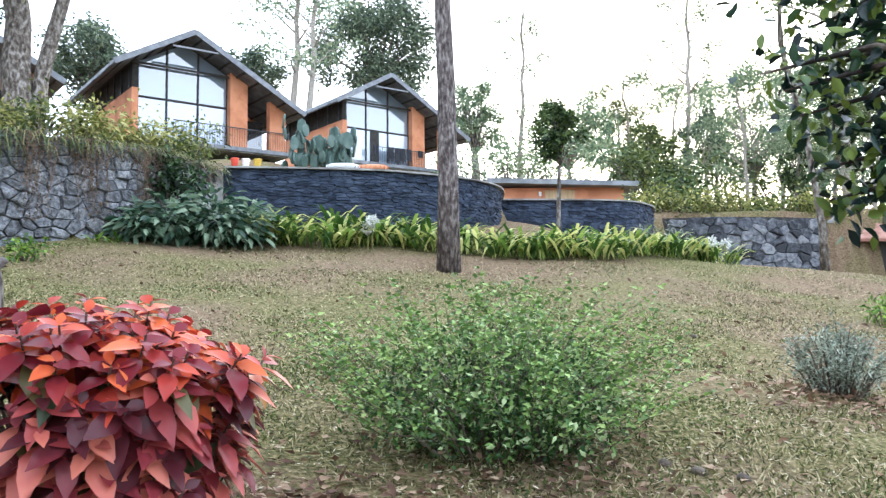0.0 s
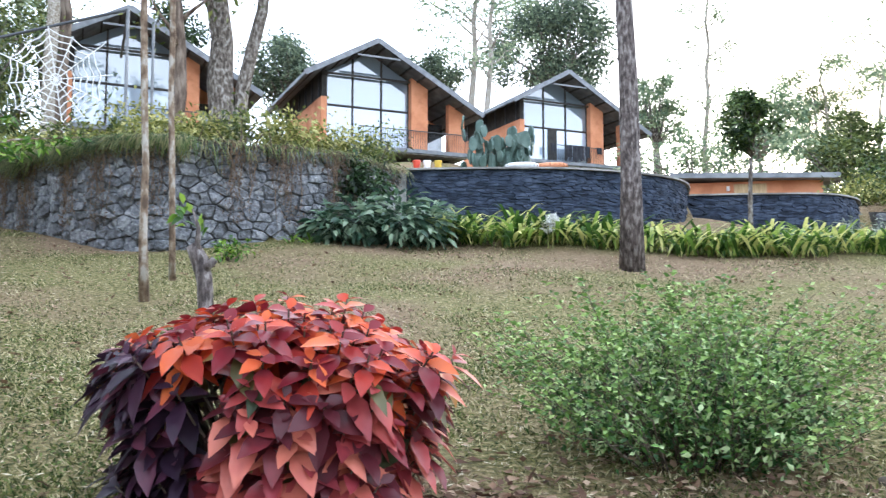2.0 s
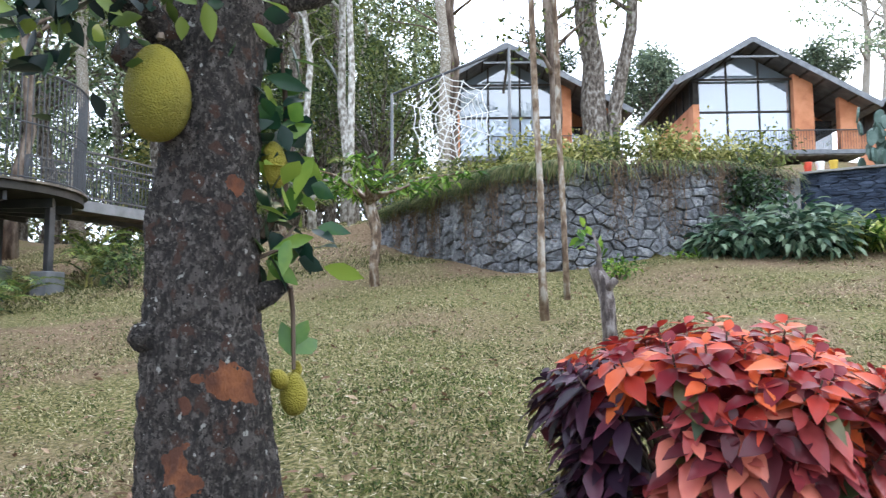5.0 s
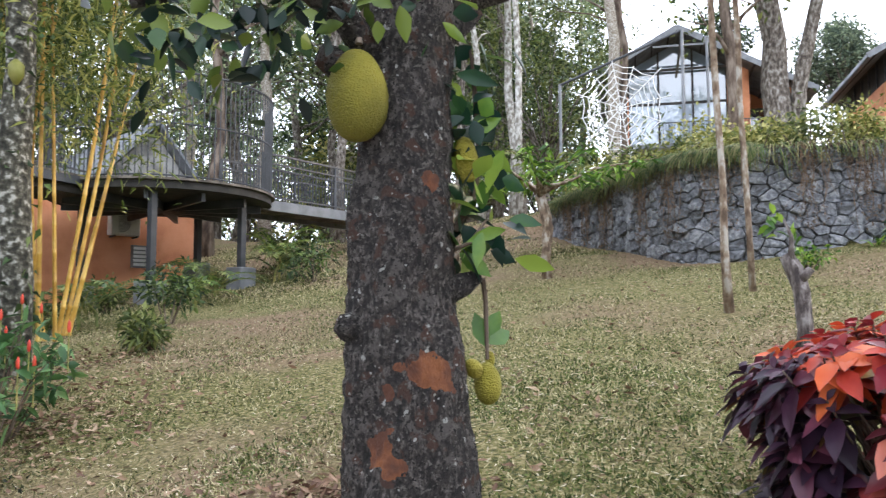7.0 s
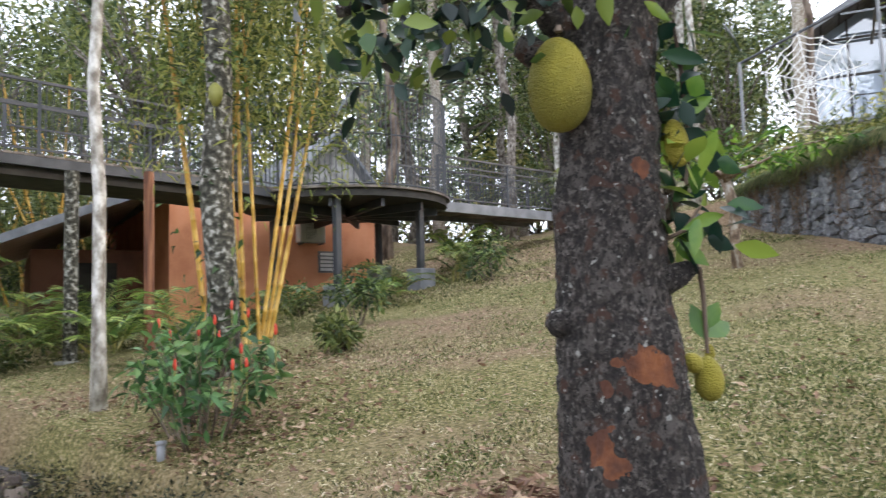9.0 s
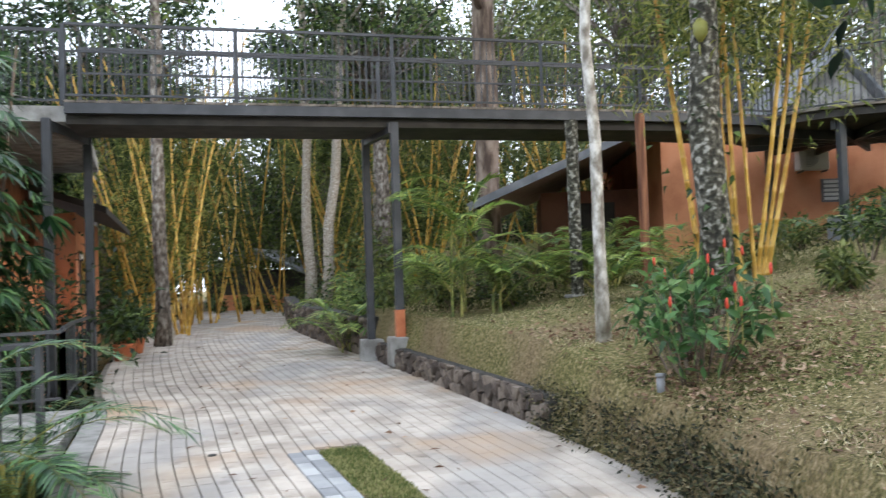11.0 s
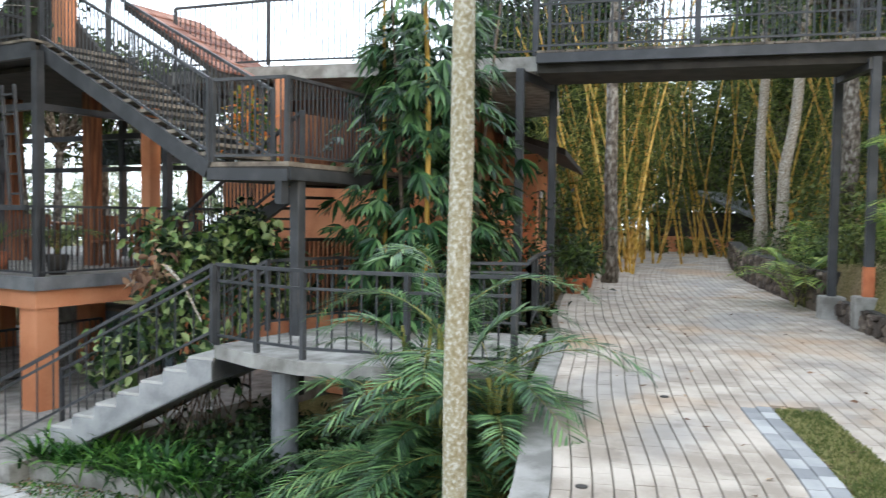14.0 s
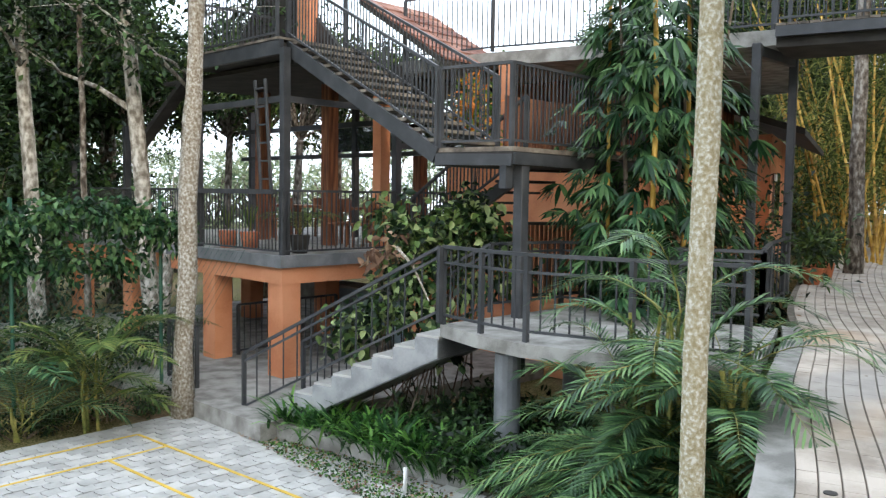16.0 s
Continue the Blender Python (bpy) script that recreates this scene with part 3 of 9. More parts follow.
def walls():
    run = Run(smooth_line([(-11.9, 12.7), (-11.6, 12.5), (-9.2, 11.2), (-7.3, 10.3), (-6.2, 10.35), (-5.2, 11.1), (-4.3, 12.0), (-3.75, 13.6)]))
    g = lambda s: gz(*run.at(s, 0.15))
    stone_wall("wall_lawn", "grey granite rubble retaining wall with rough stones", run, g, 4.02, 0.225, 0.150, M_STONE, "stone", 3, proud=0.060, aspect=1.35, gap=0.004, joined=M_STONES)
    run2 = Run(smooth_line([(-3.7, 13.75), (-3.0, 13.82), (-2.0, 13.98), (-1.1, 14.2), (-0.5, 14.5), (0.4, 15.15), (1.0, 16.0), (1.2, 16.9), (1.25, 18.0)]))
    stone_wall("wall_pool", "curved pool wall clad in dark slate", run2, lambda s: gz(*run2.at(s, 0.2)), 4.05, 0.19, 0.046, M_SLATE, "slate", 4, proud=0.026, aspect=3.8, gap=0.001, cap=M_CONC, backing=M_SLATE, joined=M_SLATES)
    run3 = Run(smooth_line([(1.2, 18.1), (2.6, 18.2), (4.1, 18.5), (4.9, 19.4), (5.3, 20.6)]))
    stone_wall("wall_pool_far", "lower curved pool wall of dark slate", run3, lambda s: gz(*run3.at(s, 0.2)), 4.05, 0.24, 0.06, M_SLATE, "slate", 5, proud=0.03, aspect=3.4, gap=0.001, cap=M_CONC, backing=M_SLATE, joined=M_SLATES)
    run4 = Run(smooth_line([(5.2, 21.7), (6.1, 21.5), (7.6, 21.3), (10.1, 21.9), (10.6, 23.0)]))
    stone_wall("wall_right", "grey rubble retaining wall with overgrown top", run4, lambda s: gz(*run4.at(s, 0.2)), 4.0, 0.34, 0.22, M_STONED, "stone", 6, proud=0.06, aspect=1.3, gap=.006)
walls()

# ---- road ----
PAIRS = [((6, -1.2), (5.4, 1.6)), ((0, -1.6), (-0.6, 0.9)), ((-2.5, -1.9), (-3.4, 0.85)), ((-4.1, -2.5), (-5.6, 0.80)), ((-6.5, -3.75), (-8.0, -0.1)), ((-9.1, -4.95), (-10.6, -1.2)),
         ((-11.8, -6.45), (-13.4, -2.4)), ((-16.7, -8.7), (-18.2, -4.7)), ((-21.7, -10.6), (-23, -6.75)), ((-28.6, -12.8), (-31, -9.3)), ((-38, -15.0), (-40, -12.5))]
L_RUN, R_RUN = smooth_line([p for p, _ in PAIRS], 10), smooth_line([q for _, q in PAIRS], 10)
MIDS = [(a + b) / 2 for a, b in zip(L_RUN, R_RUN)]
MID_S = np.r_[0, np.cumsum([(b - a).length for a, b in zip(MIDS, MIDS[1:])])]
def road_at(s, u):
    i = np.interp(s, MID_S, np.arange(len(MID_S)))
    k = min(int(i), len(MIDS) - 2)
    f = i - k
    a, b = L_RUN[k].lerp(L_RUN[k + 1], f), R_RUN[k].lerp(R_RUN[k + 1], f)
    return a.lerp(b, u)

def road():
    base = MB()
    N = 90
    for k in range(N):
        s0, s1 = MID_S[-1] * k / N, MID_S[-1] * (k + 1) / N
        q = [road_at(s0, -0.02), road_at(s1, -0.02), road_at(s1, 1.02), road_at(s0, 1.02)]
        base.prism([(p.x, p.y) for p in q], -0.05, 0.128)
    rd = part("road", base, M_SAND)
    tagged(rd, "curving driveway of worn concrete pavers", "road", kind="structure")
    rng = np.random.default_rng(11)
    rest, near = MB(), []
    COLS = 30
    s_of = lambda x: float(np.interp(-x, [-m.x for m in MIDS], MID_S))
    g0, g1 = s_of(-3.4), s_of(-7.15)
    for c in range(COLS):
        s = 0.2 + rng.random() * 0.25
        while s < MID_S[-1] - 1:
            ln = 0.21 if s < s_of(-16) else 0.6
            u0, u1 = c / COLS + 0.0011, (c + 1) / COLS - 0.0011
            if g0 < s < g1:
                u0, u1 = (max(u0, 0.5625) if c == 16 else u0), (min(u1, 0.4675) if c == 13 else u1)
            if not (g0 < s < g1 and (c in (14, 15) or u1 - u0 < .004)):
                q = [road_at(s + .0004, u0), road_at(s + ln - .0004, u0), road_at(s + ln - .0004, u1), road_at(s + .0004, u1)]
                z = 0.150 + rng.normal() * 0.0008
                t = rng.normal(size=2) * 0.0006
                vs = [(p.x, p.y, 0.12) for p in q] + [(p.x, p.y, z - .006 + (t[0] if i in (0, 3) else t[1])) for i, p in enumerate(q)]
                m = (q[0] + q[2]) / 2
                e = (q[3] - q[0]) * .03
                vs += [(p.x + e.x * (1 if i < 2 else -1) + (m.x - p.x) * .004, p.y + e.y * (1 if i < 2 else -1) + (m.y - p.y) * .004, z + (t[0] if i in (0, 3) else t[1])) for i, p in enumerate(q)]
                fs = [(8, 9, 10, 11)] + [(i, (i + 1) % 4, 4 + (i + 1) % 4, 4 + i) for i in range(4)] + [(4 + i, 4 + (i + 1) % 4, 8 + (i + 1) % 4, 8 + i) for i in range(4)]
                fs = [f[::-1] for f in fs]
                pale = c in (12, 13) and g0 < s < g1
                if pale or (s_of(-5.0) < s < s_of(-8.4) and 5 < c < 22 and len(near) < 270):
                    near.append((vs, fs, pale))
                else:
                    rest.add(vs, fs)
            s += ln
    tagged(part("paver_field", rest, M_PAVERS, rd), kind="stuff")
    for vs, fs, pale in near:
        part("paver", MB().add(vs, fs), M_PAVERB if pale else M_PAVER, rd)
    st, strip = MB(), []
    for k in range(12):
        a, b = g0 + (g1 - g0) * k / 12, g0 + (g1 - g0) * (k + 1) / 12
        q = [road_at(a, 0.468), road_at(b, 0.468), road_at(b, 0.562), road_at(a, 0.562)]
        st.prism([(p.x, p.y) for p in q], 0.1, 0.146)
        strip.append(q)
    tagged(part("grass_strip", st, M_GROUND), "narrow strip of short grass set in the paving", "grass", kind="structure")
    return strip
STRIP = road()

def kerbs():
    run = Run(smooth_line([(-31, -9.3), (-23, -6.7), (-18.4, -4.75), (-14.8, -3.0)]))
    stone_wall("wall_kerb_far", "low curved kerb wall of brown field stone", run, 0.1, 0.86, 0.26, 0.15, M_STONEB, "stone", 21, proud=0.05, thick=0.35)
    run = Run(smooth_line([(-14.7, -2.95), (-12.8, -2.12), (-10.6, -1.15), (-8.6, -0.25), (-7.9, 0.0)]))
    stone_wall("wall_kerb", "low roadside kerb wall of brown field stone with earth top", run, 0.1, 0.46, 0.22, 0.13, M_STONEB, "stone", 22, proud=0.05, thick=0.35)
    kb = MB()
    lr = Run([p for p in L_RUN if -10 < p.x < 3])
    for k in range(30):
        a, b = lr.len * k / 30, lr.len * (k + 1) / 30
        q = [lr.at(a, 0.0), lr.at(b, 0.0), lr.at(b, -0.22), lr.at(a, -0.22)]
        kb.prism([q[3], q[2], q[1], q[0]], -0.9, 0.165)
    tagged(part("kerb", kb, M_KERB), "smooth concrete retaining kerb beside the driveway", "kerb", kind="structure")
kerbs()

def parking():
    o, b, a = Vector((-4.22, -12.17, 0)), Vector((0.986, 0.165, 0)), Vector((-0.165, 0.986, 0))
    W = lambda p, q: o + b * p + a * q
    sl = MB().prism([(v.x, v.y) for v in (W(-0.6, 0), W(9, 0), W(9, 6.6), W(-1.2, 6.6))], -1.8, -1.632)
    pk = part("pavement", sl, M_SAND)
    tagged(pk, "lower parking yard of pale interlocking pavers", "pavement", kind="structure")
    rng = np.random.default_rng(12)
    rest, n = MB(), 0
    for r in range(34):
        for c in range(-6, 44):
            p, q, w, h = c * 0.205 + (r % 2) * 0.10, r * 0.195, 0.205, 0.195
            if p < -0.6 - q * 0.09:
                continue
            z = -1.602 + rng.normal() * 0.003
            e = 0.006
            out = [(p + e, q + e), (p + w * .5, q + e + .018), (p + w - e, q + e), (p + w - e + .018, q + h * .5), (p + w - e, q + h - e), (p + w * .5, q + h - e + .018), (p + e, q + h - e), (p + e + .018, q + h * .5)]
            vs = [(W(*k).x, W(*k).y, -1.64) for k in out] + [(W(*k).x, W(*k).y, z) for k in out]
            fs = [tuple(range(8, 16))] + [(i, (i + 1) % 8, 8 + (i + 1) % 8, 8 + i) for i in range(8)]
            if n < 300 and p < 4 and q < 4.6:
                part("paver", MB().add(vs, fs), M_PAVERW, pk)
                n += 1
            else:
                rest.add(vs, fs)
    tagged(part("paver_field", rest, M_PAVERWS, pk), kind="stuff")
    for p0, q0, p1, q1 in ((0.53, 0.55, 6, 0.55), (0.53, 1.3, 6, 1.3), (0.53, 0.55, 0.53, 6.2), (1.33, 1.3, 1.33, 6.2)):
        ln = MB()
        hw = 0.022
        if abs(p1 - p0) > abs(q1 - q0):
            cs = ((p0, q0 - hw), (p1, q0 - hw), (p1, q0 + hw), (p0, q0 + hw))
        else:
            cs = ((p0 - hw, q0), (p0 + hw, q0), (p0 + hw, q1), (p0 - hw, q1))
        ln.prism([(W(*k).x, W(*k).y) for k in cs], -1.602, -1.5945)
        part("painted_line", ln, M_YELLOW, pk, "worn yellow painted bay line")
    cb = MB()
    for p, q in (((-5.05, -11.0), (-5.5, -9.4)), ((-5.5, -9.4), (-6.1, -7.2))):
        cb.beam((*p, -1.55), (*q, -1.5), 0.14, 0.28)
    tagged(part("kerb", cb, M_CONC), "stained concrete planter kerb", "kerb", kind="structure")
parking()

# ---- railings ----
BAL = None
def bar_mesh():
    global BAL
    if BAL is None:
        BAL = MB().box((0, 0, 0.5), (0.016, 0.016, 1.0)).mesh("baluster")
        BAL.materials.append(M_STEEL)
    return BAL

def railing(name, label, pts, h=1.05, gap=0.12, post=2.0, mid=None, low=0.08, group="railings", material=None, posts=True):
    """Handrail, bottom rail, posts and balusters along 3D base points."""
    material = material or M_STEEL
    th = thing(name, label, "railing", group)
    pts = [Vector(p) for p in pts]
    up = Vector((0, 0, 1))
    for lev, w, hh, nm in [(h, 0.05, 0.04, "handrail"), (low, 0.035, 0.03, "bottom_rail")] + ([(mid, 0.035, 0.03, "middle_rail")] if mid else []):
        for a, b in zip(pts, pts[1:]):
            part(nm, MB().beam(a + up * lev, b + up * lev, w, hh), material, th)
    for si, (a, b) in enumerate(zip(pts, pts[1:])):
        L = (b - a).length
        n = max(1, round(L / gap))
        for k in range(1, n):
            p = a.lerp(b, k / n) + up * low
            o = new("baluster", bar_mesh())
            o.parent = th
            o.location, o.scale = p, (1, 1, h - low)
        np_ = max(1, round(L / post)) if posts else 0
        for k in range(1 if si else 0, np_ + 1):
            p = a.lerp(b, k / max(1, np_))
            part("post", MB().box((p.x, p.y, p.z + h / 2), (0.055, 0.055, h)), material, th)
    return th

# ---- footbridge and round deck ----
def bridge():
    A = [Vector(p) for p in ((-11.40, -6.70, 4.27), (-13.05, -2.15, 4.27), (-14.75, 2.6, 4.26), (-15.5, 4.4, 4.22))]
    side = Vector((-0.94, -0.34, 0)) * 1.35
    th = thing("footbridge", "raised grey steel footbridge with timber boards over the driveway", "footbridge")
    for off, nm in ((Vector((0, 0, 0)), "edge_beam"), (side, "edge_beam")):
        m = MB()
        for a, b in zip(A, A[1:]):
            m.beam(a + off - Vector((0, 0, 0.085)), b + off - Vector((0, 0, 0.085)), 0.10, 0.15)
        part(nm, m, M_STEEL, th, "grey painted steel channel")
    # recessed underside; the shade below the deck is put into its colour
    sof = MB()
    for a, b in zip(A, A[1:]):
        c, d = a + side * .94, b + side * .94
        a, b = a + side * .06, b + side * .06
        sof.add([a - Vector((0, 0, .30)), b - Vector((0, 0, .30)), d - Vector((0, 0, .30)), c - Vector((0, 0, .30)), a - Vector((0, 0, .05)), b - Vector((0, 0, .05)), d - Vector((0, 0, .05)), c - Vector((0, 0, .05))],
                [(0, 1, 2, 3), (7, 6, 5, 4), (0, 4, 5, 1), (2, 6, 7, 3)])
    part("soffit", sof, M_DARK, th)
    for a, b in zip(A, A[1:]):
        L = (b - a).length
        n = int(L / 0.15)
        for k in range(n):
            p = a.lerp(b, (k + .5) / n) + Vector((0, 0, 0.012))
            d = (b - a).normalized()
            m = MB().beam(p - side * 0.04, p + side * 1.04, 0.135, 0.035)
            part("board", m, M_WOODG, th)
    for i, (x, y, zb, rust) in enumerate(((-13.12, -2.17, 0.62, True), (-14.25, -2.85, 0.50, False), (-11.38, -6.97, 0.0, False), (-12.78, -7.12, 0.2, False))):
        p = part("column", MB().box((x, y, (zb + 4.05) / 2), (0.13, 0.13, 4.05 - zb), radians(20), 0.012), M_STEEL, th)
        if rust:
            part("rust_band", MB().box((x, y, zb + 0.22), (0.142, 0.142, 0.44), radians(20)), M_POT, p, "rust-orange primed column foot")
        if i < 2:
            part("footing", MB().box((x, y, zb - 0.22), (0.38, 0.38, 0.46), radians(20), 0.02), M_CONC, p, "square concrete footing")
    m = MB().beam((-13.05, -2.2, 3.95), (-14.25, -2.85, 3.95), 0.1, 0.16)
    part("cross_beam", m, M_STEEL, th)
    part("cross_beam", MB().beam((-11.38, -6.97, 3.95), (-12.78, -7.12, 3.95), 0.1, 0.16), M_STEEL, th)
    railing("bridge_railing", "grey steel bridge railing with thin upright bars", [p + Vector((0, 0, 0.03)) for p in A], 1.12, 0.105, 2.3, mid=0.72, group="bridge railings")
    railing("bridge_railing", "grey steel bridge railing with thin upright bars", [p + side + Vector((0, 0, 0.03)) for p in A], 1.12, 0.105, 2.3, mid=0.72, group="bridge railings")
    # round deck
    cx, cy, r = -16.45, 6.15, 2.15
    rd = thing("round_deck", "round raised deck with dark soffit and tall barred cage", "deck")
    ring = [(cx + r * math.cos(t), cy + r * math.sin(t)) for t in np.linspace(0, 2 * math.pi, 48, endpoint=False)]
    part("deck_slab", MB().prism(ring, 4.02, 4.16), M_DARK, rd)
    part("deck_boards", MB().prism([(cx + (x - cx) * 1.03, cy + (y - cy) * 1.03) for x, y in ring], 4.164, 4.205), M_WOODG, rd)
    for k in range(6):
        t = math.pi * k / 6
        part("joist", MB().beam((cx - r * .9 * math.cos(t), cy - r * .9 * math.sin(t), 3.93), (cx + r * .9 * math.cos(t), cy + r * .9 * math.sin(t), 3.93), 0.07, 0.16), M_STEEL, rd)
    for x, y in ((-15.06, 7.2), (-14.75, 5.3), (-17.6, 7.4), (-17.5, 4.9)):
        g = gz(x, y)
        c = part("column", MB().box((x, y, (g + 4.0) / 2 + .2), (0.13, 0.13, 4.0 - g - .4), 0.3, 0.01), M_STEEL, rd)
        part("footing", MB().box((x, y, g + 0.15), (0.42, 0.42, 0.5), 0.3, 0.02), M_STEELL, c, "grey painted concrete footing")
    cage = thing("deck_railing", "tall curved cage of thin grey bars", "railing", "deck railings")
    for lev, w in ((0.05, 0.03), (1.0, 0.03), (1.95, 0.04)):
        arc = [(cx + r * math.cos(t), cy + r * math.sin(t), 4.2 + lev * 1.0) for t in np.linspace(-2.0, 1.45, 36)]
        part("curved_rail", MB().tube(arc, w * .55, 6), M_STEEL, cage)
    for t in np.linspace(-2.0, 1.45, 70):
        o = new("baluster", bar_mesh()); o.parent = cage
        o.location, o.scale = (cx + r * math.cos(t), cy + r * math.sin(t), 4.2), (1.1, 1.1, 1.97)
    # lower link to the slope
    lk = thing("footbridge", "short grey steel walkway from the round deck to the slope", "footbridge")
    a, b = Vector((-15.75, 8.0, 4.1)), Vector((-17.0, 12.4, 4.15))
    sd = Vector((-0.96, -0.27, 0)) * 1.3
    for off in (Vector(), sd):
        part("edge_beam", MB().beam(a + off, b + off, 0.09, 0.22), M_STEELL, lk, "light grey steel channel")
    part("deck_slab", MB().hexa([a + sd * .03, b + sd * .03, b + sd * .97, a + sd * .97, *(p + Vector((0, 0, .1)) for p in (a + sd * .03, b + sd * .03, b + sd * .97, a + sd * .97))]), M_WOODG, lk)
    railing("bridge_railing", "grey steel walkway railing with timber top", [a + Vector((0, 0, .11)), b + Vector((0, 0, .11))], 1.0, 0.11, 2.2, mid=0.8, group="bridge railings")
    railing("bridge_railing", "grey steel walkway railing with timber top", [a + sd + Vector((0, 0, .11)), b + sd + Vector((0, 0, .11))], 1.0, 0.11, 2.2, mid=0.8, group="bridge railings")
bridge()

# ---- hillside houses ----
def house(label, at, laundry=False):
    h = thing("house", label, "house", "hillside houses", at=at)
    sl = 0.556
    def rz_(x):
        return 3.10 + (2.02 - sl * abs(x - 3.58))
    B, D = -0.0, 9.5
    zt = lambda x: rz_(x)
    for x0, x1, nm in ((-0.15, 3.58, "roof"), (3.58, 9.45, "roof")):
        m = MB().hexa([(x0, B, zt(x0) - .0), (x1, B, zt(x1)), (x1, D, zt(x1)), (x0, D, zt(x0)), (x0, B, zt(x0) + .16), (x1, B, zt(x1) + .16), (x1, D, zt(x1) + .16), (x0, D, zt(x0) + .16)])
        rf = part(nm, m, M_ROOF, h, "grey sheet metal roof slope")
        for k in range(5 if x1 < 4 else 8):
            xx = x0 + (x1 - x0) * (k + .5) / (5 if x1 < 4 else 8)
            part("purlin", MB().beam((xx, B + .1, zt(xx) - .06), (xx, D - .1, zt(xx) - .06), 0.06, 0.1), M_DARK, rf)
        part("verge_board", MB().beam((x0, B - .03, zt(x0) + .05), (x1, B - .03, zt(x1) + .05), 0.05, 0.26), M_STEELL, rf, "pale grey verge trim")
        part("soffit", MB().hexa([(x0 + .05, B + .05, zt(x0) - .035), (x1 - .02, B + .05, zt(x1) - .035), (x1 - .02, D, zt(x1) - .035), (x0 + .05, D, zt(x0) - .035), (x0 + .05, B + .05, zt(x0) - .004), (x1 - .02, B + .05, zt(x1) - .004), (x1 - .02, D, zt(x1) - .004), (x0 + .05, D, zt(x0) - .004)]), M_SOFFIT, rf)
    part("tie_beam", MB().beam((2.5, B + .02, 4.32), (4.75, B + .02, 4.32), 0.06, 0.09), M_STEELL, h)
    part("tie_beam", MB().beam((1.2, 1.35, 3.62), (6.0, 1.35, 3.62), 0.08, 0.1), M_DARK, h)
    # deck
    part("deck_slab", MB().box((4.9, 5.2, -0.12), (8.2, 8.4, 0.24)), M_CONC, h)
    part("deck_edge", MB().box((5.3, 0.93, -0.08), (7.8, 0.12, 0.2)), M_STEELL, h, "pale grey steel deck edge")
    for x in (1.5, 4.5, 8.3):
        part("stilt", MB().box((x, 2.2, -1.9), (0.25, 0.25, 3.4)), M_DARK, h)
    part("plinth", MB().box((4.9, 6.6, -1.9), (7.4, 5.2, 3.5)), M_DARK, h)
    # walls
    w = part("wall", MB().hexa([(1.05, 1.4, 0), (1.35, 1.4, 0), (1.35, 9, 0), (1.05, 9, 0), (1.05, 1.4, 2.42), (1.35, 1.4, 2.42), (1.35, 9, 2.42), (1.05, 9, 2.42)]), M_ORANGE, h, "terracotta plastered side wall")
    clad = part("cladding", MB().hexa([(1.1, 1.5, 2.42), (1.3, 1.5, 2.42), (1.3, 9, 2.42), (1.1, 9, 2.42), (1.1, 1.5, zt(1.1) - .05), (1.3, 1.5, zt(1.3) - .05), (1.3, 9, zt(1.3) - .05), (1.1, 9, zt(1.1) - .05)]), M_DARK, h, "dark timber upper cladding")
    for k in range(6):
        part("cladding_batten", MB().box((1.06, 1.9 + k * 1.3, 3.05), (0.06, 0.08, 1.2)), M_STEEL, clad)
    for x0, x1, y0, y1 in ((5.82, 6.75, 1.15, 1.55), (7.95, 8.85, 1.1, 1.5)):
        part("pillar", MB().hexa([(x0, y0, 0), (x1, y0, 0), (x1, y1, 0), (x0, y1, 0), (x0, y0, zt(x0) - .05), (x1, y0, zt(x1) - .05), (x1, y1, zt(x1) - .05), (x0, y1, zt(x0) - .05)]), M_ORANGE, h, "broad terracotta plastered pier")
    part("wall", MB().hexa([(6.75, 4.4, 0), (8.9, 4.4, 0), (8.9, 4.6, 0), (6.75, 4.6, 0), (6.75, 4.4, zt(6.75) - .05), (8.9, 4.4, zt(8.9) - .05), (8.9, 4.6, zt(8.9) - .05), (6.75, 4.6, zt(6.75) - .05)]), M_ORANGE, h)
    part("wall", MB().box((8.78, 6.8, 0.95), (0.2, 4.4, 1.9)), M_ORANGE, h)
    part("wall", MB().box((4.9, 9.0, 1.2), (7.6, 0.2, 2.4)), M_ORANGE, h)
    # glazing
    win = part("window", MB().box((3.6, 1.62, 2.06), (4.5, 0.10, 0.10)), M_DARK, h, "tall gable window with dark frame")
    xs = [1.36, 2.75, 4.3, 5.82]
    for a, b in zip(xs, xs[1:]):
        part("pane", MB().hexa([(a + .05, 1.6, .06), (b - .05, 1.6, .06), (b - .05, 1.63, .06), (a + .05, 1.63, .06), (a + .05, 1.6, 2.0), (b - .05, 1.6, 2.0), (b - .05, 1.63, 2.0), (a + .05, 1.63, 2.0)]), M_GLASSB, win)
        za, zb = zt(a + .05) - .14, zt(b - .05) - .14
        if a < 3.58 < b:
            vs = [(a + .05, 1.6, 2.12), (b - .05, 1.6, 2.12), (b - .05, 1.6, zb), (3.58, 1.6, zt(3.58) - .16), (a + .05, 1.6, za)]
        else:
            vs = [(a + .05, 1.6, 2.12), (b - .05, 1.6, 2.12), (b - .05, 1.6, zb), (a + .05, 1.6, za)]
        k = len(vs)
        part("pane", MB().add(vs + [(x, 1.63, z) for x, _, z in vs], [tuple(range(k)), tuple(range(2 * k - 1, k - 1, -1))] + [(i, (i + 1) % k, k + (i + 1) % k, k + i) for i in range(k)]), M_GLASS, win)
    for x in xs:
        part("mullion", MB().box((x, 1.61, zt(x) / 2 - .05), (0.09, 0.12, zt(x) - .1)), M_DARK, win)
    part("transom", MB().box((3.6, 1.6, 3.72), (3.6, 0.07, 0.06)), M_DARK, win)
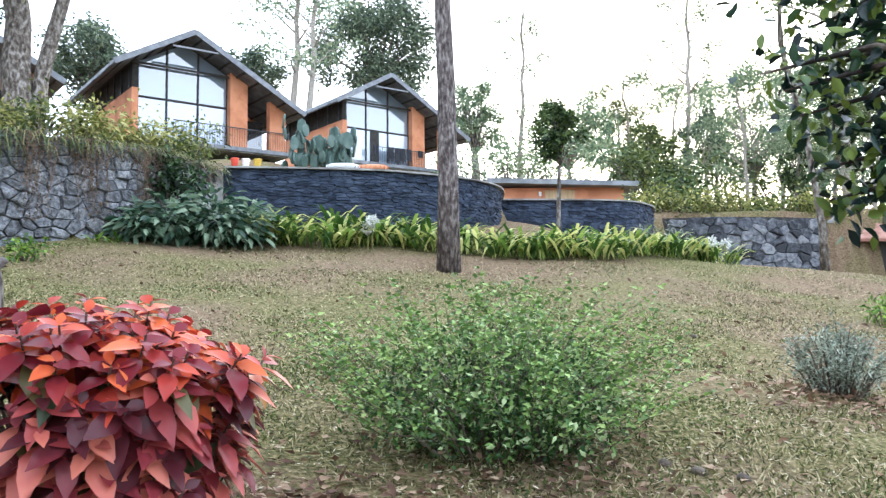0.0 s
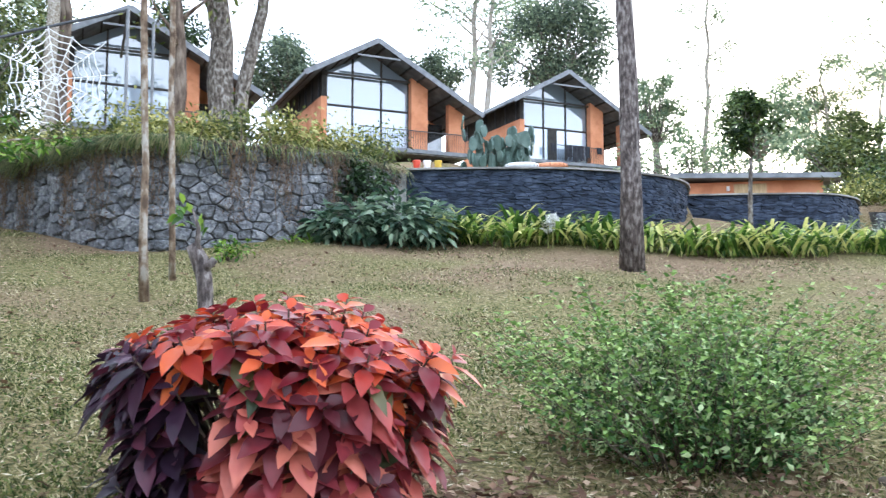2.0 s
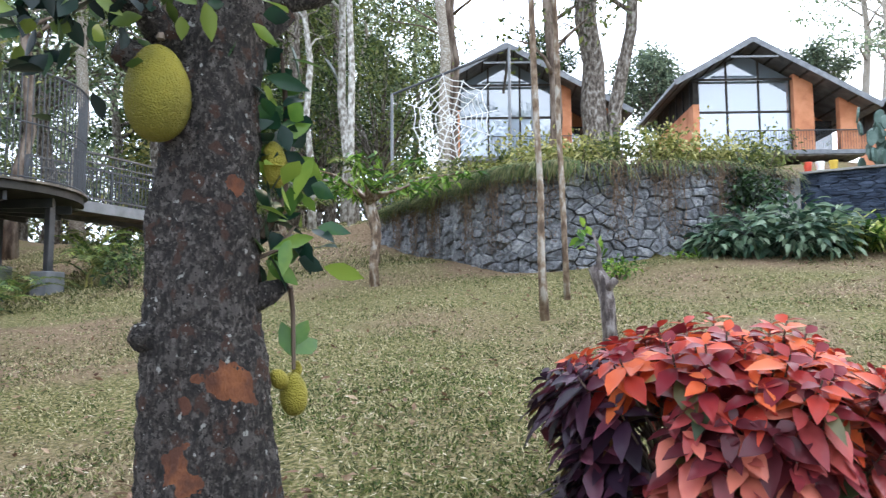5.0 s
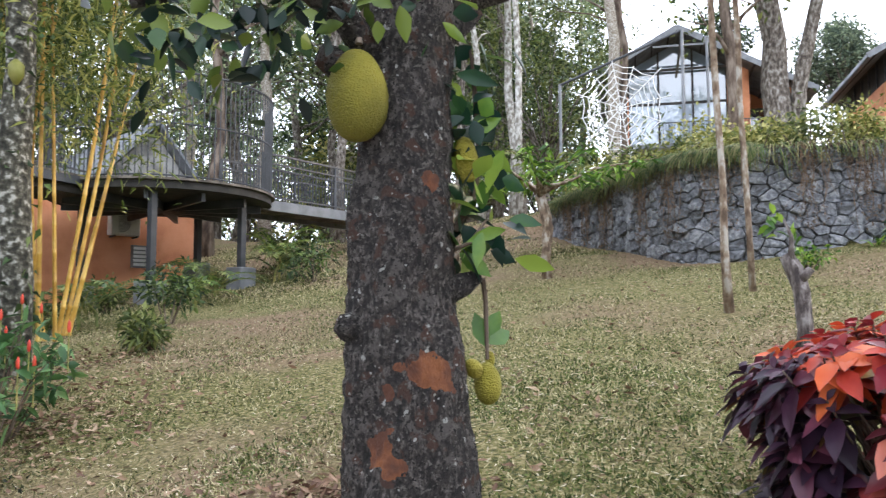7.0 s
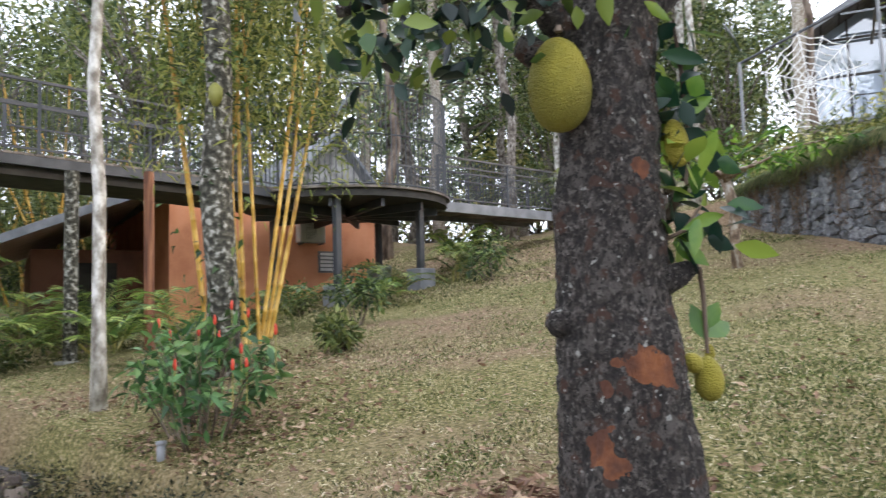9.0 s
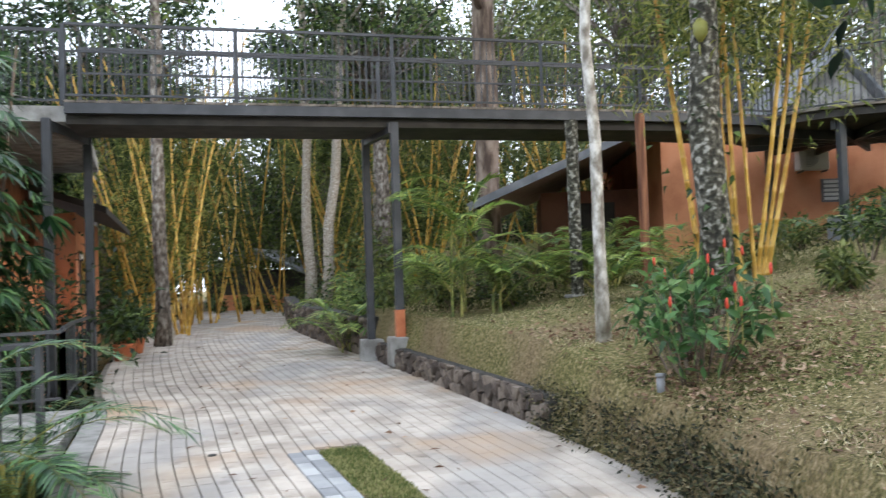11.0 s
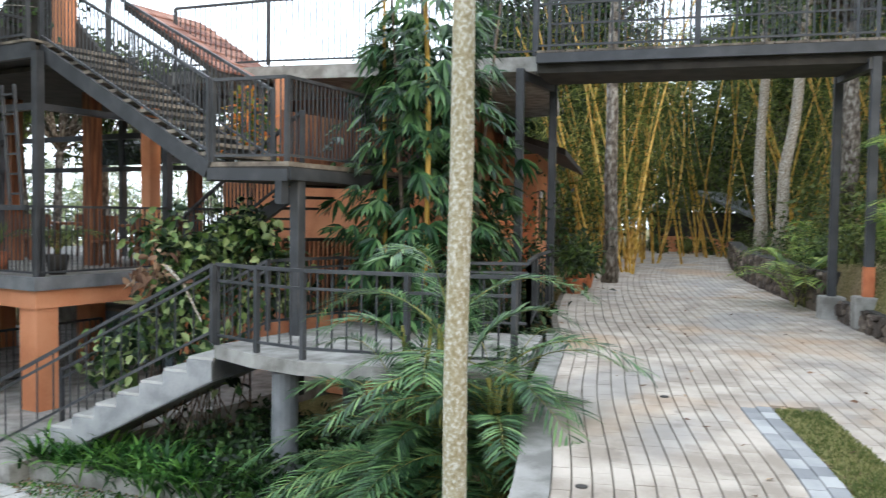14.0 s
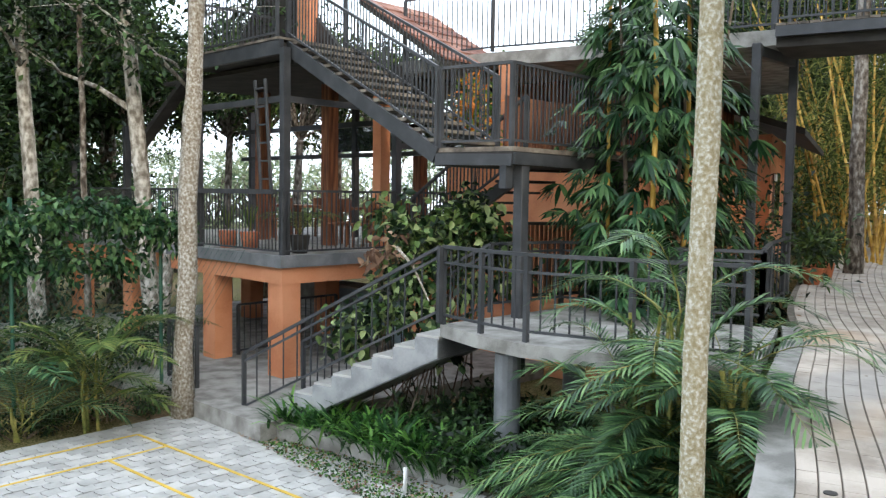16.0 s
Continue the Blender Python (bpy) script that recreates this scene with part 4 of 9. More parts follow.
    part("pane", MB().box((7.8, 3.9, 1.1), (2.0, 0.04, 2.1)), M_GLASSD, win)
    if laundry:
        # solid panel; the unlit room beyond the doorway is only its dark colour
        part("door", MB().box((3.35, 1.56, 1.02), (0.62, 0.03, 1.95)), M_DARK, h, "open sliding door, its dark room painted on a panel")
    # balcony railing as a part of the house
    rl = part("railing", MB().beam((5.5, 1.0, 1.0), (9.0, 1.0, 1.0), 0.05, 0.04).beam((2.9, 1.0, 1.0), (5.5, 1.0, 1.0), 0.05, 0.04), M_STEEL, h, "thin dark balcony railing")
    for k in range(48):
        o = new("baluster", bar_mesh()); o.parent = rl
        o.location, o.scale = (2.9 + 6.1 * k / 47, 1.0, 0.02), (1, 1, 0.98)
    return h

H = radians(36.8)
house("gabled hillside house with terracotta piers and tall glazing", pose(-14.65, 36.35, 9.95, 0, 0, 36.8))
house("gabled hillside house with dark laundry on its railing", pose(-5.8, 45.5, 10.45, 0, 0, 36.8), True)
def garments():
    rng = np.random.default_rng(31)
    at = pose(-5.8, 45.5, 10.45, 0, 0, 36.8)
    for i, (x, w, hgt) in enumerate(((3.05, .34, .45), (4.15, .42, .8), (4.6, .45, 1.0), (5.0, .4, .85), (5.45, .34, .7), (6.3, .3, .4))):
        g = thing("garment", "dark garment hung over the balcony railing", "laundry", "laundry", at=at)
        vs, fs = [], []
        for r in range(6):
            for c in range(6):
                vs.append((x + w * (c / 5 - .5), .96 - .03 * math.sin(c * 1.7 + i) - .02 * r / 5, 1.05 - hgt * r / 5 * (1 + .12 * math.sin(c * 2.1 + i))))
        o = len(vs)
        vs += [(a, b + .02, c) for a, b, c in vs]
        for r in range(5):
            for c in range(5):
                q = r * 6 + c
                fs += [(q, q + 1, q + 7, q + 6), (o + q + 6, o + q + 7, o + q + 1, o + q)]
        part("cloth", MB().add(vs, fs), M_CLOTH, g, smooth=True)
M_CLOTH = mat("dark_cloth", [(0.012, 0.013, 0.018), (0.03, 0.032, 0.04)], 6, 0.9, 0.3, 50)
garments()
house("gabled hillside house half hidden behind tree trunks", pose(-23.9, 29.3, 9.78, 0, 0, 36.8))

def hut():
    h = thing("hut", "low terracotta pool hut with pale wooden door and flat grey roof", "hut")
    part("wall", MB().box((4.45, 32.0, 5.0), (4.7, 3.0, 2.4)), M_ORANGE, h)
    part("roof", MB().hexa([(1.65, 29.9, 6.32), (7.25, 29.9, 6.15), (7.25, 34, 6.15), (1.65, 34, 6.32), (1.65, 29.9, 6.5), (7.25, 29.9, 6.33), (7.25, 34, 6.33), (1.65, 34, 6.5)]), M_ROOF, h, "flat grey sheet roof with overhang")
    part("door", MB().box((4.4, 30.47, 5.05), (1.1, 0.06, 2.1)), mat("pale_wood_door", [(0.42, 0.27, 0.13), (0.58, 0.42, 0.24)], 4, 0.7, 0.2, 40, stretch=(6, 1, 0.4)), h, "pale wooden double door")
    part("lamp", MB().box((3.65, 30.42, 5.95), (0.09, 0.12, 0.16)), M_WHITE, h)
hut()

# ---- cottage behind the round deck ----
def cottage():
    h = thing("cottage", "terracotta cottage with a pinkish tin porch roof", "cottage")
    part("wall", MB().hexa([(-18.45, 2.9, 1.2), (-19.15, 8.1, 1.2), (-26, 7.6, 1.2), (-26, 2.4, 1.2), (-18.45, 2.9, 4.5), (-19.15, 8.1, 4.3), (-26, 7.6, 4.3), (-26, 2.4, 4.5)]), M_ORANGE, h, "sunlit terracotta plaster wall")
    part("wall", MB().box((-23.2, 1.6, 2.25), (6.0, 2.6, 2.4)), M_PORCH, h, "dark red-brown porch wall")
    # porch window as a matte dark block, without the sky's reflection
    part("window", MB().box((-20.15, 1.6, 2.5), (0.1, 0.9, 1.3)), M_DARK, h, "porch window in plain dark colour")
    part("roof", MB().hexa([(-17.4, -1.3, 2.98), (-17.4, 2.75, 4.62), (-25, 2.75, 4.62), (-25, -1.3, 2.98), (-17.4, -1.3, 3.05), (-17.4, 2.75, 4.70), (-25, 2.75, 4.70), (-25, -1.3, 3.05)]), mat("pinkish_tin_roof", [(0.22, 0.15, 0.14), (0.34, 0.25, 0.235), (0.42, 0.33, 0.31)], 2, 0.5, 0.3, 30, stretch=(6, 1, 1)), h, "faded pinkish tin porch roof")
    part("verge_board", MB().beam((-17.38, -1.3, 2.96), (-17.38, 2.75, 4.60), 0.04, 0.16), M_STEELL, h)
    for x, y in ((-17.7, -1.1), (-20.5, -1.1), (-17.7, 1.0)):
        part("porch_post", MB().box((x, y, 1.9), (0.1, 0.1, 3.0 + (y > 0) * .9)), M_DARK, h)
    part("roof", MB().hexa([(-18.3, 2.6, 4.5), (-19.0, 8.4, 4.3), (-26.2, 8, 4.3), (-26.2, 2.4, 4.5), (-18.3, 2.6, 4.58), (-19.0, 8.4, 4.38), (-26.2, 8, 4.38), (-26.2, 2.4, 4.58)]), M_ROOF, h)
    gb = [(-19.45, 5.3, 4.35), (-18.75, 8.1, 4.35), (-19.05, 6.9, 6.1)]
    part("gable_wall", MB().add(gb + [(x - 5, y - .4, z) for x, y, z in gb], [(0, 1, 2), (5, 4, 3), (0, 3, 4, 1), (1, 4, 5, 2), (2, 5, 3, 0)]), M_CONC, h, "pale plastered gable under the roof")
    for k in (0, 1):
        a_, b_ = Vector(gb[2]) + Vector((.35, 0, .12)), Vector(gb[k]) + (Vector(gb[k]) - Vector(gb[2])) * .12 + Vector((.35, 0, .1))
        bk, up_ = Vector((-5.6, -.4, 0)), Vector((0, 0, .09))
        part("roof", MB().hexa([a_, b_, b_ + bk, a_ + bk, a_ + up_, b_ + up_, b_ + bk + up_, a_ + bk + up_]), M_ROOF, h, "grey sheet gable roof slope")
    ac = thing("air_conditioner", "white outdoor air conditioner unit on the terracotta wall", "air conditioner")
    R = radians(97.7)
    part("casing", MB().box((-18.7, 6.15, 3.82), (0.66, 0.26, 0.52), R, 0.02), M_WHITE, ac)
    fan = MB(); c = Vector((-18.55, 6.05, 3.82))
    for q in range(5):
        fan.tube([c + Vector((0, (0.05 + q * 0.035) * math.cos(t), (0.05 + q * 0.035) * math.sin(t))) for t in np.linspace(0, 2 * math.pi, 17)], 0.006, 4, False)
    part("fan_grille", fan, M_STEELL, ac)
    for y in (5.9, 6.4):
        part("bracket", MB().beam((-18.85, y, 3.53), (-18.5, y, 3.53), 0.03, 0.03), M_STEEL, ac)
    v = part("window", MB().box((-18.62, 6.55, 3.1), (0.5, 0.1, 0.5), R), M_STEELL, h, "small louvred bathroom window")
    for k in range(5):
        part("slat", MB().box((-18.55, 6.54, 2.92 + k * .09), (0.44, 0.02, 0.06), R), M_WHITE, v)
cottage()

# ---- restaurant building beyond the yard ----
SC, SX, SY = Vector((-6.43, -12.36, 0)), Vector((-0.995, -0.1, 0)), Vector((0.1, -0.995, 0))
def S(p, q, z=0.0):
    v = SC + SX * p + SY * q
    return Vector((v.x, v.y, z))
def sbox(p0, p1, q0, q1, z0, z1):
    b = [S(p0, q0), S(p0, q1), S(p1, q1), S(p1, q0)]
    return MB().hexa([Vector((v.x, v.y, z0)) for v in b] + [Vector((v.x, v.y, z1)) for v in b])

def south_building():
    h = thing("restaurant_building", "open two-storey restaurant with grey steel frame and terracotta piers", "building")
    part("floor_slab", sbox(0, 9, 0, 9.2, 0.56, 0.68), M_CONC, h)
    part("slab_edge", sbox(-0.06, 0.02, -0.06, 9.2, 0.50, 0.70), M_STEELL, h, "pale grey slab edge")
    part("slab_edge", sbox(0.02, 9, -0.06, 0.02, 0.50, 0.70), M_STEELL, h)
    part("ring_beam", sbox(0.02, 0.32, 0.02, 9.1, 0.22, 0.50), M_ORANGE, h, "terracotta beam under the slab")
    part("ring_beam", sbox(0.32, 9, 0.02, 0.32, 0.22, 0.50), M_ORANGE, h)
    for p, q in ((0.05, 0.05), (0.05, 2.2), (0.05, 5.6), (0.05, 8.4), (3.2, 0.05), (3.2, 3.0), (3.2, 6)):
        part("pier", sbox(p, p + .36, q, q + .42, -1.6, 0.26), M_ORANGE, h, "square terracotta pier")
    part("wall", sbox(6.5, 6.7, -0.5, 9, -1.6, -0.75), M_CONC, h)
    part("floor_slab", sbox(-1.7, 9, -2.0, 9, -1.75, -1.35), M_CONC, h, "smooth concrete lower walkway")
    # upper frame
    for p, q, z1 in ((0.12, 0.12, 4.1), (0.12, 2.95, 4.1), (2.6, 0.12, 4.1), (0.12, 6.0, 3.1), (0.12, 8.9, 2.4), (4.8, 0.12, 3.9), (4.8, 4.0, 3.9), (4.8, 8.5, 3.9)):
        part("steel_post", sbox(p, p + .13, q, q + .13, 0.68, z1), M_STEEL, h)
    for p, q in ((2.9, 0.9), (2.4, 4.3), (2.4, 1.9), (5.5, 2.5), (5.5, 6.0)):
        part("timber_post", sbox(p, p + .24, q, q + .24, 0.68, 3.9), M_ORANGE if p == 2.9 else M_WOOD, h, "terracotta post" if p == 2.9 else "rough round timber post")
    part("beam", sbox(0.12, 0.24, 0.2, 3.05, 3.22, 3.32), M_STEEL, h)
    part("beam", sbox(0.2, 6, 0.14, 0.24, 3.22, 3.32), M_STEEL, h)
    part("beam", sbox(4.8, 4.9, 0.2, 9, 2.58, 2.68), M_STEEL, h)
    part("beam", sbox(4.8, 4.9, 0.2, 9, 3.3, 3.42), M_STEEL, h)
    part("beam", sbox(2.6, 4.8, 0.14, 0.22, 2.58, 2.68), M_STEEL, h)
    lad = part("ladder", MB().beam(S(-0.02, 0.28, 1.75), S(0.02, 0.52, 3.6), 0.04, 0.05).beam(S(-0.02, 0.58, 1.75), S(0.02, 0.82, 3.6), 0.04, 0.05), M_STEEL, h, "grey steel wall ladder")
    for k in range(6):
        z = 1.95 + k * .3
        part("rung", MB().beam(S(0, 0.30 + k * .04, z), S(0, 0.60 + k * .04, z), 0.03, 0.03), M_STEEL, lad)
    part("beam", sbox(-0.03, 0.05, 0.2, 2.95, 1.70, 1.78), M_STEEL, h)
    for q0, q1 in ((.35, 2.85), (3.1, 4.9)):
        part("pane", sbox(4.83, 4.86, q0, q1, 2.72, 3.28), M_GLASSD, h, "dark glass wind screen under the beam")
    # upper deck
    part("upper_deck", sbox(0.2, 2.1, 0.3, 3.25, 4.02, 4.20), M_DARK, h)
    part("deck_edge", sbox(0.12, 0.2, 0.25, 3.3, 4.0, 4.24), M_STEEL, h)
    for k in range(20):
        part("deck_board", sbox(0.1, 2.1, 0.25 + .1525 * k, 0.394 + .1525 * k, 4.242, 4.28), M_WOODG, h)
    # tiled gable roof beyond the deck, ridge along p
    zr = lambda q: 4.30 - 0.60 * (q - 3.3)
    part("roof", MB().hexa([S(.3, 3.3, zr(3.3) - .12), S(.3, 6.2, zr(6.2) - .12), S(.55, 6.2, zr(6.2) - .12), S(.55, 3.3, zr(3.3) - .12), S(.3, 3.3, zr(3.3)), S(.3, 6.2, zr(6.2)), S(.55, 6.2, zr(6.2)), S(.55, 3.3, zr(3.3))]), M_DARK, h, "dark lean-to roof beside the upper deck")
    zk = lambda q: 5.4 - 0.6 * (1.0 - q)
    rf = part("roof", MB().hexa([S(2.4, 1.0, zk(1.0) - .1), S(2.4, -1.3, zk(-1.3) - .1), S(4.3, -1.3, zk(-1.3) - .1), S(4.3, 1.0, zk(1.0) - .1), S(2.4, 1.0, zk(1.0)), S(2.4, -1.3, zk(-1.3)), S(4.3, -1.3, zk(-1.3)), S(4.3, 1.0, zk(1.0))]), M_DARK, h, "red clay tile roof slope")
    for r in range(6):
        for c in range(5):
            q, p = 1.0 - r * 0.38, 2.4 + c * 0.365
            part("roof_tile", MB().hexa([S(p, q, zk(q) + .01), S(p + .34, q, zk(q) + .01), S(p + .34, q - .42, zk(q - .42) + .03), S(p, q - .42, zk(q - .42) + .03), S(p, q, zk(q) + .04), S(p + .34, q, zk(q) + .04), S(p + .34, q - .42, zk(q - .42) + .07), S(p, q - .42, zk(q - .42) + .07)]), M_TILE, rf)
    part("gable_wall", MB().add([S(2.15, 1.0, 4.25), S(2.15, 5.6, 4.25), S(2.15, 3.4, 6.4), S(2.25, 1.0, 4.25), S(2.25, 5.6, 4.25), S(2.25, 3.4, 6.4)], [(0, 1, 2), (5, 4, 3), (0, 3, 4, 1), (1, 4, 5, 2), (2, 5, 3, 0)]), M_DARK, h, "dark timber gable")
    part("timber_post", sbox(1.95, 2.2, 2.0, 2.35, 4.25, 6.2), M_ORANGE, h, "terracotta chimney pier")
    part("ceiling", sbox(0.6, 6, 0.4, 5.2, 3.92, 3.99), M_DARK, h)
    # deck floor railings
    railing("deck_railing", "black steel railing round the open dining floor", [S(4.5, 0.05, 0.68), S(2.75, 0.05, 0.68)], 1.08, 0.1, 2, group="dining floor railings")
    railing("deck_railing", "black steel railing round the open dining floor", [S(2.55, 0.05, 0.68), S(0.06, 0.06, 0.68), S(0.06, 3.0, 0.68), S(0.06, 9.0, 0.68)], 1.08, 0.1, 2.9, group="dining floor railings")
    railing("deck_railing", "thin steel railing of the upper deck", [S(0.14, 0.35, 4.28), S(0.14, 3.25, 4.28), S(2.0, 3.25, 4.28)], 1.0, 0.12, 2.9, group="upper deck railings")
    # stair from upper deck to the balcony
    st = thing("upper_stair", "grey steel stair with slatted timber treads", "stair")
    a, b = Vector((-6.72, -12.70, 4.25)), Vector((-6.90, -8.98, 2.38))
    w = Vector((-1.15, -0.05, 0))
    for off in (Vector(), w):
        part("stringer", MB().beam(a + off - Vector((0, 0, .12)), b + off - Vector((0, 0, .12)), 0.07, 0.22), M_STEEL, st)
    for k in range(12):
        p = a.lerp(b, (k + .5) / 12) + Vector((0, 0, .02))
        part("tread", MB().hexa([p + Vector((0, -.15, -.03)), p + w + Vector((0, -.15, -.03)), p + w + Vector((0, .15, -.03)), p + Vector((0, .15, -.03)), p + Vector((0, -.15, .02)), p + w + Vector((0, -.15, .02)), p + w + Vector((0, .15, .02)), p + Vector((0, .15, .02))]), M_WOODG, st)
    railing("stair_railing", "pale steel stair railing with close upright bars", [a, b], 1.05, 0.1, 3.8, group="stair railings", low=0.12)
    railing("stair_railing", "pale steel stair railing with close upright bars", [a + w, b + w], 1.05, 0.1, 3.8, group="stair railings", low=0.12)
    # balcony
    bl = thing("balcony", "small steel-edged balcony with timber floor", "balcony")
    pl = [(-6.90, -8.98), (-10.9, -9.4), (-10.6, -8.35), (-7.2, -7.83)]
    part("floor_slab", MB().prism(pl[::-1], 2.12, 2.30), M_DARK, bl)
    part("board_floor", MB().prism([(x, y) for x, y in pl[::-1]], 2.302, 2.36), M_WOODG, bl)
    for a2, b2 in zip(pl, pl[1:] + pl[:1]):
        part("edge_beam", MB().beam((*a2, 2.19), (*b2, 2.21), 0.07, 0.15), M_STEEL, bl)
    for x, y in ((-7.48, -7.95), (-10.2, -8.5)):
        part("column", MB().box((x, y, 0.75), (0.15, 0.15, 2.75), 0.1, 0.01), M_STEEL, bl)
    part("corbel", MB().box((-7.2, -7.95, 1.98), (0.12, 0.12, 0.3)), M_STEEL, bl)
    railing("balcony_railing", "steel balcony railing with close upright bars", [(-6.93, -8.93, 2.36), (-7.22, -7.88, 2.36), (-10.6, -8.38, 2.36)], 1.05, 0.09, 3.4, group="balcony railings")
    sc = thing("wood_screen", "low screen of warm brown timber slats behind the balcony", "screen")
    for k in range(34):
        p = Vector((-8.25, -9.05, 0)).lerp(Vector((-10.9, -9.35, 0)), k / 33)
        part("slat", MB().box((p.x, p.y, 2.36 + .41), (0.07, 0.025, 0.82), 0.11), M_WOOD, sc)
    # dark flight under the balcony
    ds = thing("lower_stair", "dark steel stair under the balcony", "stair")
    a, b = Vector((-8.3, -8.7, 2.2)), Vector((-8.9, -12.1, 0.7))
    for k in range(9):
        p = a.lerp(b, (k + .5) / 9)
        part("tread", MB().hexa([p + Vector(q) for q in ((0, -.15, -.02), (-1.0, -.15, -.02), (-1.0, .15, -.02), (0, .15, -.02), (0, -.15, .02), (-1.0, -.15, .02), (-1.0, .15, .02), (0, .15, .02))]), M_DARK, ds)
    part("stringer", MB().beam(a - Vector((0, 0, .1)), b - Vector((0, 0, .1)), 0.06, 0.2), M_STEEL, ds)
    railing("stair_railing", "dark steel stair railing", [b, a], 0.95, 0.12, 3.6, group="stair railings", low=0.15)
    # flat roof terrace and the walls below it
    t = thing("terrace_block", "terracotta block with a flat grey concrete roof terrace", "building")
    tp = [(-11.55, -6.75), (-10.9, -8.6), (-9.9, -11.2), (-9.4, -13.2), (-16, -15.5), (-17, -9.2), (-13.1, -7.3)]
    part("terrace_slab", MB().prism(tp[::-1], 4.02, 4.25), M_CONC, t, "pale flat concrete roof slab")
    part("wall", MB().prism([(-11.2, -9.4), (-10.8, -13.4), (-15.5, -15), (-16.2, -9.8)], -1.6, 2.3), M_ORANGE, t, "terracotta plastered wall")
    part("wall", MB().prism([(-12.3, -9.9), (-12.0, -13.4), (-15.5, -15), (-16.2, -10.2)], 2.3, 4.015), M_WOOD, t, "dark recessed timber wall")
    part("pier", MB().box((-9.7, -10.6, 3.1), (.16, .16, 1.8)), M_ORANGE, t, "terracotta pier")
    fence = thing("slat_fence", "dark brown upright timber slat fence", "fence")
    for k in range(40):
        p = Vector((-8.9, -9.7, 0)).lerp(Vector((-12.2, -9.0, 0)), k / 39)
        part("slat", MB().box((p.x, p.y, 0.72), (0.055, 0.03, 1.15), 0.1), M_WOOD, fence)
    part("rail", MB().beam((-8.9, -9.68, 1.3), (-12.2, -8.98, 1.3), 0.06, 0.05), M_DARK, fence)
    part("rail", MB().beam((-8.9, -9.68, 0.15), (-12.2, -8.98, 0.15), 0.06, 0.05), M_DARK, fence)
    railing("terrace_railing", "thin pale railing of the roof terrace", [(-11.6, -6.85, 4.27), (-10.95, -8.6, 4.27), (-9.95, -11.2, 4.27), (-9.45, -13.1, 4.27)], 1.12, 0.11, 3.0, group="terrace railings")
    # landing and concrete stair
    ld = thing("landing", "pale concrete landing on round grey columns", "landing")
    lp = [(-6.28, -8.1), (-6.14, -7.3), (-6.16, -6.6), (-6.55, -5.5), (-7.05, -4.38), (-9.55, -5.50), (-9.15, -6.6), (-8.95, -8.3)]
    part("landing_slab", MB().prism(lp[::-1], 0.0, 0.152), M_CONC, ld, "worn pale concrete slab")
    for x, y in ((-6.42, -7.05), (-8.2, -7.6)):
        part("column", MB().tube([(x, y, -1.7), (x, y, -0.05)], 0.15, 16), M_STEELL, ld, "round grey painted column")
    cs = thing("concrete_stair", "concrete stair with pale worn treads and grey soffit", "stair")
    a, b = Vector((-6.22, -8.05, 0.15)), Vector((-5.22, -11.25, -1.53))
    d = (b - a); d.z = 0
    run_, side = d / 10, Vector((d.y, -d.x, 0)).normalized() * 1.25
    for k in range(10):
        p = a + run_ * k
        z = 0.15 - 0.168 * (k + 1)
        q = [p, p + run_, p + run_ + side, p + side]
        st_ = part("step", MB().hexa([Vector((v.x, v.y, z - .17 - .06)) for v in q] + [Vector((v.x, v.y, z - .002)) for v in q]), M_STAIRG, cs)
        part("tread", MB().hexa([Vector((v.x, v.y, z)) - (run_ * .12 if i in (1, 2) else Vector()) + (run_ * .12) * (1 if i in (1, 2) else 0) for i, v in enumerate(q)] + [Vector((v.x, v.y, z + .03)) for v in q]), M_PAVERWS, st_, "pale stone tread")
    o, edge = -side.normalized(), [(a, -.25), (a + run_ * 10, -.25 - 1.68)]
    for k in range(9, -1, -1):
        zt = 0.146 - 0.168 * (k + 1)
        edge += [(a + run_ * (k + 1), zt), (a + run_ * k, zt)]
    n = len(edge)
    vs = [Vector((p.x, p.y, z)) + o * d_ for d_ in (.03, .004) for p, z in edge]
    sp = MB().add(vs, [tuple(range(n)), tuple(range(2 * n - 1, n - 1, -1))] + [(q, n + q, n + (q + 1) % n, (q + 1) % n) for q in range(n)])
    part("stringer", sp, M_STAIRG, cs, "light grey painted side plate")
    q = [a, b, b + side, a + side]
    part("soffit", MB().hexa([v + Vector((0, 0, -.42)) for v in q] + [v + Vector((0, 0, -.19)) for v in q]), M_STEELL, cs, "grey painted stair soffit")
    e = Vector((0, 0, .02))
    railing("stair_railing", "grey steel stair railing with square bars", [b + e, a + e + Vector((0, 0, .02))], 0.92, 0.28, 3.4, mid=0.80, group="concrete stair railings", low=0.14)
    railing("stair_railing", "grey steel stair railing with square bars", [b + side + e, a + side + e, (-8.85, -8.45, .16), (-9.10, -6.6, .16), (-9.6, -5.75, .16)], 0.92, 0.16, 2.4, mid=0.80, group="concrete stair railings", low=0.12)
    railing("landing_railing", "grey steel railing with double top rail along the landing edge", [(-6.28, -8.05, .16), (-6.22, -7.3, .16), (-6.24, -6.6, .16), (-6.63, -5.5, .16), (-7.1, -4.5, .16)], 0.95, 0.165, 1.4, mid=0.76, group="landing railings", low=0.12)
    railing("landing_railing", "grey steel railing beside the driveway", [(-9.6, -5.75, .16), (-11.15, -6.5, .16), (-12.6, -7.05, .16)], 0.95, 0.36, 1.6, group="landing railings")
    # shop house beside the drive and the far house
    k = thing("cottage", "terracotta roadside cottage with a low dark roof", "cottage")
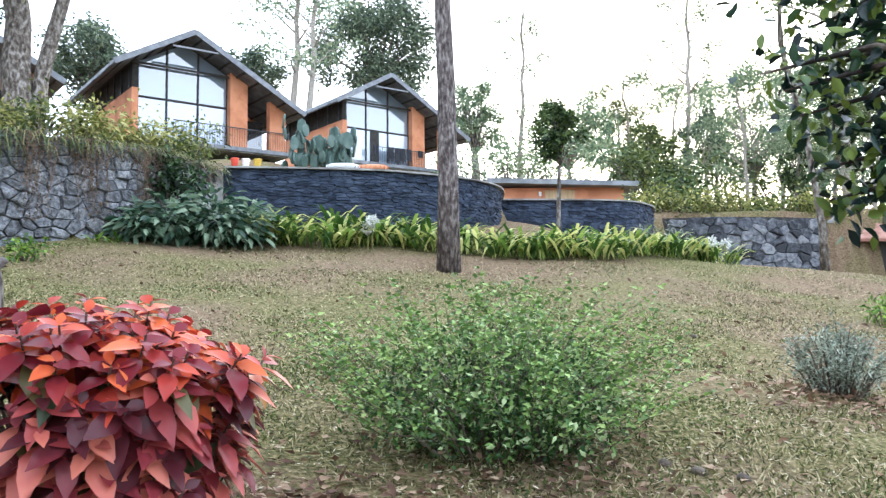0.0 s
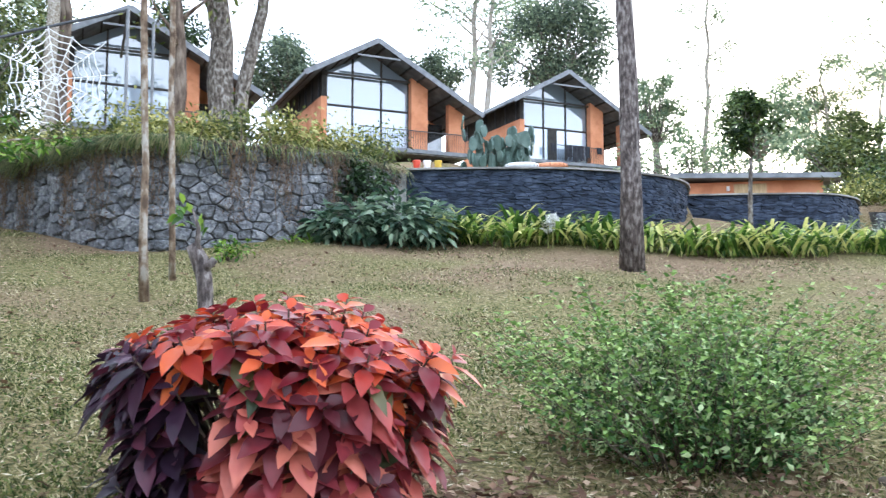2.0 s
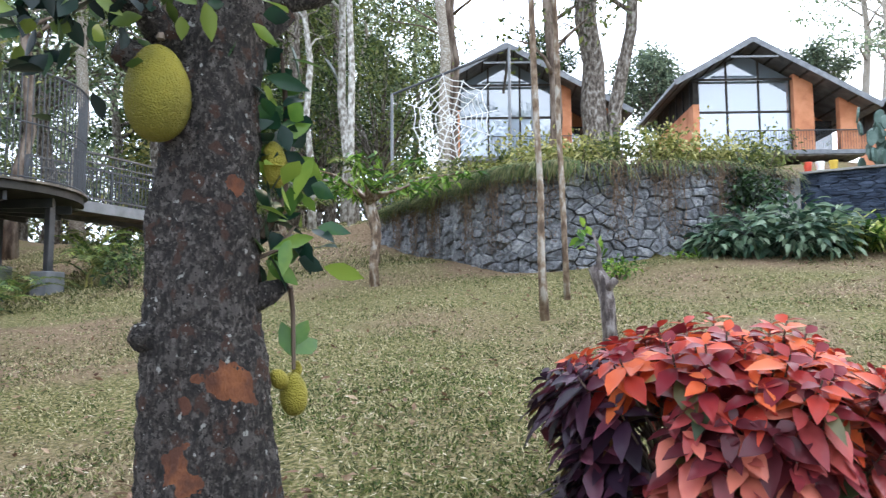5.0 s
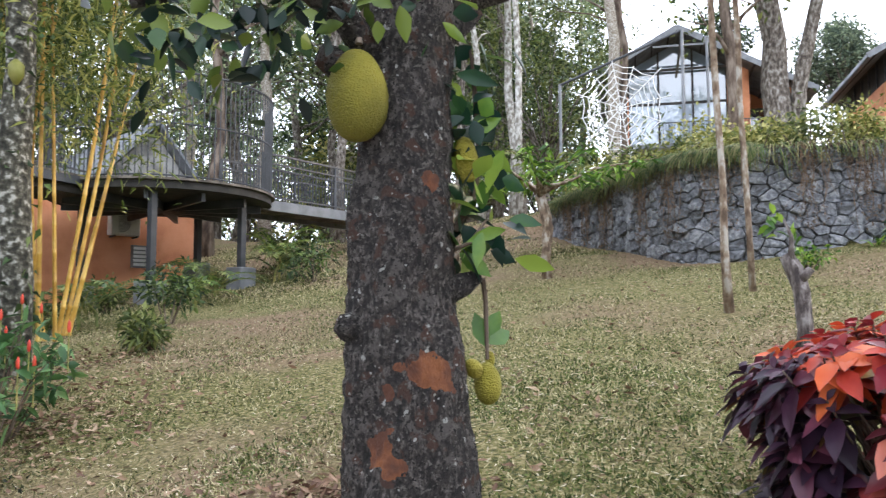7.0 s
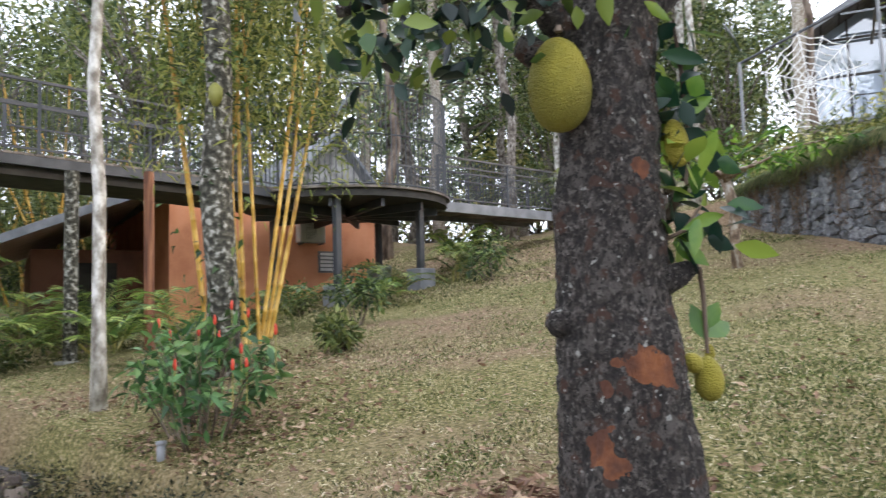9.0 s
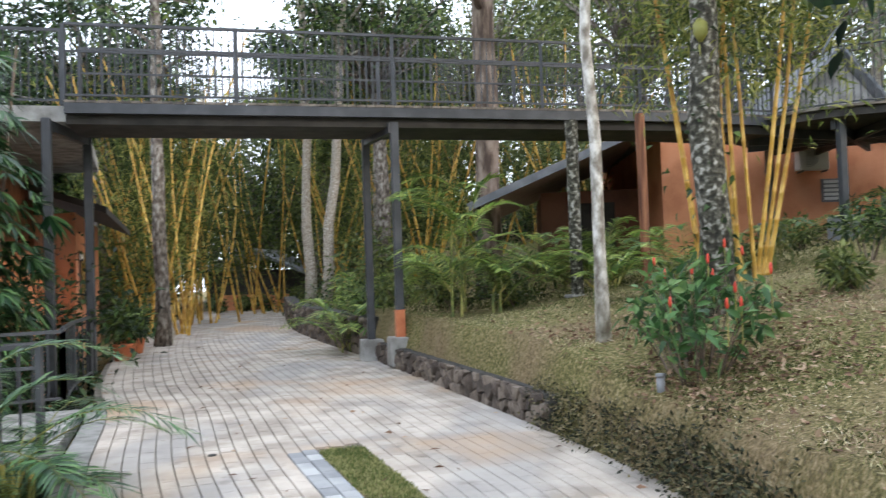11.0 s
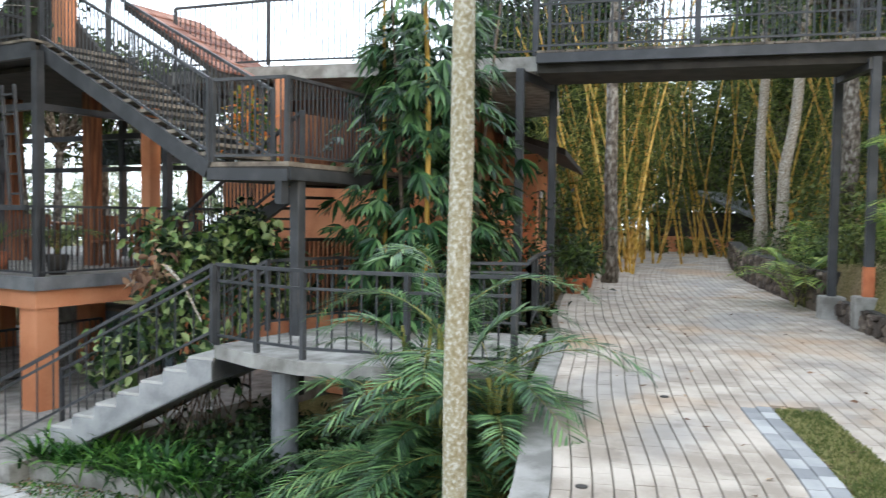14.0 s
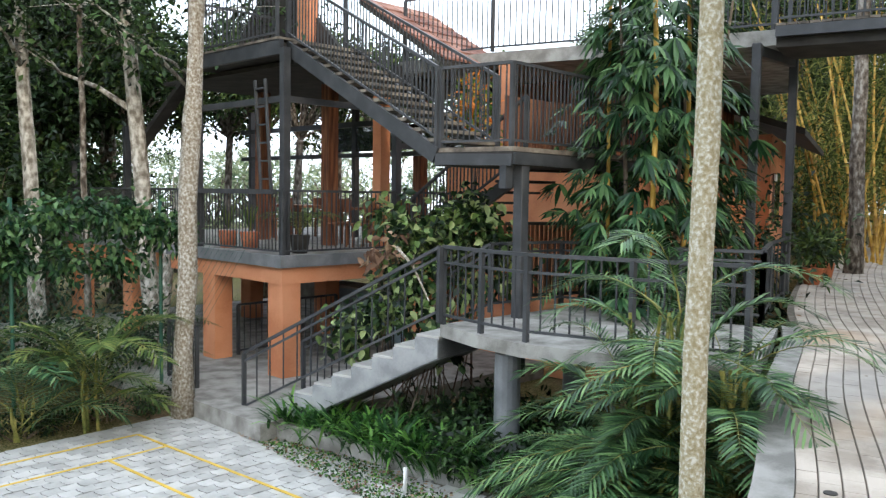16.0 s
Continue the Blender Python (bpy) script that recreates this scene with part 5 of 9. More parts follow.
    part("wall", MB().prism([(-16.1, -9.25), (-21.0, -11.4), (-23.0, -15), (-17.5, -14)][::-1], 0.0, 3.1), M_ORANGE, k)
    part("roof", MB().add([(-15.2, -8.1, 3.10), (-21.2, -10.6, 3.0), (-23, -15, 4.6), (-16.5, -13, 4.6), (-15.2, -8.1, 2.97), (-21.2, -10.6, 2.87), (-23, -15, 4.45), (-16.5, -13, 4.45)], [(0, 3, 2, 1), (4, 5, 6, 7), (0, 1, 5, 4), (1, 2, 6, 5), (3, 0, 4, 7), (2, 3, 7, 6)]), M_DARK, k, "dark tiled roof with deep eave")
    part("window", MB().box((-17.2, -9.72, 1.75), (1.3, 0.08, 1.1), radians(203.6)), M_GLASSD, k)
    part("notice", MB().box((-16.6, -9.40, 2.2), (0.45, 0.03, 0.14), radians(203.6)), M_WHITE, k)
    f = thing("house", "small grey gabled house with terracotta base at the drive's end", "house")
    part("wall", MB().box((-38.6, -12.6, 1.0), (3.0, 4.6, 1.9), radians(10)), M_DARK, f)
    part("base", MB().box((-37.0, -12.4, 0.45), (0.2, 3.6, 0.8), radians(10)), M_ORANGE, f)
    for s in (1, -1):
        part("roof", MB().hexa([(-36.4, -12.55, 2.85), (-36.4, -12.55 + s * 2.6, 1.7), (-41, -12.55 + s * 2.6, 1.7), (-41, -12.55, 2.85), (-36.4, -12.55, 2.97), (-36.4, -12.55 + s * 2.6, 1.82), (-41, -12.55 + s * 2.6, 1.82), (-41, -12.55, 2.97)]), M_ROOF, f)
south_building()

# ---- trees ----
def bent(rng, base, top, n=7, wob=0.05):
    a, b = Vector(base), Vector(top)
    L = (b - a).length
    return [a.lerp(b, i / (n - 1)) + Vector((rng.normal(), rng.normal(), 0)) * (wob * L / 6 * (0 < i < n - 1)) for i in range(n)]

def tree(label, base, top, r0, r1, bark, seed, limbs=6, limb_from=0.5, limb_len=2.0, crown=None, category="tree", name="tree", wob=0.05, sides=10, limb_up=0.6, group=""):
    """Tapered trunk with limbs; crown = (material, leaves, leaf length, leaf width, clump radius, hang)."""
    rng = np.random.default_rng(seed)
    base = (base[0], base[1], gz(base[0], base[1]) - 0.08 if len(base) < 3 else base[2])
    t = thing(name, label, category, group)
    pts = bent(rng, base, top, 9, wob)
    rad = [r0 + (r1 - r0) * (i / 8) ** 0.8 for i in range(9)]
    rad[0] *= 1.25
    m = MB().tube(pts, rad, sides, wob=0.25)
    tips, H = [], (Vector(top) - Vector(base)).length
    for k in range(limbs):
        f = limb_from + (1 - limb_from) * (k + rng.random()) / limbs
        i = min(7, int(f * 8))
        p = pts[i].lerp(pts[i + 1], f * 8 - i)
        az = rng.random() * 6.283
        L = limb_len * (0.6 + 0.7 * rng.random()) * (1.15 - 0.5 * f)
        d = Vector((math.cos(az), math.sin(az), limb_up * (0.4 + rng.random())))
        q = [p, p + d * L * .35 + Vector((0, 0, .06 * L)), p + d * L * .7 + Vector((rng.normal(), rng.normal(), .5)) * L * .08, p + d * L + Vector((rng.normal(), rng.normal(), .8)) * L * .15]
        rr = (r0 + (r1 - r0) * f) * 0.45
        m.tube(q, [rr, rr * .7, rr * .45, rr * .15], 6)
        tips += [q[2], q[3]]
        for _ in range(2):
            s = q[2] if rng.random() < .5 else q[1].lerp(q[2], .6)
            e = s + Vector((rng.normal(), rng.normal(), rng.normal() * .6 + .5)) * L * .35
            m.tube([s, s.lerp(e, .5) + Vector((0, 0, .03)), e], [rr * .35, rr * .22, rr * .08], 5)
            tips.append(e)
    part("trunk", m, bark, t, smooth=True)
    if crown:
        cm, n, ll, lw, cr, hang = crown
        C = [tuple(v) for v in tips + [Vector(top)]]
        R = [cr * (0.6 + 0.7 * rng.random()) for _ in C]
        part("crown", foliage("crown", rng, C, R, n, ll, lw, 0.7, 0.25, hang=hang), cm, t)
    return t

def trees():
    up = lambda x, y, z: (x, y, z)
    # lone trunk on the lawn, and slim saplings by the wall
    tree("tall straight brown-grey tree trunk on the lawn", (0.08, 10.9, 2.1), (-0.05, 10.9, 12.5), 0.135, 0.10, M_BARKL, 1, 5, 0.7, 1.6, (L_FOREST, 900, .22, .10, .8, 0), wob=0.02, sides=14)
    tree("slim young tree with a mottled tan stem", (-4.36, 6.86), (-4.48, 6.78, 7.0), 0.037, 0.030, M_SAPLING, 2, 5, 0.75, 1.0, (L_OLIVE, 500, .16, .07, .5, 0), wob=0.007)
    tree("slim young tree with a mottled tan stem", (-4.71, 7.92), (-4.85, 7.9, 7.5), 0.035, 0.028, M_SAPLING, 3, 5, 0.75, 1.0, (L_OLIVE, 500, .16, .07, .5, 0), wob=0.007)
    # gnarled stump with a few shoots
    st = thing("tree_stump", "gnarled cut stump with a few green shoots", "stump")
    b = Vector((-2.83, 5.15, gz(-2.83, 5.15)))
    m = MB().tube([b - Vector((0, 0, .1)), b + Vector((.02, 0, .2)), b + Vector((0, 0, .45)), b + Vector((-.05, .02, .60)), b + Vector((-.10, .02, .70))], [.07, .052, .05, .058, .045], 12, wob=.5)
    m.tube([b + Vector((-.06, 0, .62)), b + Vector((-.05, 0, .82)), b + Vector((-.10, 0, .95))], [.03, .016, .006], 6)
    m.tube([b + Vector((-.01, 0, .52)), b + Vector((.07, .01, .60))], [.035, .028], 7)
    m.tube([b + Vector((0, 0, .35)), b + Vector((.04, -.03, .40))], [.03, .022], 7)
    part("stem", m, M_BARKL, st, smooth=True)
    rng = np.random.default_rng(5)
    P = np.array([b + Vector((-.1, 0, .92))] * 14) + rng.normal(size=(14, 3)) * (.07, .07, .08)
    part("leaves", leaf_mesh("leaves", P, rng_dirs(rng, 14, .3), rng_dirs(rng, 14, 1), .10, .05, 3, .2), L_BRIGHT, st)
    # trunks in front of the third house
    tree("stout forked grey tree trunk above the wall", (-11.0, 21.3), (-11.6, 21.0, 16), 0.42, 0.25, M_BARKG, 7, 6, 0.5, 3.0, (L_OLIVE, 1400, .25, .11, 1.0, 0), sides=12)
    tree("leaning branch trunk of a grey tree above the wall", (-10.75, 21.4), (-9.6, 21.4, 15), 0.22, 0.14, M_BARKG, 8, 6, 0.5, 2.5, (L_OLIVE, 700, .25, .11, 1.0, 0))
    tree("dark forked tree trunk beside the house", (-11.9, 20.2), (-12.0, 20.0, 15), 0.2, 0.12, M_BARKB, 9, 8, 0.35, 2.0, (L_OLIVE, 900, .22, .1, .9, 0))
    tree("pale pinkish tree trunk behind the web frame", (-13.0, 16.5), (-13.35, 16.3, 16), 0.16, 0.12, M_PALE, 10, 4, 0.75, 2.0, (L_OLIVE, 900, .25, .1, 1.0, 0), sides=12)
    # a wood of pale trunks on the left slope
    rng = np.random.default_rng(40)
    for i, (x, y, r, bk) in enumerate(((-18.5, 18.3, .16, M_ASH), (-17.8, 16.2, .11, M_ASH), (-19.7, 17.0, .11, M_BARKG), (-15.6, 15.6, .11, M_ASH), (-15.8, 20.7, .12, M_BARKB), (-21.5, 20.5, .15, M_BARKG), (-23, 16.5, .15, M_ASH), (-25, 22, .17, M_BARKG),
                                       (-20.8, 13.2, .17, M_BARKG), (-24.2, 12.6, .2, M_PALE), (-27, 17, .2, M_BARKG), (-22.5, 9.8, .18, M_BARKB), (-28.5, 11.5, .25, M_PALE), (-30, 7, .22, M_BARKG), (-27, 24, .2, M_PALE), (-19, 24, .18, M_BARKB))):
        h = 13 + 5 * rng.random()
        tree("tall pale forest tree on the slope", (x, y), (x + rng.normal() * .6, y + rng.normal() * .5, gz(x, y) + h), r, r * .5, bk, 100 + i, 7, 0.35, 3.2, (L_OLIVE if i % 3 else L_FOREST, 1700, .17, .08, .78, 0.1), group="slope trees")
trees()

# deeper far leaf, with the same haze mixed into its colour
L_HAZED = leafmat("leaf_haze_tint_dark", (0.060, 0.085, 0.062), (0.12, 0.16, 0.105), (0.23, 0.28, 0.17), rough=0.8)
def crown_tree(label, x, y, zc, rx, rz, leaf, n, ll, seed, bark=None, r0=.2, group="crown trees", lumps=24):
    """A trunk that forks into limbs, each ending in a leafy lump of one uneven crown."""
    rng = np.random.default_rng(seed)
    t = thing("tree", label, "tree", group)
    g = gz(x, y) - .1
    m = MB()
    fork = Vector((x + rng.normal() * .1, y, max(g + .5, zc - rz * .9)))
    m.tube([(x, y, g), Vector((x, y, g)).lerp(fork, .5) + Vector((rng.normal(), rng.normal(), 0)) * r0 * .6, fork], [r0 * 1.2, r0, r0 * .8], 9, wob=.2)
    C, R = [], []
    for k in range(lumps + int(9 * max(0, rx - 1.5))):
        d = Vector(rng_dirs(rng, 1, .15)[0])
        f = .35 + .62 * rng.random() ** .6
        c = Vector((x + d.x * rx * f, y + d.y * rx * f, zc + d.z * rz * f))
        C.append(tuple(c)); R.append(rx * (.24 + .18 * rng.random()))
        m.tube([fork, fork.lerp(c, .5) + Vector((0, 0, .12 * rz)), c], [r0 * .4, r0 * .22, r0 * .06], 5)
    part("trunk", m, bark or M_BARKG, t, smooth=True)
    part("crown", foliage("crown", rng, C, R, n, ll, ll * .5, .8, .15, hang=.1), leaf, t)
    return t

def crowns():
    far = "round leafy crown rising behind the hillside houses"
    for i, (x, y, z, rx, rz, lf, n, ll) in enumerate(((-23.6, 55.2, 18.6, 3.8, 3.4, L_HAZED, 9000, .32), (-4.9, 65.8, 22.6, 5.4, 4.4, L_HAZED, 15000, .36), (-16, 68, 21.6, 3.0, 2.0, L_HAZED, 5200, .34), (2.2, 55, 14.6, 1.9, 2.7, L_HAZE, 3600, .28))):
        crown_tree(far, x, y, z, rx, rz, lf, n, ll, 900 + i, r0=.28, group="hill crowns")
    for i, (x, y, z, rx, rz, lf, n, ll) in enumerate(((-18.9, 20.3, 9.2, 2.6, 2.8, L_OLIVE, 3600, .18), (-22.2, 20.6, 8.6, 3.0, 3.0, L_FOREST, 3800, .20), (-24.5, 17.5, 8.0, 2.8, 2.8, L_OLIVE, 3200, .20))):
        crown_tree("leafy slope tree beside the web frame", x, y, z, rx, rz, lf, n, ll, 910 + i, r0=.13, group="slope crowns")
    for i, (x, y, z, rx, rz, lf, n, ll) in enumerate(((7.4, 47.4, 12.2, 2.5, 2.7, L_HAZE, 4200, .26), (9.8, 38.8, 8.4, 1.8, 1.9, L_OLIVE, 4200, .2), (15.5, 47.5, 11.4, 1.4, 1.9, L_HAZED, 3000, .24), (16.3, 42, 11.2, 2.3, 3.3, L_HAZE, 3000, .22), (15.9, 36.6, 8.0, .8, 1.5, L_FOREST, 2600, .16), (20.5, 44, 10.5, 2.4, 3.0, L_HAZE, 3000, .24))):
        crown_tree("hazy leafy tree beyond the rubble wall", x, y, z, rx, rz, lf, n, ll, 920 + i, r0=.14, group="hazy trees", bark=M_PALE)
    for i, (x, y, z, rx, rz, lf, n, ll) in enumerate(((-24.6, -13.2, 8.8, 3.6, 2.8, L_DARK, 8500, .20), (-24.6, -4.4, 9.0, 3.4, 2.2, L_FOREST, 3600, .20), (-26.0, 3.7, 10.2, 4.4, 3.4, L_OLIVE, 4600, .22), (-27.0, 8.5, 9.8, 3.6, 3.0, L_HAZE, 2600, .22), (-32, -1.5, 10.5, 4.2, 3.0, L_OLIVE, 3800, .22), (-31, 14, 12.5, 3.8, 3.4, L_HAZE, 3000, .26)  , (-44.5, -14.6, 6.5, 5.0, 4.8, L_FOREST, 8000, .34), (-41, -9.5, 7.5, 4.5, 4.5, L_OLIVE, 6000, .32))):
        crown_tree("spreading leafy tree of the wood beyond the footbridge", x, y, z, rx, rz, lf, n, ll, 940 + i, r0=.22, group="wood crowns")
crowns()

def far_woods():
    """Crowns beyond the houses, and woods all round, as variants set out again and again."""
    rng = np.random.default_rng(60)
    kinds = []
    # the last two kinds carry distance haze in pale leaves and bark
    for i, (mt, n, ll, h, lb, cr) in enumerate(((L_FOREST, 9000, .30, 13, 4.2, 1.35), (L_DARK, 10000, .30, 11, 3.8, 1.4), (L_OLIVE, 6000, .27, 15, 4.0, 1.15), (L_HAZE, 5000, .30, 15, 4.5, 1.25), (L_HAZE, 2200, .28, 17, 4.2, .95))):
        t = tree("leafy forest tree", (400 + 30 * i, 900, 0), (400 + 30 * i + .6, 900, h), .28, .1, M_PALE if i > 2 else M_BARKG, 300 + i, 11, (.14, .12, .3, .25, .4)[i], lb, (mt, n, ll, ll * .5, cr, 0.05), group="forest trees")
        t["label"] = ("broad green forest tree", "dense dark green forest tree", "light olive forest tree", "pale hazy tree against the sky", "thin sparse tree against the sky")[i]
        kinds.append(t)
    spots = [  # kind, x, y, scale
        (1, -30, 50, 1.0), (4, -9.0, 54, 1.0), (4, -10.5, 56, 1.1),
        (4, 5.5, 58, .8),
        (0, 14, 62, .5), (3, 13, 56, .6), (3, 17, 60, .65), (4, 15, 50, .8), (2, 11.5, 52, .45), (3, 21, 62, .7), (3, 25, 60, .75), (3, 22, 50, .6),
        (3, 28, 55, .75), (3, 19, 38, .55), (3, 24, 42, .7), (4, 17, 34, .95), (3, 32, 48, .85), (2, 34, 40, .7), (1, 38, 35, .8), (3, 42, 50, .9), (2, 30, 30, .7), (3, 13.5, 36, .42), (2, 15, 31, .36), (3, 17.5, 33, .42),
    ]
    first = set()
    def put(k, x, y, s, rot, dz=0.0):
        m = pose(x, y, gz(x, y) - 0.2 + dz, 0, 0, rot) @ Matrix.Scale(s, 4) @ Matrix.Translation((-(400 + 30 * k), -900, 0))
        if k in first:
            o = copy_thing(kinds[k], Matrix.Identity(4))
        else:
            o = kinds[k]; first.add(k)
        o.matrix_basis = m
    for k, x, y, s in spots:
        put(k, x, y, s, rng.random() * 360)
    for i in range(9):
        a = radians(130.5 + 2.0 * i)
        d = 38 + 12 * rng.random()
        put((2, 0, 3)[i % 3], d * math.cos(a), d * math.sin(a), .7 + .25 * rng.random(), rng.random() * 360)
    for a, d in ((252.5, 27), (254.5, 31), (256.5, 26), (258.5, 30), (261, 27), (264, 29), (201.5, 37), (203.5, 42), (205, 36), (207, 40), (209.5, 37), (194, 40)):
        x, y = d * math.cos(radians(a)), d * math.sin(radians(a))
        if not (yl(x) - 2.0 < y < yr(x) + 2.0):
            put(1, x, y, .85 + .2 * rng.random(), rng.random() * 360)
    # left and behind: slope wood, bamboo side, valley
    for i in range(30):
        a = radians(138 + 80 * (i + rng.random()) / 30)
        d = 30 + 32 * rng.random()
        x, y = d * math.cos(a), d * math.sin(a)
        if -15 < y < -4 and x > -44:
            continue
        put((2, 3, 2, 0)[i % 4] if a < radians(186) else (1, 0, 1, 2)[i % 4], x, y, 0.7 + .4 * rng.random(), rng.random() * 360)
    for i in range(20):
        a = radians(187 + 25 * (i + rng.random()) / 20)
        d = 36 + 18 * rng.random()
        x, y = d * math.cos(a), d * math.sin(a)
        if yl(x) - 2.5 < y < yr(x) + 2.5 and x > -46:
            continue
        put((1, 0, 1)[i % 3], x, y, 0.65 + .3 * rng.random(), rng.random() * 360)
    for i in range(22):
        a = radians(218 + 70 * (i + rng.random()) / 22)
        d = 27 + 25 * rng.random()
        if radians(213) < a < radians(251):
            continue
        put((1, 1, 0, 2)[i % 4], d * math.cos(a), d * math.sin(a), 0.65 + .35 * rng.random(), rng.random() * 360)
    for i, (a, d, zc) in enumerate(((235.5, 25, 4.6), (238, 27, 5.0), (240.5, 25, 4.8), (243, 26, 5.0), (245.5, 25, 4.8), (248.5, 26, 5.2), (251.5, 25, 5.0))):
        crown_tree("leafy valley tree behind the open restaurant", d * math.cos(radians(a)), d * math.sin(radians(a)), zc, 1.9, 1.7, (L_FOREST, L_DARK)[i % 2], 4600, .17, 980 + i, group="valley crowns", r0=.12)
    for i in range(7):
        a = radians(233 + 2.6 * i)
        d = 40 + 6 * rng.random()
        crown_tree("hazy valley tree seen through the open dining floor", d * math.cos(a), d * math.sin(a), .6 + 1.0 * rng.random(), 3.4, 2.2, L_HAZE, 900, .3, 960 + i, group="valley trees")
    for i in range(9):
        a = radians(231 + 2.4 * i)
        put(3, (75 + 15 * rng.random()) * math.cos(a), (75 + 15 * rng.random()) * math.sin(a), .5, rng.random() * 360)
    for i in range(14):
        a = radians(-70 + 100 * (i + rng.random()) / 14)
        put((0, 1, 2)[i % 3], (25 + 15 * rng.random()) * math.cos(a), (25 + 15 * rng.random()) * math.sin(a), .8, rng.random() * 360)
far_woods()

def back_woods():
    """Dense understorey that closes the view under the crowns."""
    rng = np.random.default_rng(66)
    for i in range(44):
        a = radians(128 + 104 * (i + .6 * rng.random()) / 44)
        d = 37 + 9 * rng.random()
        x, y = d * math.cos(a), d * math.sin(a)
        if yl(x) - 2 < y < yr(x) + 2:
            d += 10; x, y = d * math.cos(a), d * math.sin(a)
        z = gz(x, y)
        s = thing("thicket", "dense green thicket at the back of the wood", "thicket", "back thickets")
        C = [(x + rng.normal() * 1.8, y + rng.normal() * 1.8, z + 1.0 + (3.4 if a < radians(184) else 5.5) * rng.random()) for _ in range(9)]
        for c in C:
            part("stem", MB().tube([(x, y, z - .1), (c[0], c[1], c[2])], [.06, .02], 5), M_BARKG, s)
        part("leaves", foliage("leaves", rng, C, [1.6] * 9, 850 if a < radians(184) else 1700, .36, .17, .9, .2), (L_OLIVE, L_HAZE, L_HAZE, L_YELLOW)[i % 4] if a < radians(184) else L_OLIVE if a < radians(197) else (L_DARK, L_FOREST)[i % 2], s)
back_woods()

def haze_thickets():
    """Pale low woods beyond the pool and the rubble wall."""
    rng = np.random.default_rng(67)
    for i in range(13):
        x, y = 3.5 + 2.2 * i + rng.normal() * .5, 38 + 8 * rng.random() - .5 * i
        z = gz(x, y)
        s = thing("thicket", "pale hazy thicket beyond the rubble wall", "thicket", "hazy thickets")
        C = [(x + rng.normal() * 1.5, y + rng.normal() * 1.5, z + .6 + 2.2 * rng.random()) for _ in range(8)]
        for c in C:
            part("stem", MB().tube([(x, y, z - .1), (c[0], c[1], c[2])], [.05, .02], 5), M_BARKG, s)
        part("leaves", foliage("leaves", rng, C, [1.2] * 8, 1100, .26, .13, .9, .2), (L_HAZE, L_HAZE, L_OLIVE)[i % 3], s)
haze_thickets()

# ---- jackfruit tree in the foreground ----
def jackfruit():
    t = thing("jackfruit_tree", "dark rough-barked jackfruit tree hung with large green-yellow fruit", "tree")
    g = gz(-2.2, 1.38)
    rng = np.random.default_rng(70)
    cx = lambda z: -2.195 - 0.03 * (z - 1.6) + (0.025 if z < 1.3 else 0)
    P = [(-2.18, 1.40, g - .1), (-2.185, 1.40, 1.0), (-2.20, 1.385, 1.35), (-2.215, 1.375, 1.65), (-2.225, 1.365, 1.95), (-2.215, 1.375, 2.2), (-2.205, 1.395, 2.5), (-2.20, 1.40, 2.9), (-2.2, 1.42, 3.8), (-2.1, 1.5, 5.0)]
    R = [.228, .203, .176, .162, .158, .146, .128, .118, .11, .09]
    m = MB()
    pts, rad = [], []
    for i in range(len(P) - 1):
        for k in range(26):
            f = k / 26
            pts.append(Vector(P[i]).lerp(Vector(P[i + 1]), f)); rad.append(R[i] * (1 - f) + R[i + 1] * f)
    m.tube(pts, rad, 110, wob=0.22)
    axis = [(p.z, p.x, p.y) for p in pts]
    for i, v in enumerate(m.v):
        ax = Vector((np.interp(v[2], [q[0] for q in axis], [q[1] for q in axis]), np.interp(v[2], [q[0] for q in axis], [q[2] for q in axis]), v[2]))
        o = Vector(v) - ax
        k = noise.noise(Vector(v) * 16) * .035 + noise.noise(Vector((v[0] * 62, v[1] * 62, v[2] * 24))) * .05 + abs(noise.noise(Vector((v[0] * 110, v[1] * 110, v[2] * 50)))) * .03
        m.v[i] = tuple(ax + o * (1 + k))
    # knots and limbs
    for p, d, r in (((-2.10, 1.48, 1.72), (.03, .10, .05), .04), ((-2.27, 1.22, 1.60), (-.02, -.05, .02), .05), ((-2.22, 1.28, 2.33), (-.06, -.12, .06), .06), ((-2.24, 1.22, 2.37), (-.02, -.16, .05), .058), ((-2.16, 1.52, 2.55), (.03, .12, .10), .05)):
        p, d = Vector(p), Vector(d)
        m.tube([p - d * .4, p + d * .3, p + d * .8], [r, r * .9, r * .5], 10, wob=.4)
    limbs = [[(-2.23, 1.30, 2.40), (-2.20, 1.15, 2.52), (-2.22, .98, 2.60), (-2.30, .78, 2.55), (-2.38, .58, 2.47)], [(-2.2, 1.45, 2.62), (-2.1, 1.7, 2.72), (-2.0, 1.95, 2.9), (-1.9, 2.2, 3.3)],
             [(-2.2, 1.35, 3.0), (-2.5, 1.1, 3.3), (-2.7, .8, 3.4)], [(-2.15, 1.5, 3.2), (-1.6, 1.9, 3.7), (-1.1, 2.3, 4.2)], [(-2.2, 1.4, 3.6), (-2.8, 1.3, 4.2), (-3.2, 1.0, 4.6)]]
    for L in limbs:
        m.tube(L, [.045 * (1 - i / len(L)) + .008 for i in range(len(L))], 8, wob=.3)
    part("trunk", m, M_JBARK, t, smooth=True)
    fm = leafmat("jackfruit_rind", (0.15, 0.135, 0.016), (0.26, 0.225, 0.028), (0.38, 0.32, 0.055), rough=0.65, t=0.0, isl=0.25)
    nt = fm.node_tree
    vo, vc, bp = nt.nodes.new("ShaderNodeTexVoronoi"), nt.nodes.new("ShaderNodeTexCoord"), nt.nodes.new("ShaderNodeBump")
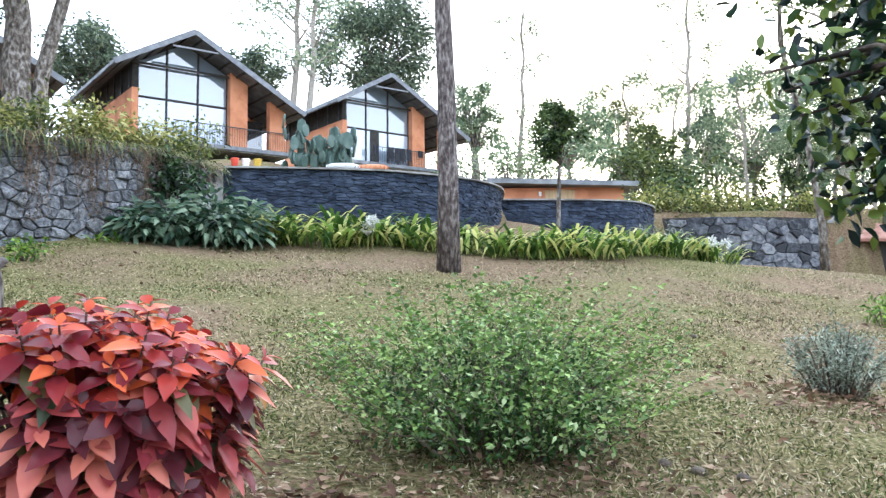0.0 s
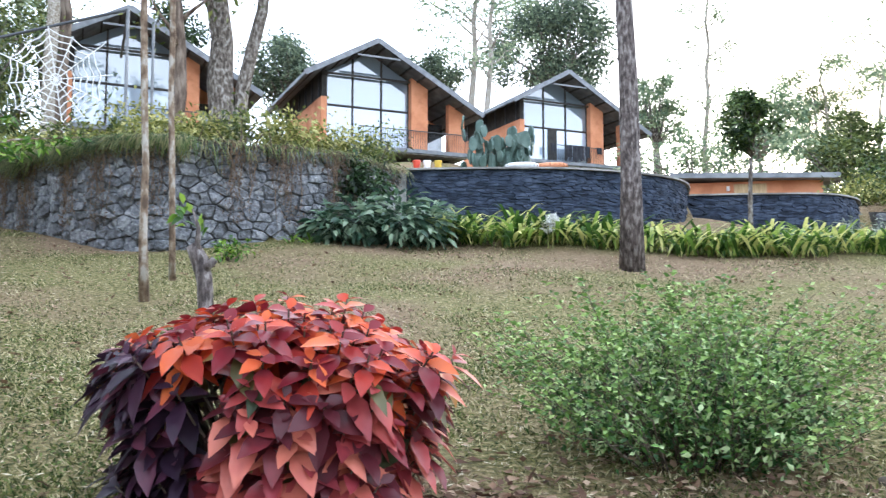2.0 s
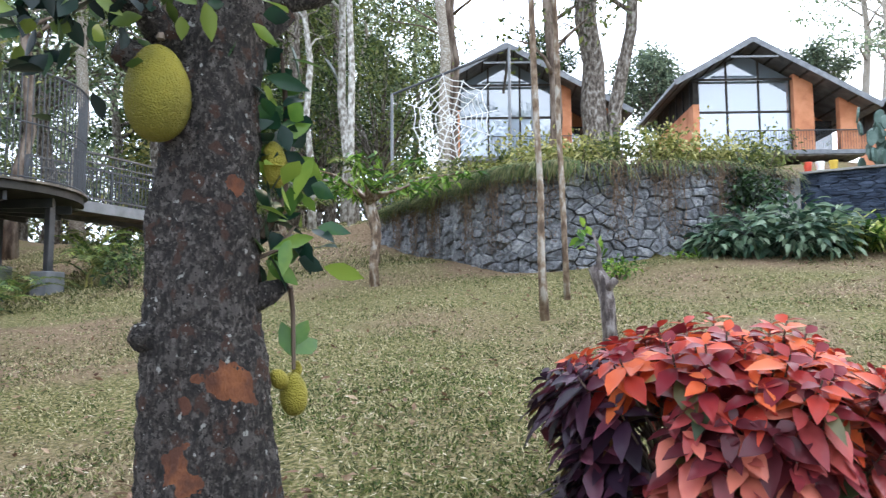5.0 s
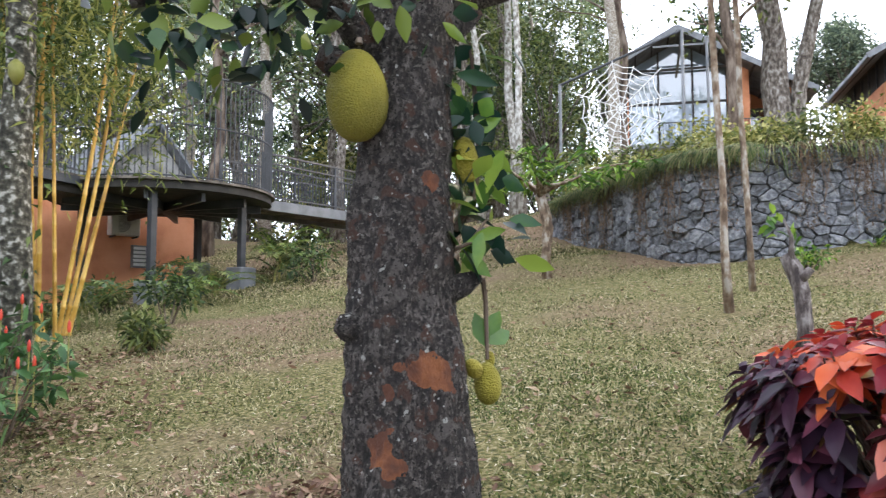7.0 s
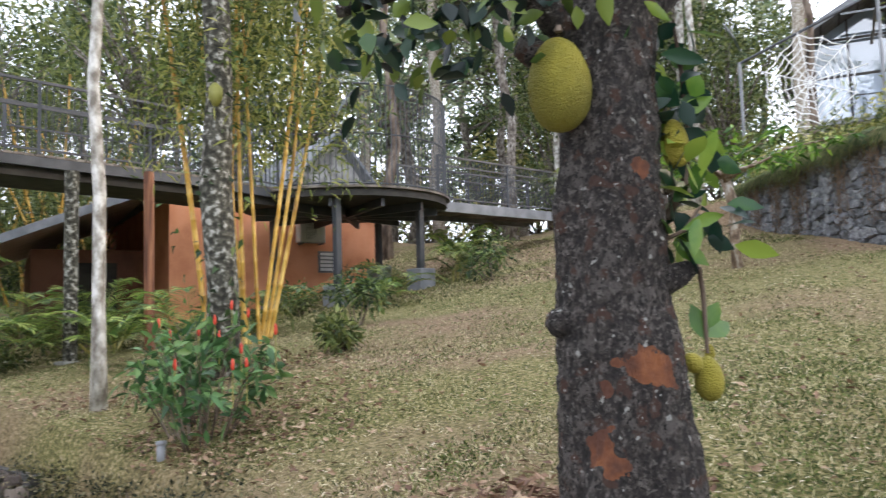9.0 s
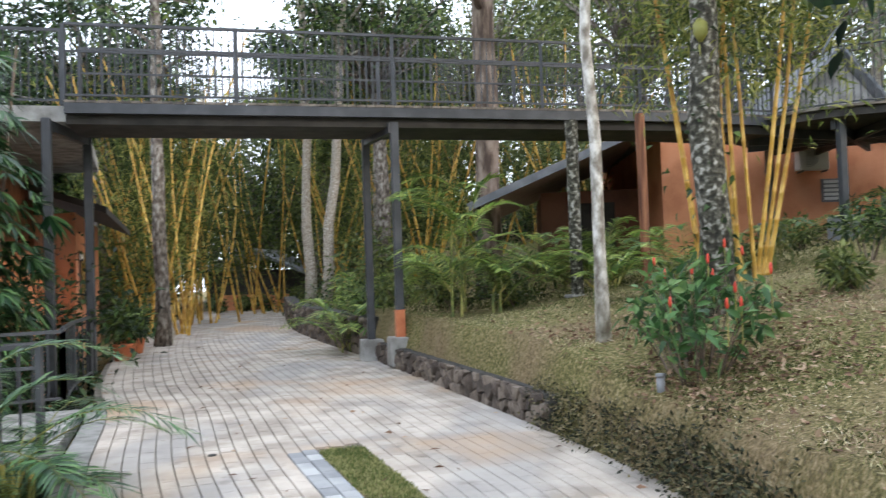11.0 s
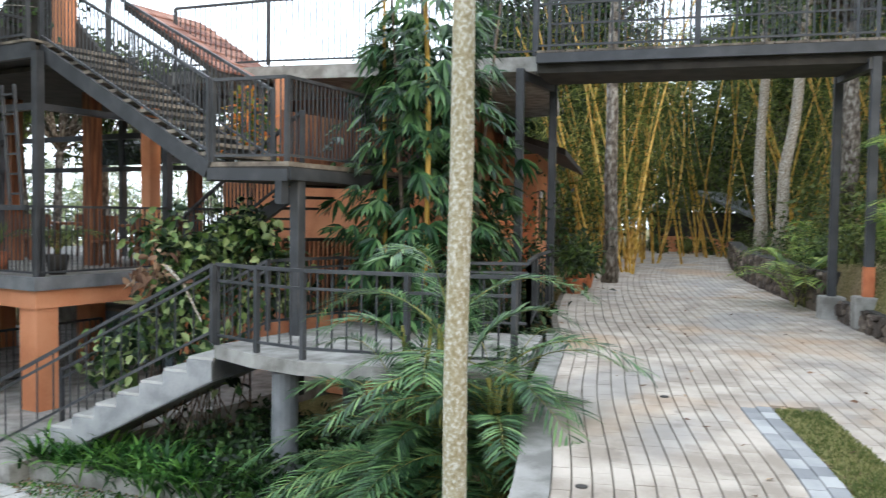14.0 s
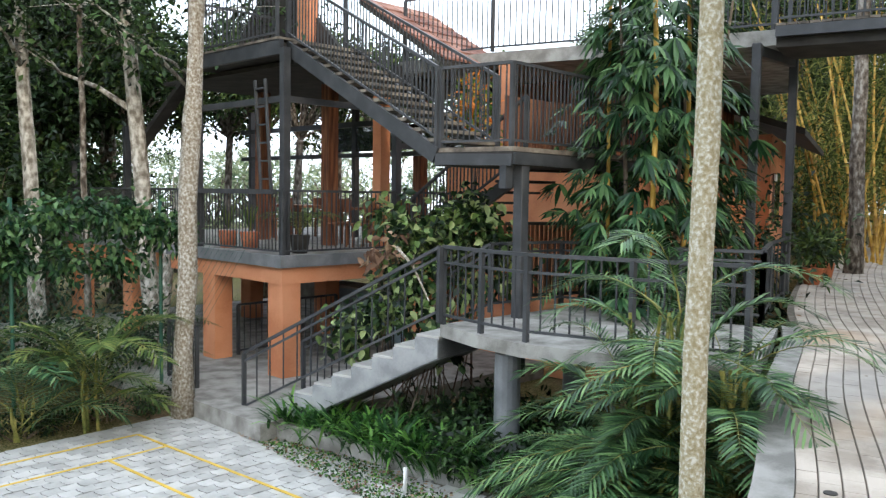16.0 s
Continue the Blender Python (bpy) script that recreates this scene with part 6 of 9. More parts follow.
    vo.inputs["Scale"].default_value = 190
    bp.invert = True
    bp.inputs["Strength"].default_value, bp.inputs["Distance"].default_value = 1.0, 0.006
    nt.links.new(vc.outputs["Object"], vo.inputs["Vector"]); nt.links.new(vo.outputs["Distance"], bp.inputs["Height"])
    nt.links.new(bp.outputs[0], nt.nodes["Principled BSDF"].inputs["Normal"])
    def fruit(c, rx, rz, tilt=(0, 0), n=900, name="fruit", spike=0.006):
        """An egg-shaped fruit whose rind is covered with blunt studs."""
        me = MB()
        rows, cols = max(14, int(math.sqrt(n / 2))), max(22, int(math.sqrt(n * 2)))
        c = Vector(c)
        rot = Euler((tilt[0], tilt[1], 0)).to_matrix()
        def sp(u, v, h=0.0):
            b = 1.0 + 0.10 * math.cos(v)
            p = Vector((rx * b * math.sin(v) * math.cos(u), rx * b * math.sin(v) * math.sin(u), -rz * math.cos(v)))
            p += p.normalized() * (h + 0.02 * rx * noise.noise(p * 14))
            return c + rot @ p
        vs, fs = [], []
        for i in range(rows + 1):
            for j in range(cols):
                v = math.pi * (0.015 + 0.97 * i / rows)
                vs.append(sp(2 * math.pi * (j + .5 * (i % 2)) / cols, v, spike * .5 * noise.noise(Vector((i * 7.31, j * 3.77, 1.5))) * math.sin(v)))
        for i in range(rows):
            for j in range(cols):
                fs.append((i * cols + j, i * cols + (j + 1) % cols, (i + 1) * cols + (j + 1) % cols, (i + 1) * cols + j))
        fs += [tuple(range(cols - 1, -1, -1)), tuple(rows * cols + j for j in range(cols))]
        return part(name, me.add(vs, fs), fm, t, "large studded green-yellow jackfruit", smooth=True)
    fruit((-2.185, 1.180, 2.283), .090, .138, (0.03, 0.0), 9000, spike=.0055)
    fruit((-2.125, 1.640, 1.425), .043, .068, (0.1, 0), 1800, spike=.002)
    fruit((-2.12, 1.575, 1.475), .027, .040, (0.9, .5), 1000, spike=.0015)
    fruit((-2.15, 1.675, 1.50), .016, .026, (0, 0), 400, spike=.001)
    fruit((-2.10, 1.53, 2.12), .040, .075, (0.1, 0), 1600, spike=.002)
    fruit((-2.16, 1.45, 1.80), .012, .03, (0, 0), 300, spike=.001)
    stalk = MB().tube([(-2.11, 1.545, 1.74), (-2.10, 1.60, 1.75), (-2.115, 1.625, 1.68), (-2.12, 1.635, 1.50)], [.012, .010, .008, .006], 6)
    stalk.tube([(-2.2, 1.22, 2.55), (-2.19, 1.19, 2.50), (-2.185, 1.185, 2.44)], [.018, .014, .012], 6)
    stalk.tube([(-2.12, 1.50, 1.9), (-2.10, 1.56, 2.0), (-2.09, 1.58, 2.15), (-2.1, 1.57, 2.35), (-2.1, 1.55, 2.5)], [.012, .012, .010, .008, .004], 6)
    stalk.tube([(-2.13, 1.48, 1.83), (-2.07, 1.52, 1.86), (-2.04, 1.56, 1.93)], [.007, .006, .004], 6)
    part("stalk", stalk, M_BARKB, t)
    # leaves: hanging sprays along the limbs, and the shoot up the trunk
    def spray(pts, per, ll, lw, spread, up=0.1, seed=0, hang=.25):
        rg = np.random.default_rng(seed)
        C = np.array([p for p in pts for _ in range(per)], float) + rg.normal(size=(len(pts) * per, 3)) * spread
        n = len(C)
        d = rng_dirs(rg, n, up - hang)
        return leaf_mesh("leaves", C, d, rng_dirs(rg, n, .8), ll * (.7 + .6 * rg.random(n)), lw * (.7 + .5 * rg.random(n)), 4, .15, .12)
    low = [(-2.30, .75, 2.40), (-2.25, .84, 2.46), (-2.20, .93, 2.42), (-2.35, .64, 2.44), (-2.17, .95, 2.54), (-2.14, 1.06, 2.56), (-2.36, .61, 2.38), (-2.28, .79, 2.33), (-2.32, .70, 2.52), (-2.37, .58, 2.52), (-2.17, 1.18, 2.56), (-2.2, 1.1, 2.6)]
    part("leaves", spray(low, 15, .074, .046, .075, 0, 1), L_JBRANCH, t)
    shoot = [(-2.08, 1.52, 2.28), (-2.10, 1.50, 2.14), (-2.10, 1.50, 2.00), (-2.07, 1.54, 1.88), (-2.09, 1.56, 1.92), (-2.08, 1.6, 2.0), (-2.09, 1.58, 2.1), (-2.09, 1.58, 2.2), (-2.1, 1.56, 2.32), (-2.1, 1.56, 2.42), (-2.12, 1.5, 2.5), (-2.05, 1.56, 1.9)]
    part("leaves", spray(shoot, 9, .105, .056, .05, .30, 2, .1), L_JSHOOT, t)
    for c, d, l in (((-2.12, 1.63, 1.55), (-.02, .10, .035), .115), ((-2.12, 1.63, 1.54), (-.03, -.02, .11), .10), ((-2.12, 1.63, 1.57), (.0, .05, .07), .09), ((-2.13, 1.50, 1.86), (.06, -.06, .02), .11), ((-2.12, 1.52, 1.83), (.08, .06, -.07), .10)):
        part("leaf", leaf_mesh("leaf", [c], [d], [(1, -.6, .5)], l * 1.2, l * .62, 4, .05, .1), L_JSHOOT, t)
    rg = np.random.default_rng(77)
    cc, dd = clumps(rg, [(-2.7, .9, 3.7), (-1.8, 2.0, 4.2), (-3.0, 1.1, 4.6), (-2.1, 1.5, 5.2), (-1.2, 2.2, 4.4), (-2.0, 2.2, 3.4), (-2.4, .4, 3.3)], [.8, .9, .9, 1.1, .8, .5, .6], 1500)
    part("crown", leaf_mesh("crown", cc, dd + rng_dirs(rg, 1500) * .7, rng_dirs(rg, 1500, 1.2), .15, .08, 2, .2), L_JACK, t)

def jack_bark():
    """Dark bark with pale lichen specks and patches of bare orange wood."""
    m = mat("jackfruit_bark", [(0.008, 0.007, 0.006), (0.024, 0.019, 0.017), (0.065, 0.053, 0.047), (0.20, 0.175, 0.16)], 45, 0.95, 1.0, 170, stretch=(1, 1, 0.55), bump_dist=0.03)
    nt = m.node_tree
    for q in nt.nodes:
        if q.type == "TEX_NOISE":
            q.inputs["Roughness"].default_value, q.inputs["Detail"].default_value = 0.72, 8
    n, lk = nt.nodes, nt.links
    b = n["Principled BSDF"]
    src = b.inputs["Base Color"].links[0].from_socket
    tc = [x for x in n if x.type == "TEX_COORD"][0]
    def layer(src, scale, detail, lo, hi, col):
        t = n.new("ShaderNodeTexNoise"); t.inputs["Scale"].default_value, t.inputs["Detail"].default_value = scale, detail
        lk.new(tc.outputs["Object"], t.inputs["Vector"])
        r = n.new("ShaderNodeValToRGB"); r.color_ramp.elements[0].position, r.color_ramp.elements[1].position = lo, hi
        lk.new(t.outputs[0], r.inputs[0])
        x = n.new("ShaderNodeMix"); x.data_type = "RGBA"
        lk.new(r.outputs[0], x.inputs[0]); lk.new(src, x.inputs[6]); x.inputs[7].default_value = (*col, 1)
        return x.outputs[2]
    src = layer(src, 14, 12, .56, .62, (0.115, 0.10, 0.09))
    src = layer(src, 95, 6, .56, .60, (0.010, 0.008, 0.007))
    src = layer(src, 17, 9, .57, .62, (0.075, 0.036, 0.024))
    src = layer(src, 70, 5, .60, .645, (0.15, 0.135, 0.12))
    src = layer(src, 34, 7, .665, .685, (0.44, 0.43, 0.40))
    # bare wood scars
    for c, r in (((-2.033, 1.335, 1.475), .062), ((-2.03, 1.365, 1.44), .035), ((-2.118, 1.212, 1.245), .056), ((-2.09, 1.23, 1.215), .045), ((-2.083, 1.254, 1.49), .016), ((-2.107, 1.23, 1.422), .016), ((-2.091, 1.233, 1.315), .013), ((-2.058, 1.357, 2.029), .025)):
        v = n.new("ShaderNodeVectorMath"); v.operation = "DISTANCE"; v.inputs[1].default_value = c
        w = n.new("ShaderNodeTexNoise"); w.inputs["Scale"].default_value, w.inputs["Detail"].default_value = 15, 4
        lk.new(tc.outputs["Object"], w.inputs["Vector"])
        lk.new(tc.outputs["Object"], v.inputs[0])
        a = n.new("ShaderNodeMath"); a.operation = "MULTIPLY_ADD"; a.inputs[1].default_value = 0.15
        lk.new(w.outputs[0], a.inputs[0]); lk.new(v.outputs["Value"], a.inputs[2])
        r_ = n.new("ShaderNodeMath"); r_.operation = "LESS_THAN"; r_.inputs[1].default_value = r + .072
        lk.new(a.outputs[0], r_.inputs[0])
        tone = n.new("ShaderNodeValToRGB")
        tone.color_ramp.elements[0].position, tone.color_ramp.elements[1].position = .38, .62
        tone.color_ramp.elements[0].color, tone.color_ramp.elements[1].color = (0.15, 0.055, 0.03, 1), (0.36, 0.125, 0.045, 1)
        lk.new(w.outputs[0], tone.inputs[0])
        x = n.new("ShaderNodeMix"); x.data_type = "RGBA"
        lk.new(r_.outputs[0], x.inputs[0]); lk.new(src, x.inputs[6]); lk.new(tone.outputs[0], x.inputs[7])
        src = x.outputs[2]
    lk.new(src, b.inputs["Base Color"])
    return m
M_JBARK = jack_bark()
# darker jackfruit leaf: the backlit look of the hanging branch is in its colour
L_JBRANCH = leafmat("leaf_jack_backlit", (0.005, 0.014, 0.012), (0.012, 0.034, 0.022), (0.035, 0.075, 0.022), (0.14, 0.19, 0.035), rough=0.32, t=0.15, isl=1.0)
L_JSHOOT = leafmat("leaf_jack_shoot", (0.008, 0.028, 0.018), (0.022, 0.068, 0.028), (0.075, 0.16, 0.026), (0.22, 0.31, 0.05), rough=0.3, t=0.3, isl=1.0)
jackfruit()

# ---- foreground shrubs ----
def copper_shrub():
    """Rosettes of broad pointed leaves at the ends of bare stems, with gaps between them."""
    s = thing("copper_shrub", "rounded copperleaf shrub with large red, orange and purple leaves", "shrub")
    rng = np.random.default_rng(81)
    cx, cy = -1.20, 2.64
    base = Vector((cx, cy, gz(cx, cy)))
    stems, heads = MB(), []
    tries = 0
    while len(heads) < 310 and tries < 9000:
        tries += 1
        a = rng.random() * 6.283
        ca, sa = math.cos(a), math.sin(a)
        if len(heads) < 130:             # broad, slightly domed top
            r = math.sqrt(rng.random())
            z = 1.56 - .10 * r ** 4 + .045 * math.sin(5 * r + 2 * a) + rng.normal() * .026
            tilt = .12 + .5 * r ** 2
        else:                            # sides, thinning out towards the ground
            h = rng.random() ** .75
            r = .68 + .34 * h + rng.normal() * .06
            z = .86 + .62 * h
            tilt = .55 + .4 * rng.random()
        p = Vector((cx + r * ca * .575, cy + r * sa * .45, z))
        if min([9] + [(p - q[0]).length for q in heads]) < .062:
            continue
        left = -.91 * (p.x + 1.19) - .41 * (p.y - 2.64)
        if .20 < left < .27 and p.z < 1.40:      # a gap parts the purple branch from the rest
            continue
        heads.append((p, Vector((ca * tilt, sa * tilt, 1)).normalized(), left))
    heads.append((Vector((-1.28, 2.95, 1.66)), Vector((0, 0, 1)), 0))
    heads.append((Vector((-1.22, 2.90, 1.60)), Vector((.2, 0, 1)).normalized(), 0))
    for k, (p, ax, _) in enumerate(heads):
        q = base + Vector(((p.x - cx) * .25, (p.y - cy) * .25, 0))
        e = p - ax * .16
        stems.tube([q - Vector((0, 0, .05)), q.lerp(e, .6) + Vector((rng.normal() * .02, rng.normal() * .02, .05)), e, p], [.008, .006, .004, .003], 5)
    part("stem", stems, M_BARKB, s)
    sets = {m: ([], [], [], [], []) for m in (L_RED, L_COPPER, L_PURPLE, L_OLDRED)}
    for p, ax, left in heads:
        if left > .25 + .03 * math.sin(p.z * 30) and p.z < 1.50:
            mt = L_PURPLE
        else:
            mt = L_COPPER if p.z > 1.44 + .05 * math.sin(p.x * 23 + p.y * 31) else L_RED
        u = ax.orthogonal().normalized()
        v = ax.cross(u)
        n = 9 + int(rng.integers(0, 4))
        t0 = rng.random() * 6.283
        for j in range(n):
            t = t0 + j * 2.39996
            f = j / (n - 1)
            lift = .75 - 1.05 * f + rng.normal() * .12
            d = u * math.cos(t) + v * math.sin(t) + ax * lift - Vector((0, 0, .16 * f + .06))
            m = L_OLDRED if f > .8 and rng.random() < .22 else mt
            S = sets[m]
            S[0].append(p - ax * (.085 * f)); S[1].append(d); S[2].append(ax + Vector(rng.normal(size=3) * .18))
            L = (.055 + .068 * min(1, f * 1.7)) * (.85 + .35 * rng.random())
            S[3].append(L); S[4].append(L * (.50 + .10 * rng.random()))
    for m, (P, D, N, L, W) in sets.items():
        part("leaves", leaf_mesh("leaves", P, D, N, np.array(L), np.array(W), 4, .24, .13), m, s,
             {L_RED: "glossy crimson leaves", L_COPPER: "glossy orange-red top leaves", L_PURPLE: "dark purple leaves", L_OLDRED: "old yellow-green and bronze leaves"}[m])
L_OLDRED = leafmat("leaf_copper_old", (0.05, 0.065, 0.03), (0.16, 0.13, 0.05), (0.42, 0.20, 0.05), rough=0.35, t=0.2, isl=1.0)
copper_shrub()

def leafy_shrub(name, label, centre, rx, ry, h, stems, leaf, ll, lw, n, seed, tall=0.3, droop=.15, rows=2, cat="shrub"):
    s = thing(name, label, cat)
    rng = np.random.default_rng(seed)
    x0, y0 = centre
    m = MB()
    P, D, N = [], [], []
    for k in range(stems):
        a, r = rng.random() * 6.283, math.sqrt(rng.random())
        b = Vector((x0 + .35 * rx * r * math.cos(a), y0 + .35 * ry * r * math.sin(a), 0)); b.z = gz(b.x, b.y) - .03
        hh = h * (0.55 + tall + .35 * rng.random() - .45 * r * r)
        e = Vector((x0 + rx * r * math.cos(a), y0 + ry * r * math.sin(a), b.z + hh))
        c = b.lerp(e, .55) + Vector((0, 0, .12 * h))
        m.tube([b, c, e], [.007, .005, .002], 4)
        for j in range(n // stems):
            t = .18 + .82 * rng.random() ** .8
            p = (b.lerp(c, t / .55) if t < .55 else c.lerp(e, (t - .55) / .45))
            P.append(p + Vector(rng.normal(size=3) * .02)); d = rng_dirs(rng, 1, .25)[0]; D.append(d)
            N.append(rng_dirs(rng, 1, 1.5)[0])
    part("stem", m, M_BARKB, s)
    k = len(P)
    part("leaves", leaf_mesh("leaves", P, D, N, ll * (.6 + .7 * rng.random(k)), lw * (.6 + .6 * rng.random(k)), rows, droop), leaf, s)
    return s

L_SHRUB = leafmat("leaf_shrub_green", (0.026, 0.068, 0.016), (0.080, 0.175, 0.042), (0.19, 0.33, 0.080), (0.46, 0.56, 0.28), rough=0.36, isl=1.0)
L_SPRIG = leafmat("leaf_shrub_sprig", (0.09, 0.17, 0.04), (0.19, 0.32, 0.07), (0.36, 0.48, 0.16), rough=0.35, isl=1.0)
def green_shrub():
    """A loose dome: leafy mass low down, airy sprigs above."""
    s = thing("green_shrub", "loose green shrub with small glossy leaves", "shrub")
    rng = np.random.default_rng(91)
    x0, y0 = .25, 3.78
    P, D = [], []
    m = MB()
    T, TD = [], []
    for k in range(430):
        a, r = rng.random() * 6.283, math.sqrt(rng.random())
        h = (.34 + .24 * rng.random()) * math.sqrt(max(.06, 1 - .85 * r * r))
        e = Vector((x0 + .68 * r * math.cos(a), y0 + .50 * r * math.sin(a), 0)); e.z = gz(e.x, e.y) + h
        b = Vector((x0 + .32 * r * math.cos(a), y0 + .2 * r * math.sin(a), 0)); b.z = gz(b.x, b.y) - .02
        c = b.lerp(e, .6) + Vector((rng.normal() * .05, rng.normal() * .05, .05))
        if k % 3 == 0:
            m.tube([b, c, e], [.004, .003, .0012], 4)
        for j in range(20):
            t = rng.random() ** .6
            p = b.lerp(c, t / .6) if t < .6 else c.lerp(e, (t - .6) / .4)
            P.append(p + Vector(rng.normal(size=3) * .04)); D.append(rng_dirs(rng, 1, .15)[0])
        if k < 230:                       # airy sprigs that stand out of the mass
            tip = e + Vector(((e.x - x0) * .45 + rng.normal() * .10, (e.y - y0) * .4 + rng.normal() * .08, .10 + .20 * rng.random()))
            m.tube([c, e, tip], [.003, .002, .0008], 4)
            for j in range(11):
                q = e.lerp(tip, j / 10)
                for sg in (1, -1):
                    T.append(q + Vector(rng.normal(size=3) * .008)); TD.append(Vector((sg * math.cos(j * 1.6 + a), sg * math.sin(j * 1.6 + a), .5)))
    n = len(T)
    part("leaves", leaf_mesh("leaves", T, TD, rng_dirs(rng, n, 1.6), .040 * (.6 + .6 * rng.random(n)), .020 * (.7 + .5 * rng.random(n)), 2, .1), L_SPRIG, s, "light green leaves of the young sprigs")
    part("stem", m, M_BARKB, s)
    k = len(P)
    part("leaves", leaf_mesh("leaves", P, D, rng_dirs(rng, k, 1.6), .036 * (.6 + .7 * rng.random(k)), .019 * (.7 + .6 * rng.random(k)), 2, .12), L_SHRUB, s)
green_shrub()
leafy_shrub("silver_shrub", "low silvery grey-leaved shrub on the dry lawn", (2.40, 5.05), .36, .32, .42, 60, L_SILVER, .045, .014, 2600, 92)

def canna():
    s = leafy_shrub("red_ginger_plant", "upright green plant with red bud spikes in dry litter", (-6.75, 1.12), 1.0, .60, .86, 52, L_PALMG, .14, .054, 640, 95, rows=3)
    rng = np.random.default_rng(96)
    for k in range(12):
        x, y = -6.75 + rng.normal() * .55, 1.12 + rng.normal() * .35
        z = gz(x, y) + .52 + .30 * rng.random()
        part("bud_stalk", MB().tube([(x, y, z - .28), (x, y, z - .01)], .005, 5), M_PALMSTEM, s)
        part("flower_bud", MB().tube([(x, y, z - .02), (x, y, z), (x, y, z + .04), (x, y, z + .065)], [.006, .013, .011, .002], 7), M_RED, s, "red cone-shaped flower bud", smooth=True)
M_RED = mat("red_bract", [(0.45, 0.03, 0.015), (0.62, 0.07, 0.03)], 8, 0.5, 0.2, 60)
L_PALMG = leafmat("leaf_ginger", (0.03, 0.075, 0.025), (0.07, 0.16, 0.05), (0.16, 0.27, 0.09), rough=0.35)
canna()

# ---- planting ----
def shrub(label, x, y, r, h, leaf, n, ll, lw, seed, z=None, name="shrub", squash=0.8, hang=0.0, rows=1, group="", clump=5):
    """A low bush: short twigs and an uneven mass of leaves."""
    s = thing(name, label, name.replace("_", " ").split()[-1], group)
    rng = np.random.default_rng(seed)
    z = gz(x, y) if z is None else z
    C = [(x + rng.normal() * r * .5, y + rng.normal() * r * .5, z + h * (.35 + .4 * rng.random())) for _ in range(clump)]
    m = MB()
    for c in C:
        m.tube([(x + (c[0] - x) * .2, y + (c[1] - y) * .2, z - .05), (c[0], c[1], c[2])], [.014, .006], 5)
    part("stem", m, M_BARKB, s)
    part("leaves", foliage("leaves", rng, C, [max(r, h) * .55 * (.7 + .5 * rng.random()) for _ in C], n, ll, lw, squash * h / max(r, h) + .2, .2, rows, .15, hang), leaf, s)
    return s

def strap_plant(label, x, y, n, ln, leaf, seed, name="lily_clump", w=.05, group="", z=None, spread=.12, arch=.55):
    s = thing(name, label, "plant", group)
    rng = np.random.default_rng(seed)
    z = gz(x, y) if z is None else z
    a = rng.random(n) * 6.283
    P = np.stack([x + rng.normal(size=n) * spread, y + rng.normal(size=n) * spread, np.full(n, z)], 1)
    D = np.stack([np.cos(a) * .7, np.sin(a) * .7, .7 + 1.2 * rng.random(n)], 1)
    part("leaves", leaf_mesh("leaves", P, D, np.stack([-np.cos(a), -np.sin(a), np.full(n, .9)], 1), ln * (.6 + .6 * rng.random(n)), w, 4, arch, .12), leaf, s)
    return s

def frond(m, P, D, N, base, az, lift, L, rng, leaflets=26, sag=.8, lw=None):
    """One feather frond: adds its rib to m and its leaflets to the lists."""
    d = Vector((math.cos(az), math.sin(az), 0))
    pts = []
    for i in range(9):
        t = i / 8
        pts.append(Vector(base) + d * L * (t * math.cos(lift) + .30 * t * t * math.sin(lift)) + Vector((0, 0, L * (t * math.sin(lift) - sag * .62 * t ** 2.6))))
    m.tube(pts, [.008 * (1 - .85 * i / 8) for i in range(9)], 5)
    side = Vector((-d.y, d.x, 0))
    for k in range(leaflets):
        t = .16 + .84 * k / leaflets
        i = min(7, int(t * 8))
        p = pts[i].lerp(pts[i + 1], t * 8 - i)
        f = (pts[i + 1] - pts[i]).normalized()
        for s in (1, -1):
            P.append(p); D.append(side * s * (1.0 - .3 * t) + f * (.34 + .6 * t * t) + Vector((0, 0, .28 - .22 * rng.random())))
            N.append(Vector((0, 0, 1)) - side * s * .3)

def palm(label, x, y, fronds, L, seed, z=None, leaf=None, stems=3, sh=.4, name="areca_palm", group="areca palms", leaflets=26, lw=.032, ll=.36, aim=None, sag=.8, lift0=36):
    s = thing(name, label, "palm", group)
    rng = np.random.default_rng(seed)
    z = gz(x, y) if z is None else z
    m = MB()
    P, D, N = [], [], []
    for k in range(stems):
        bx, by = x + rng.normal() * .12, y + rng.normal() * .12
        m.tube([(bx, by, z - .1), (bx + rng.normal() * .05, by, z + sh * .6), (bx + rng.normal() * .08, by + rng.normal() * .08, z + sh)], [.026, .022, .014], 7)
    for k in range(fronds):
        az = (aim if aim is not None and k % 2 else 0) + 6.283 * k / fronds + rng.normal() * .3
        frond(m, P, D, N, (x + rng.normal() * .1, y + rng.normal() * .1, z + sh * (.1 + .95 * rng.random())), az, radians(lift0 + (80 - lift0) * rng.random()), L * (.7 + .45 * rng.random()), rng, leaflets, sag)
    part("stem", m, M_PALMSTEM, s)
    k = len(P)
    tt = np.tile(np.repeat(np.linspace(.75, .45, leaflets), 2), fronds)[:k]
    part("leaves", leaf_mesh("leaves", P, D, N, ll * tt * 1.5 * (L / 1.4), lw, 3, .22, .12), leaf or L_PALM, s)
    return s
L_PALMB = leafmat("leaf_areca", (0.020, 0.056, 0.022), (0.066, 0.148, 0.054), (0.175, 0.29, 0.105), rough=0.33, t=0.22, isl=0.8)

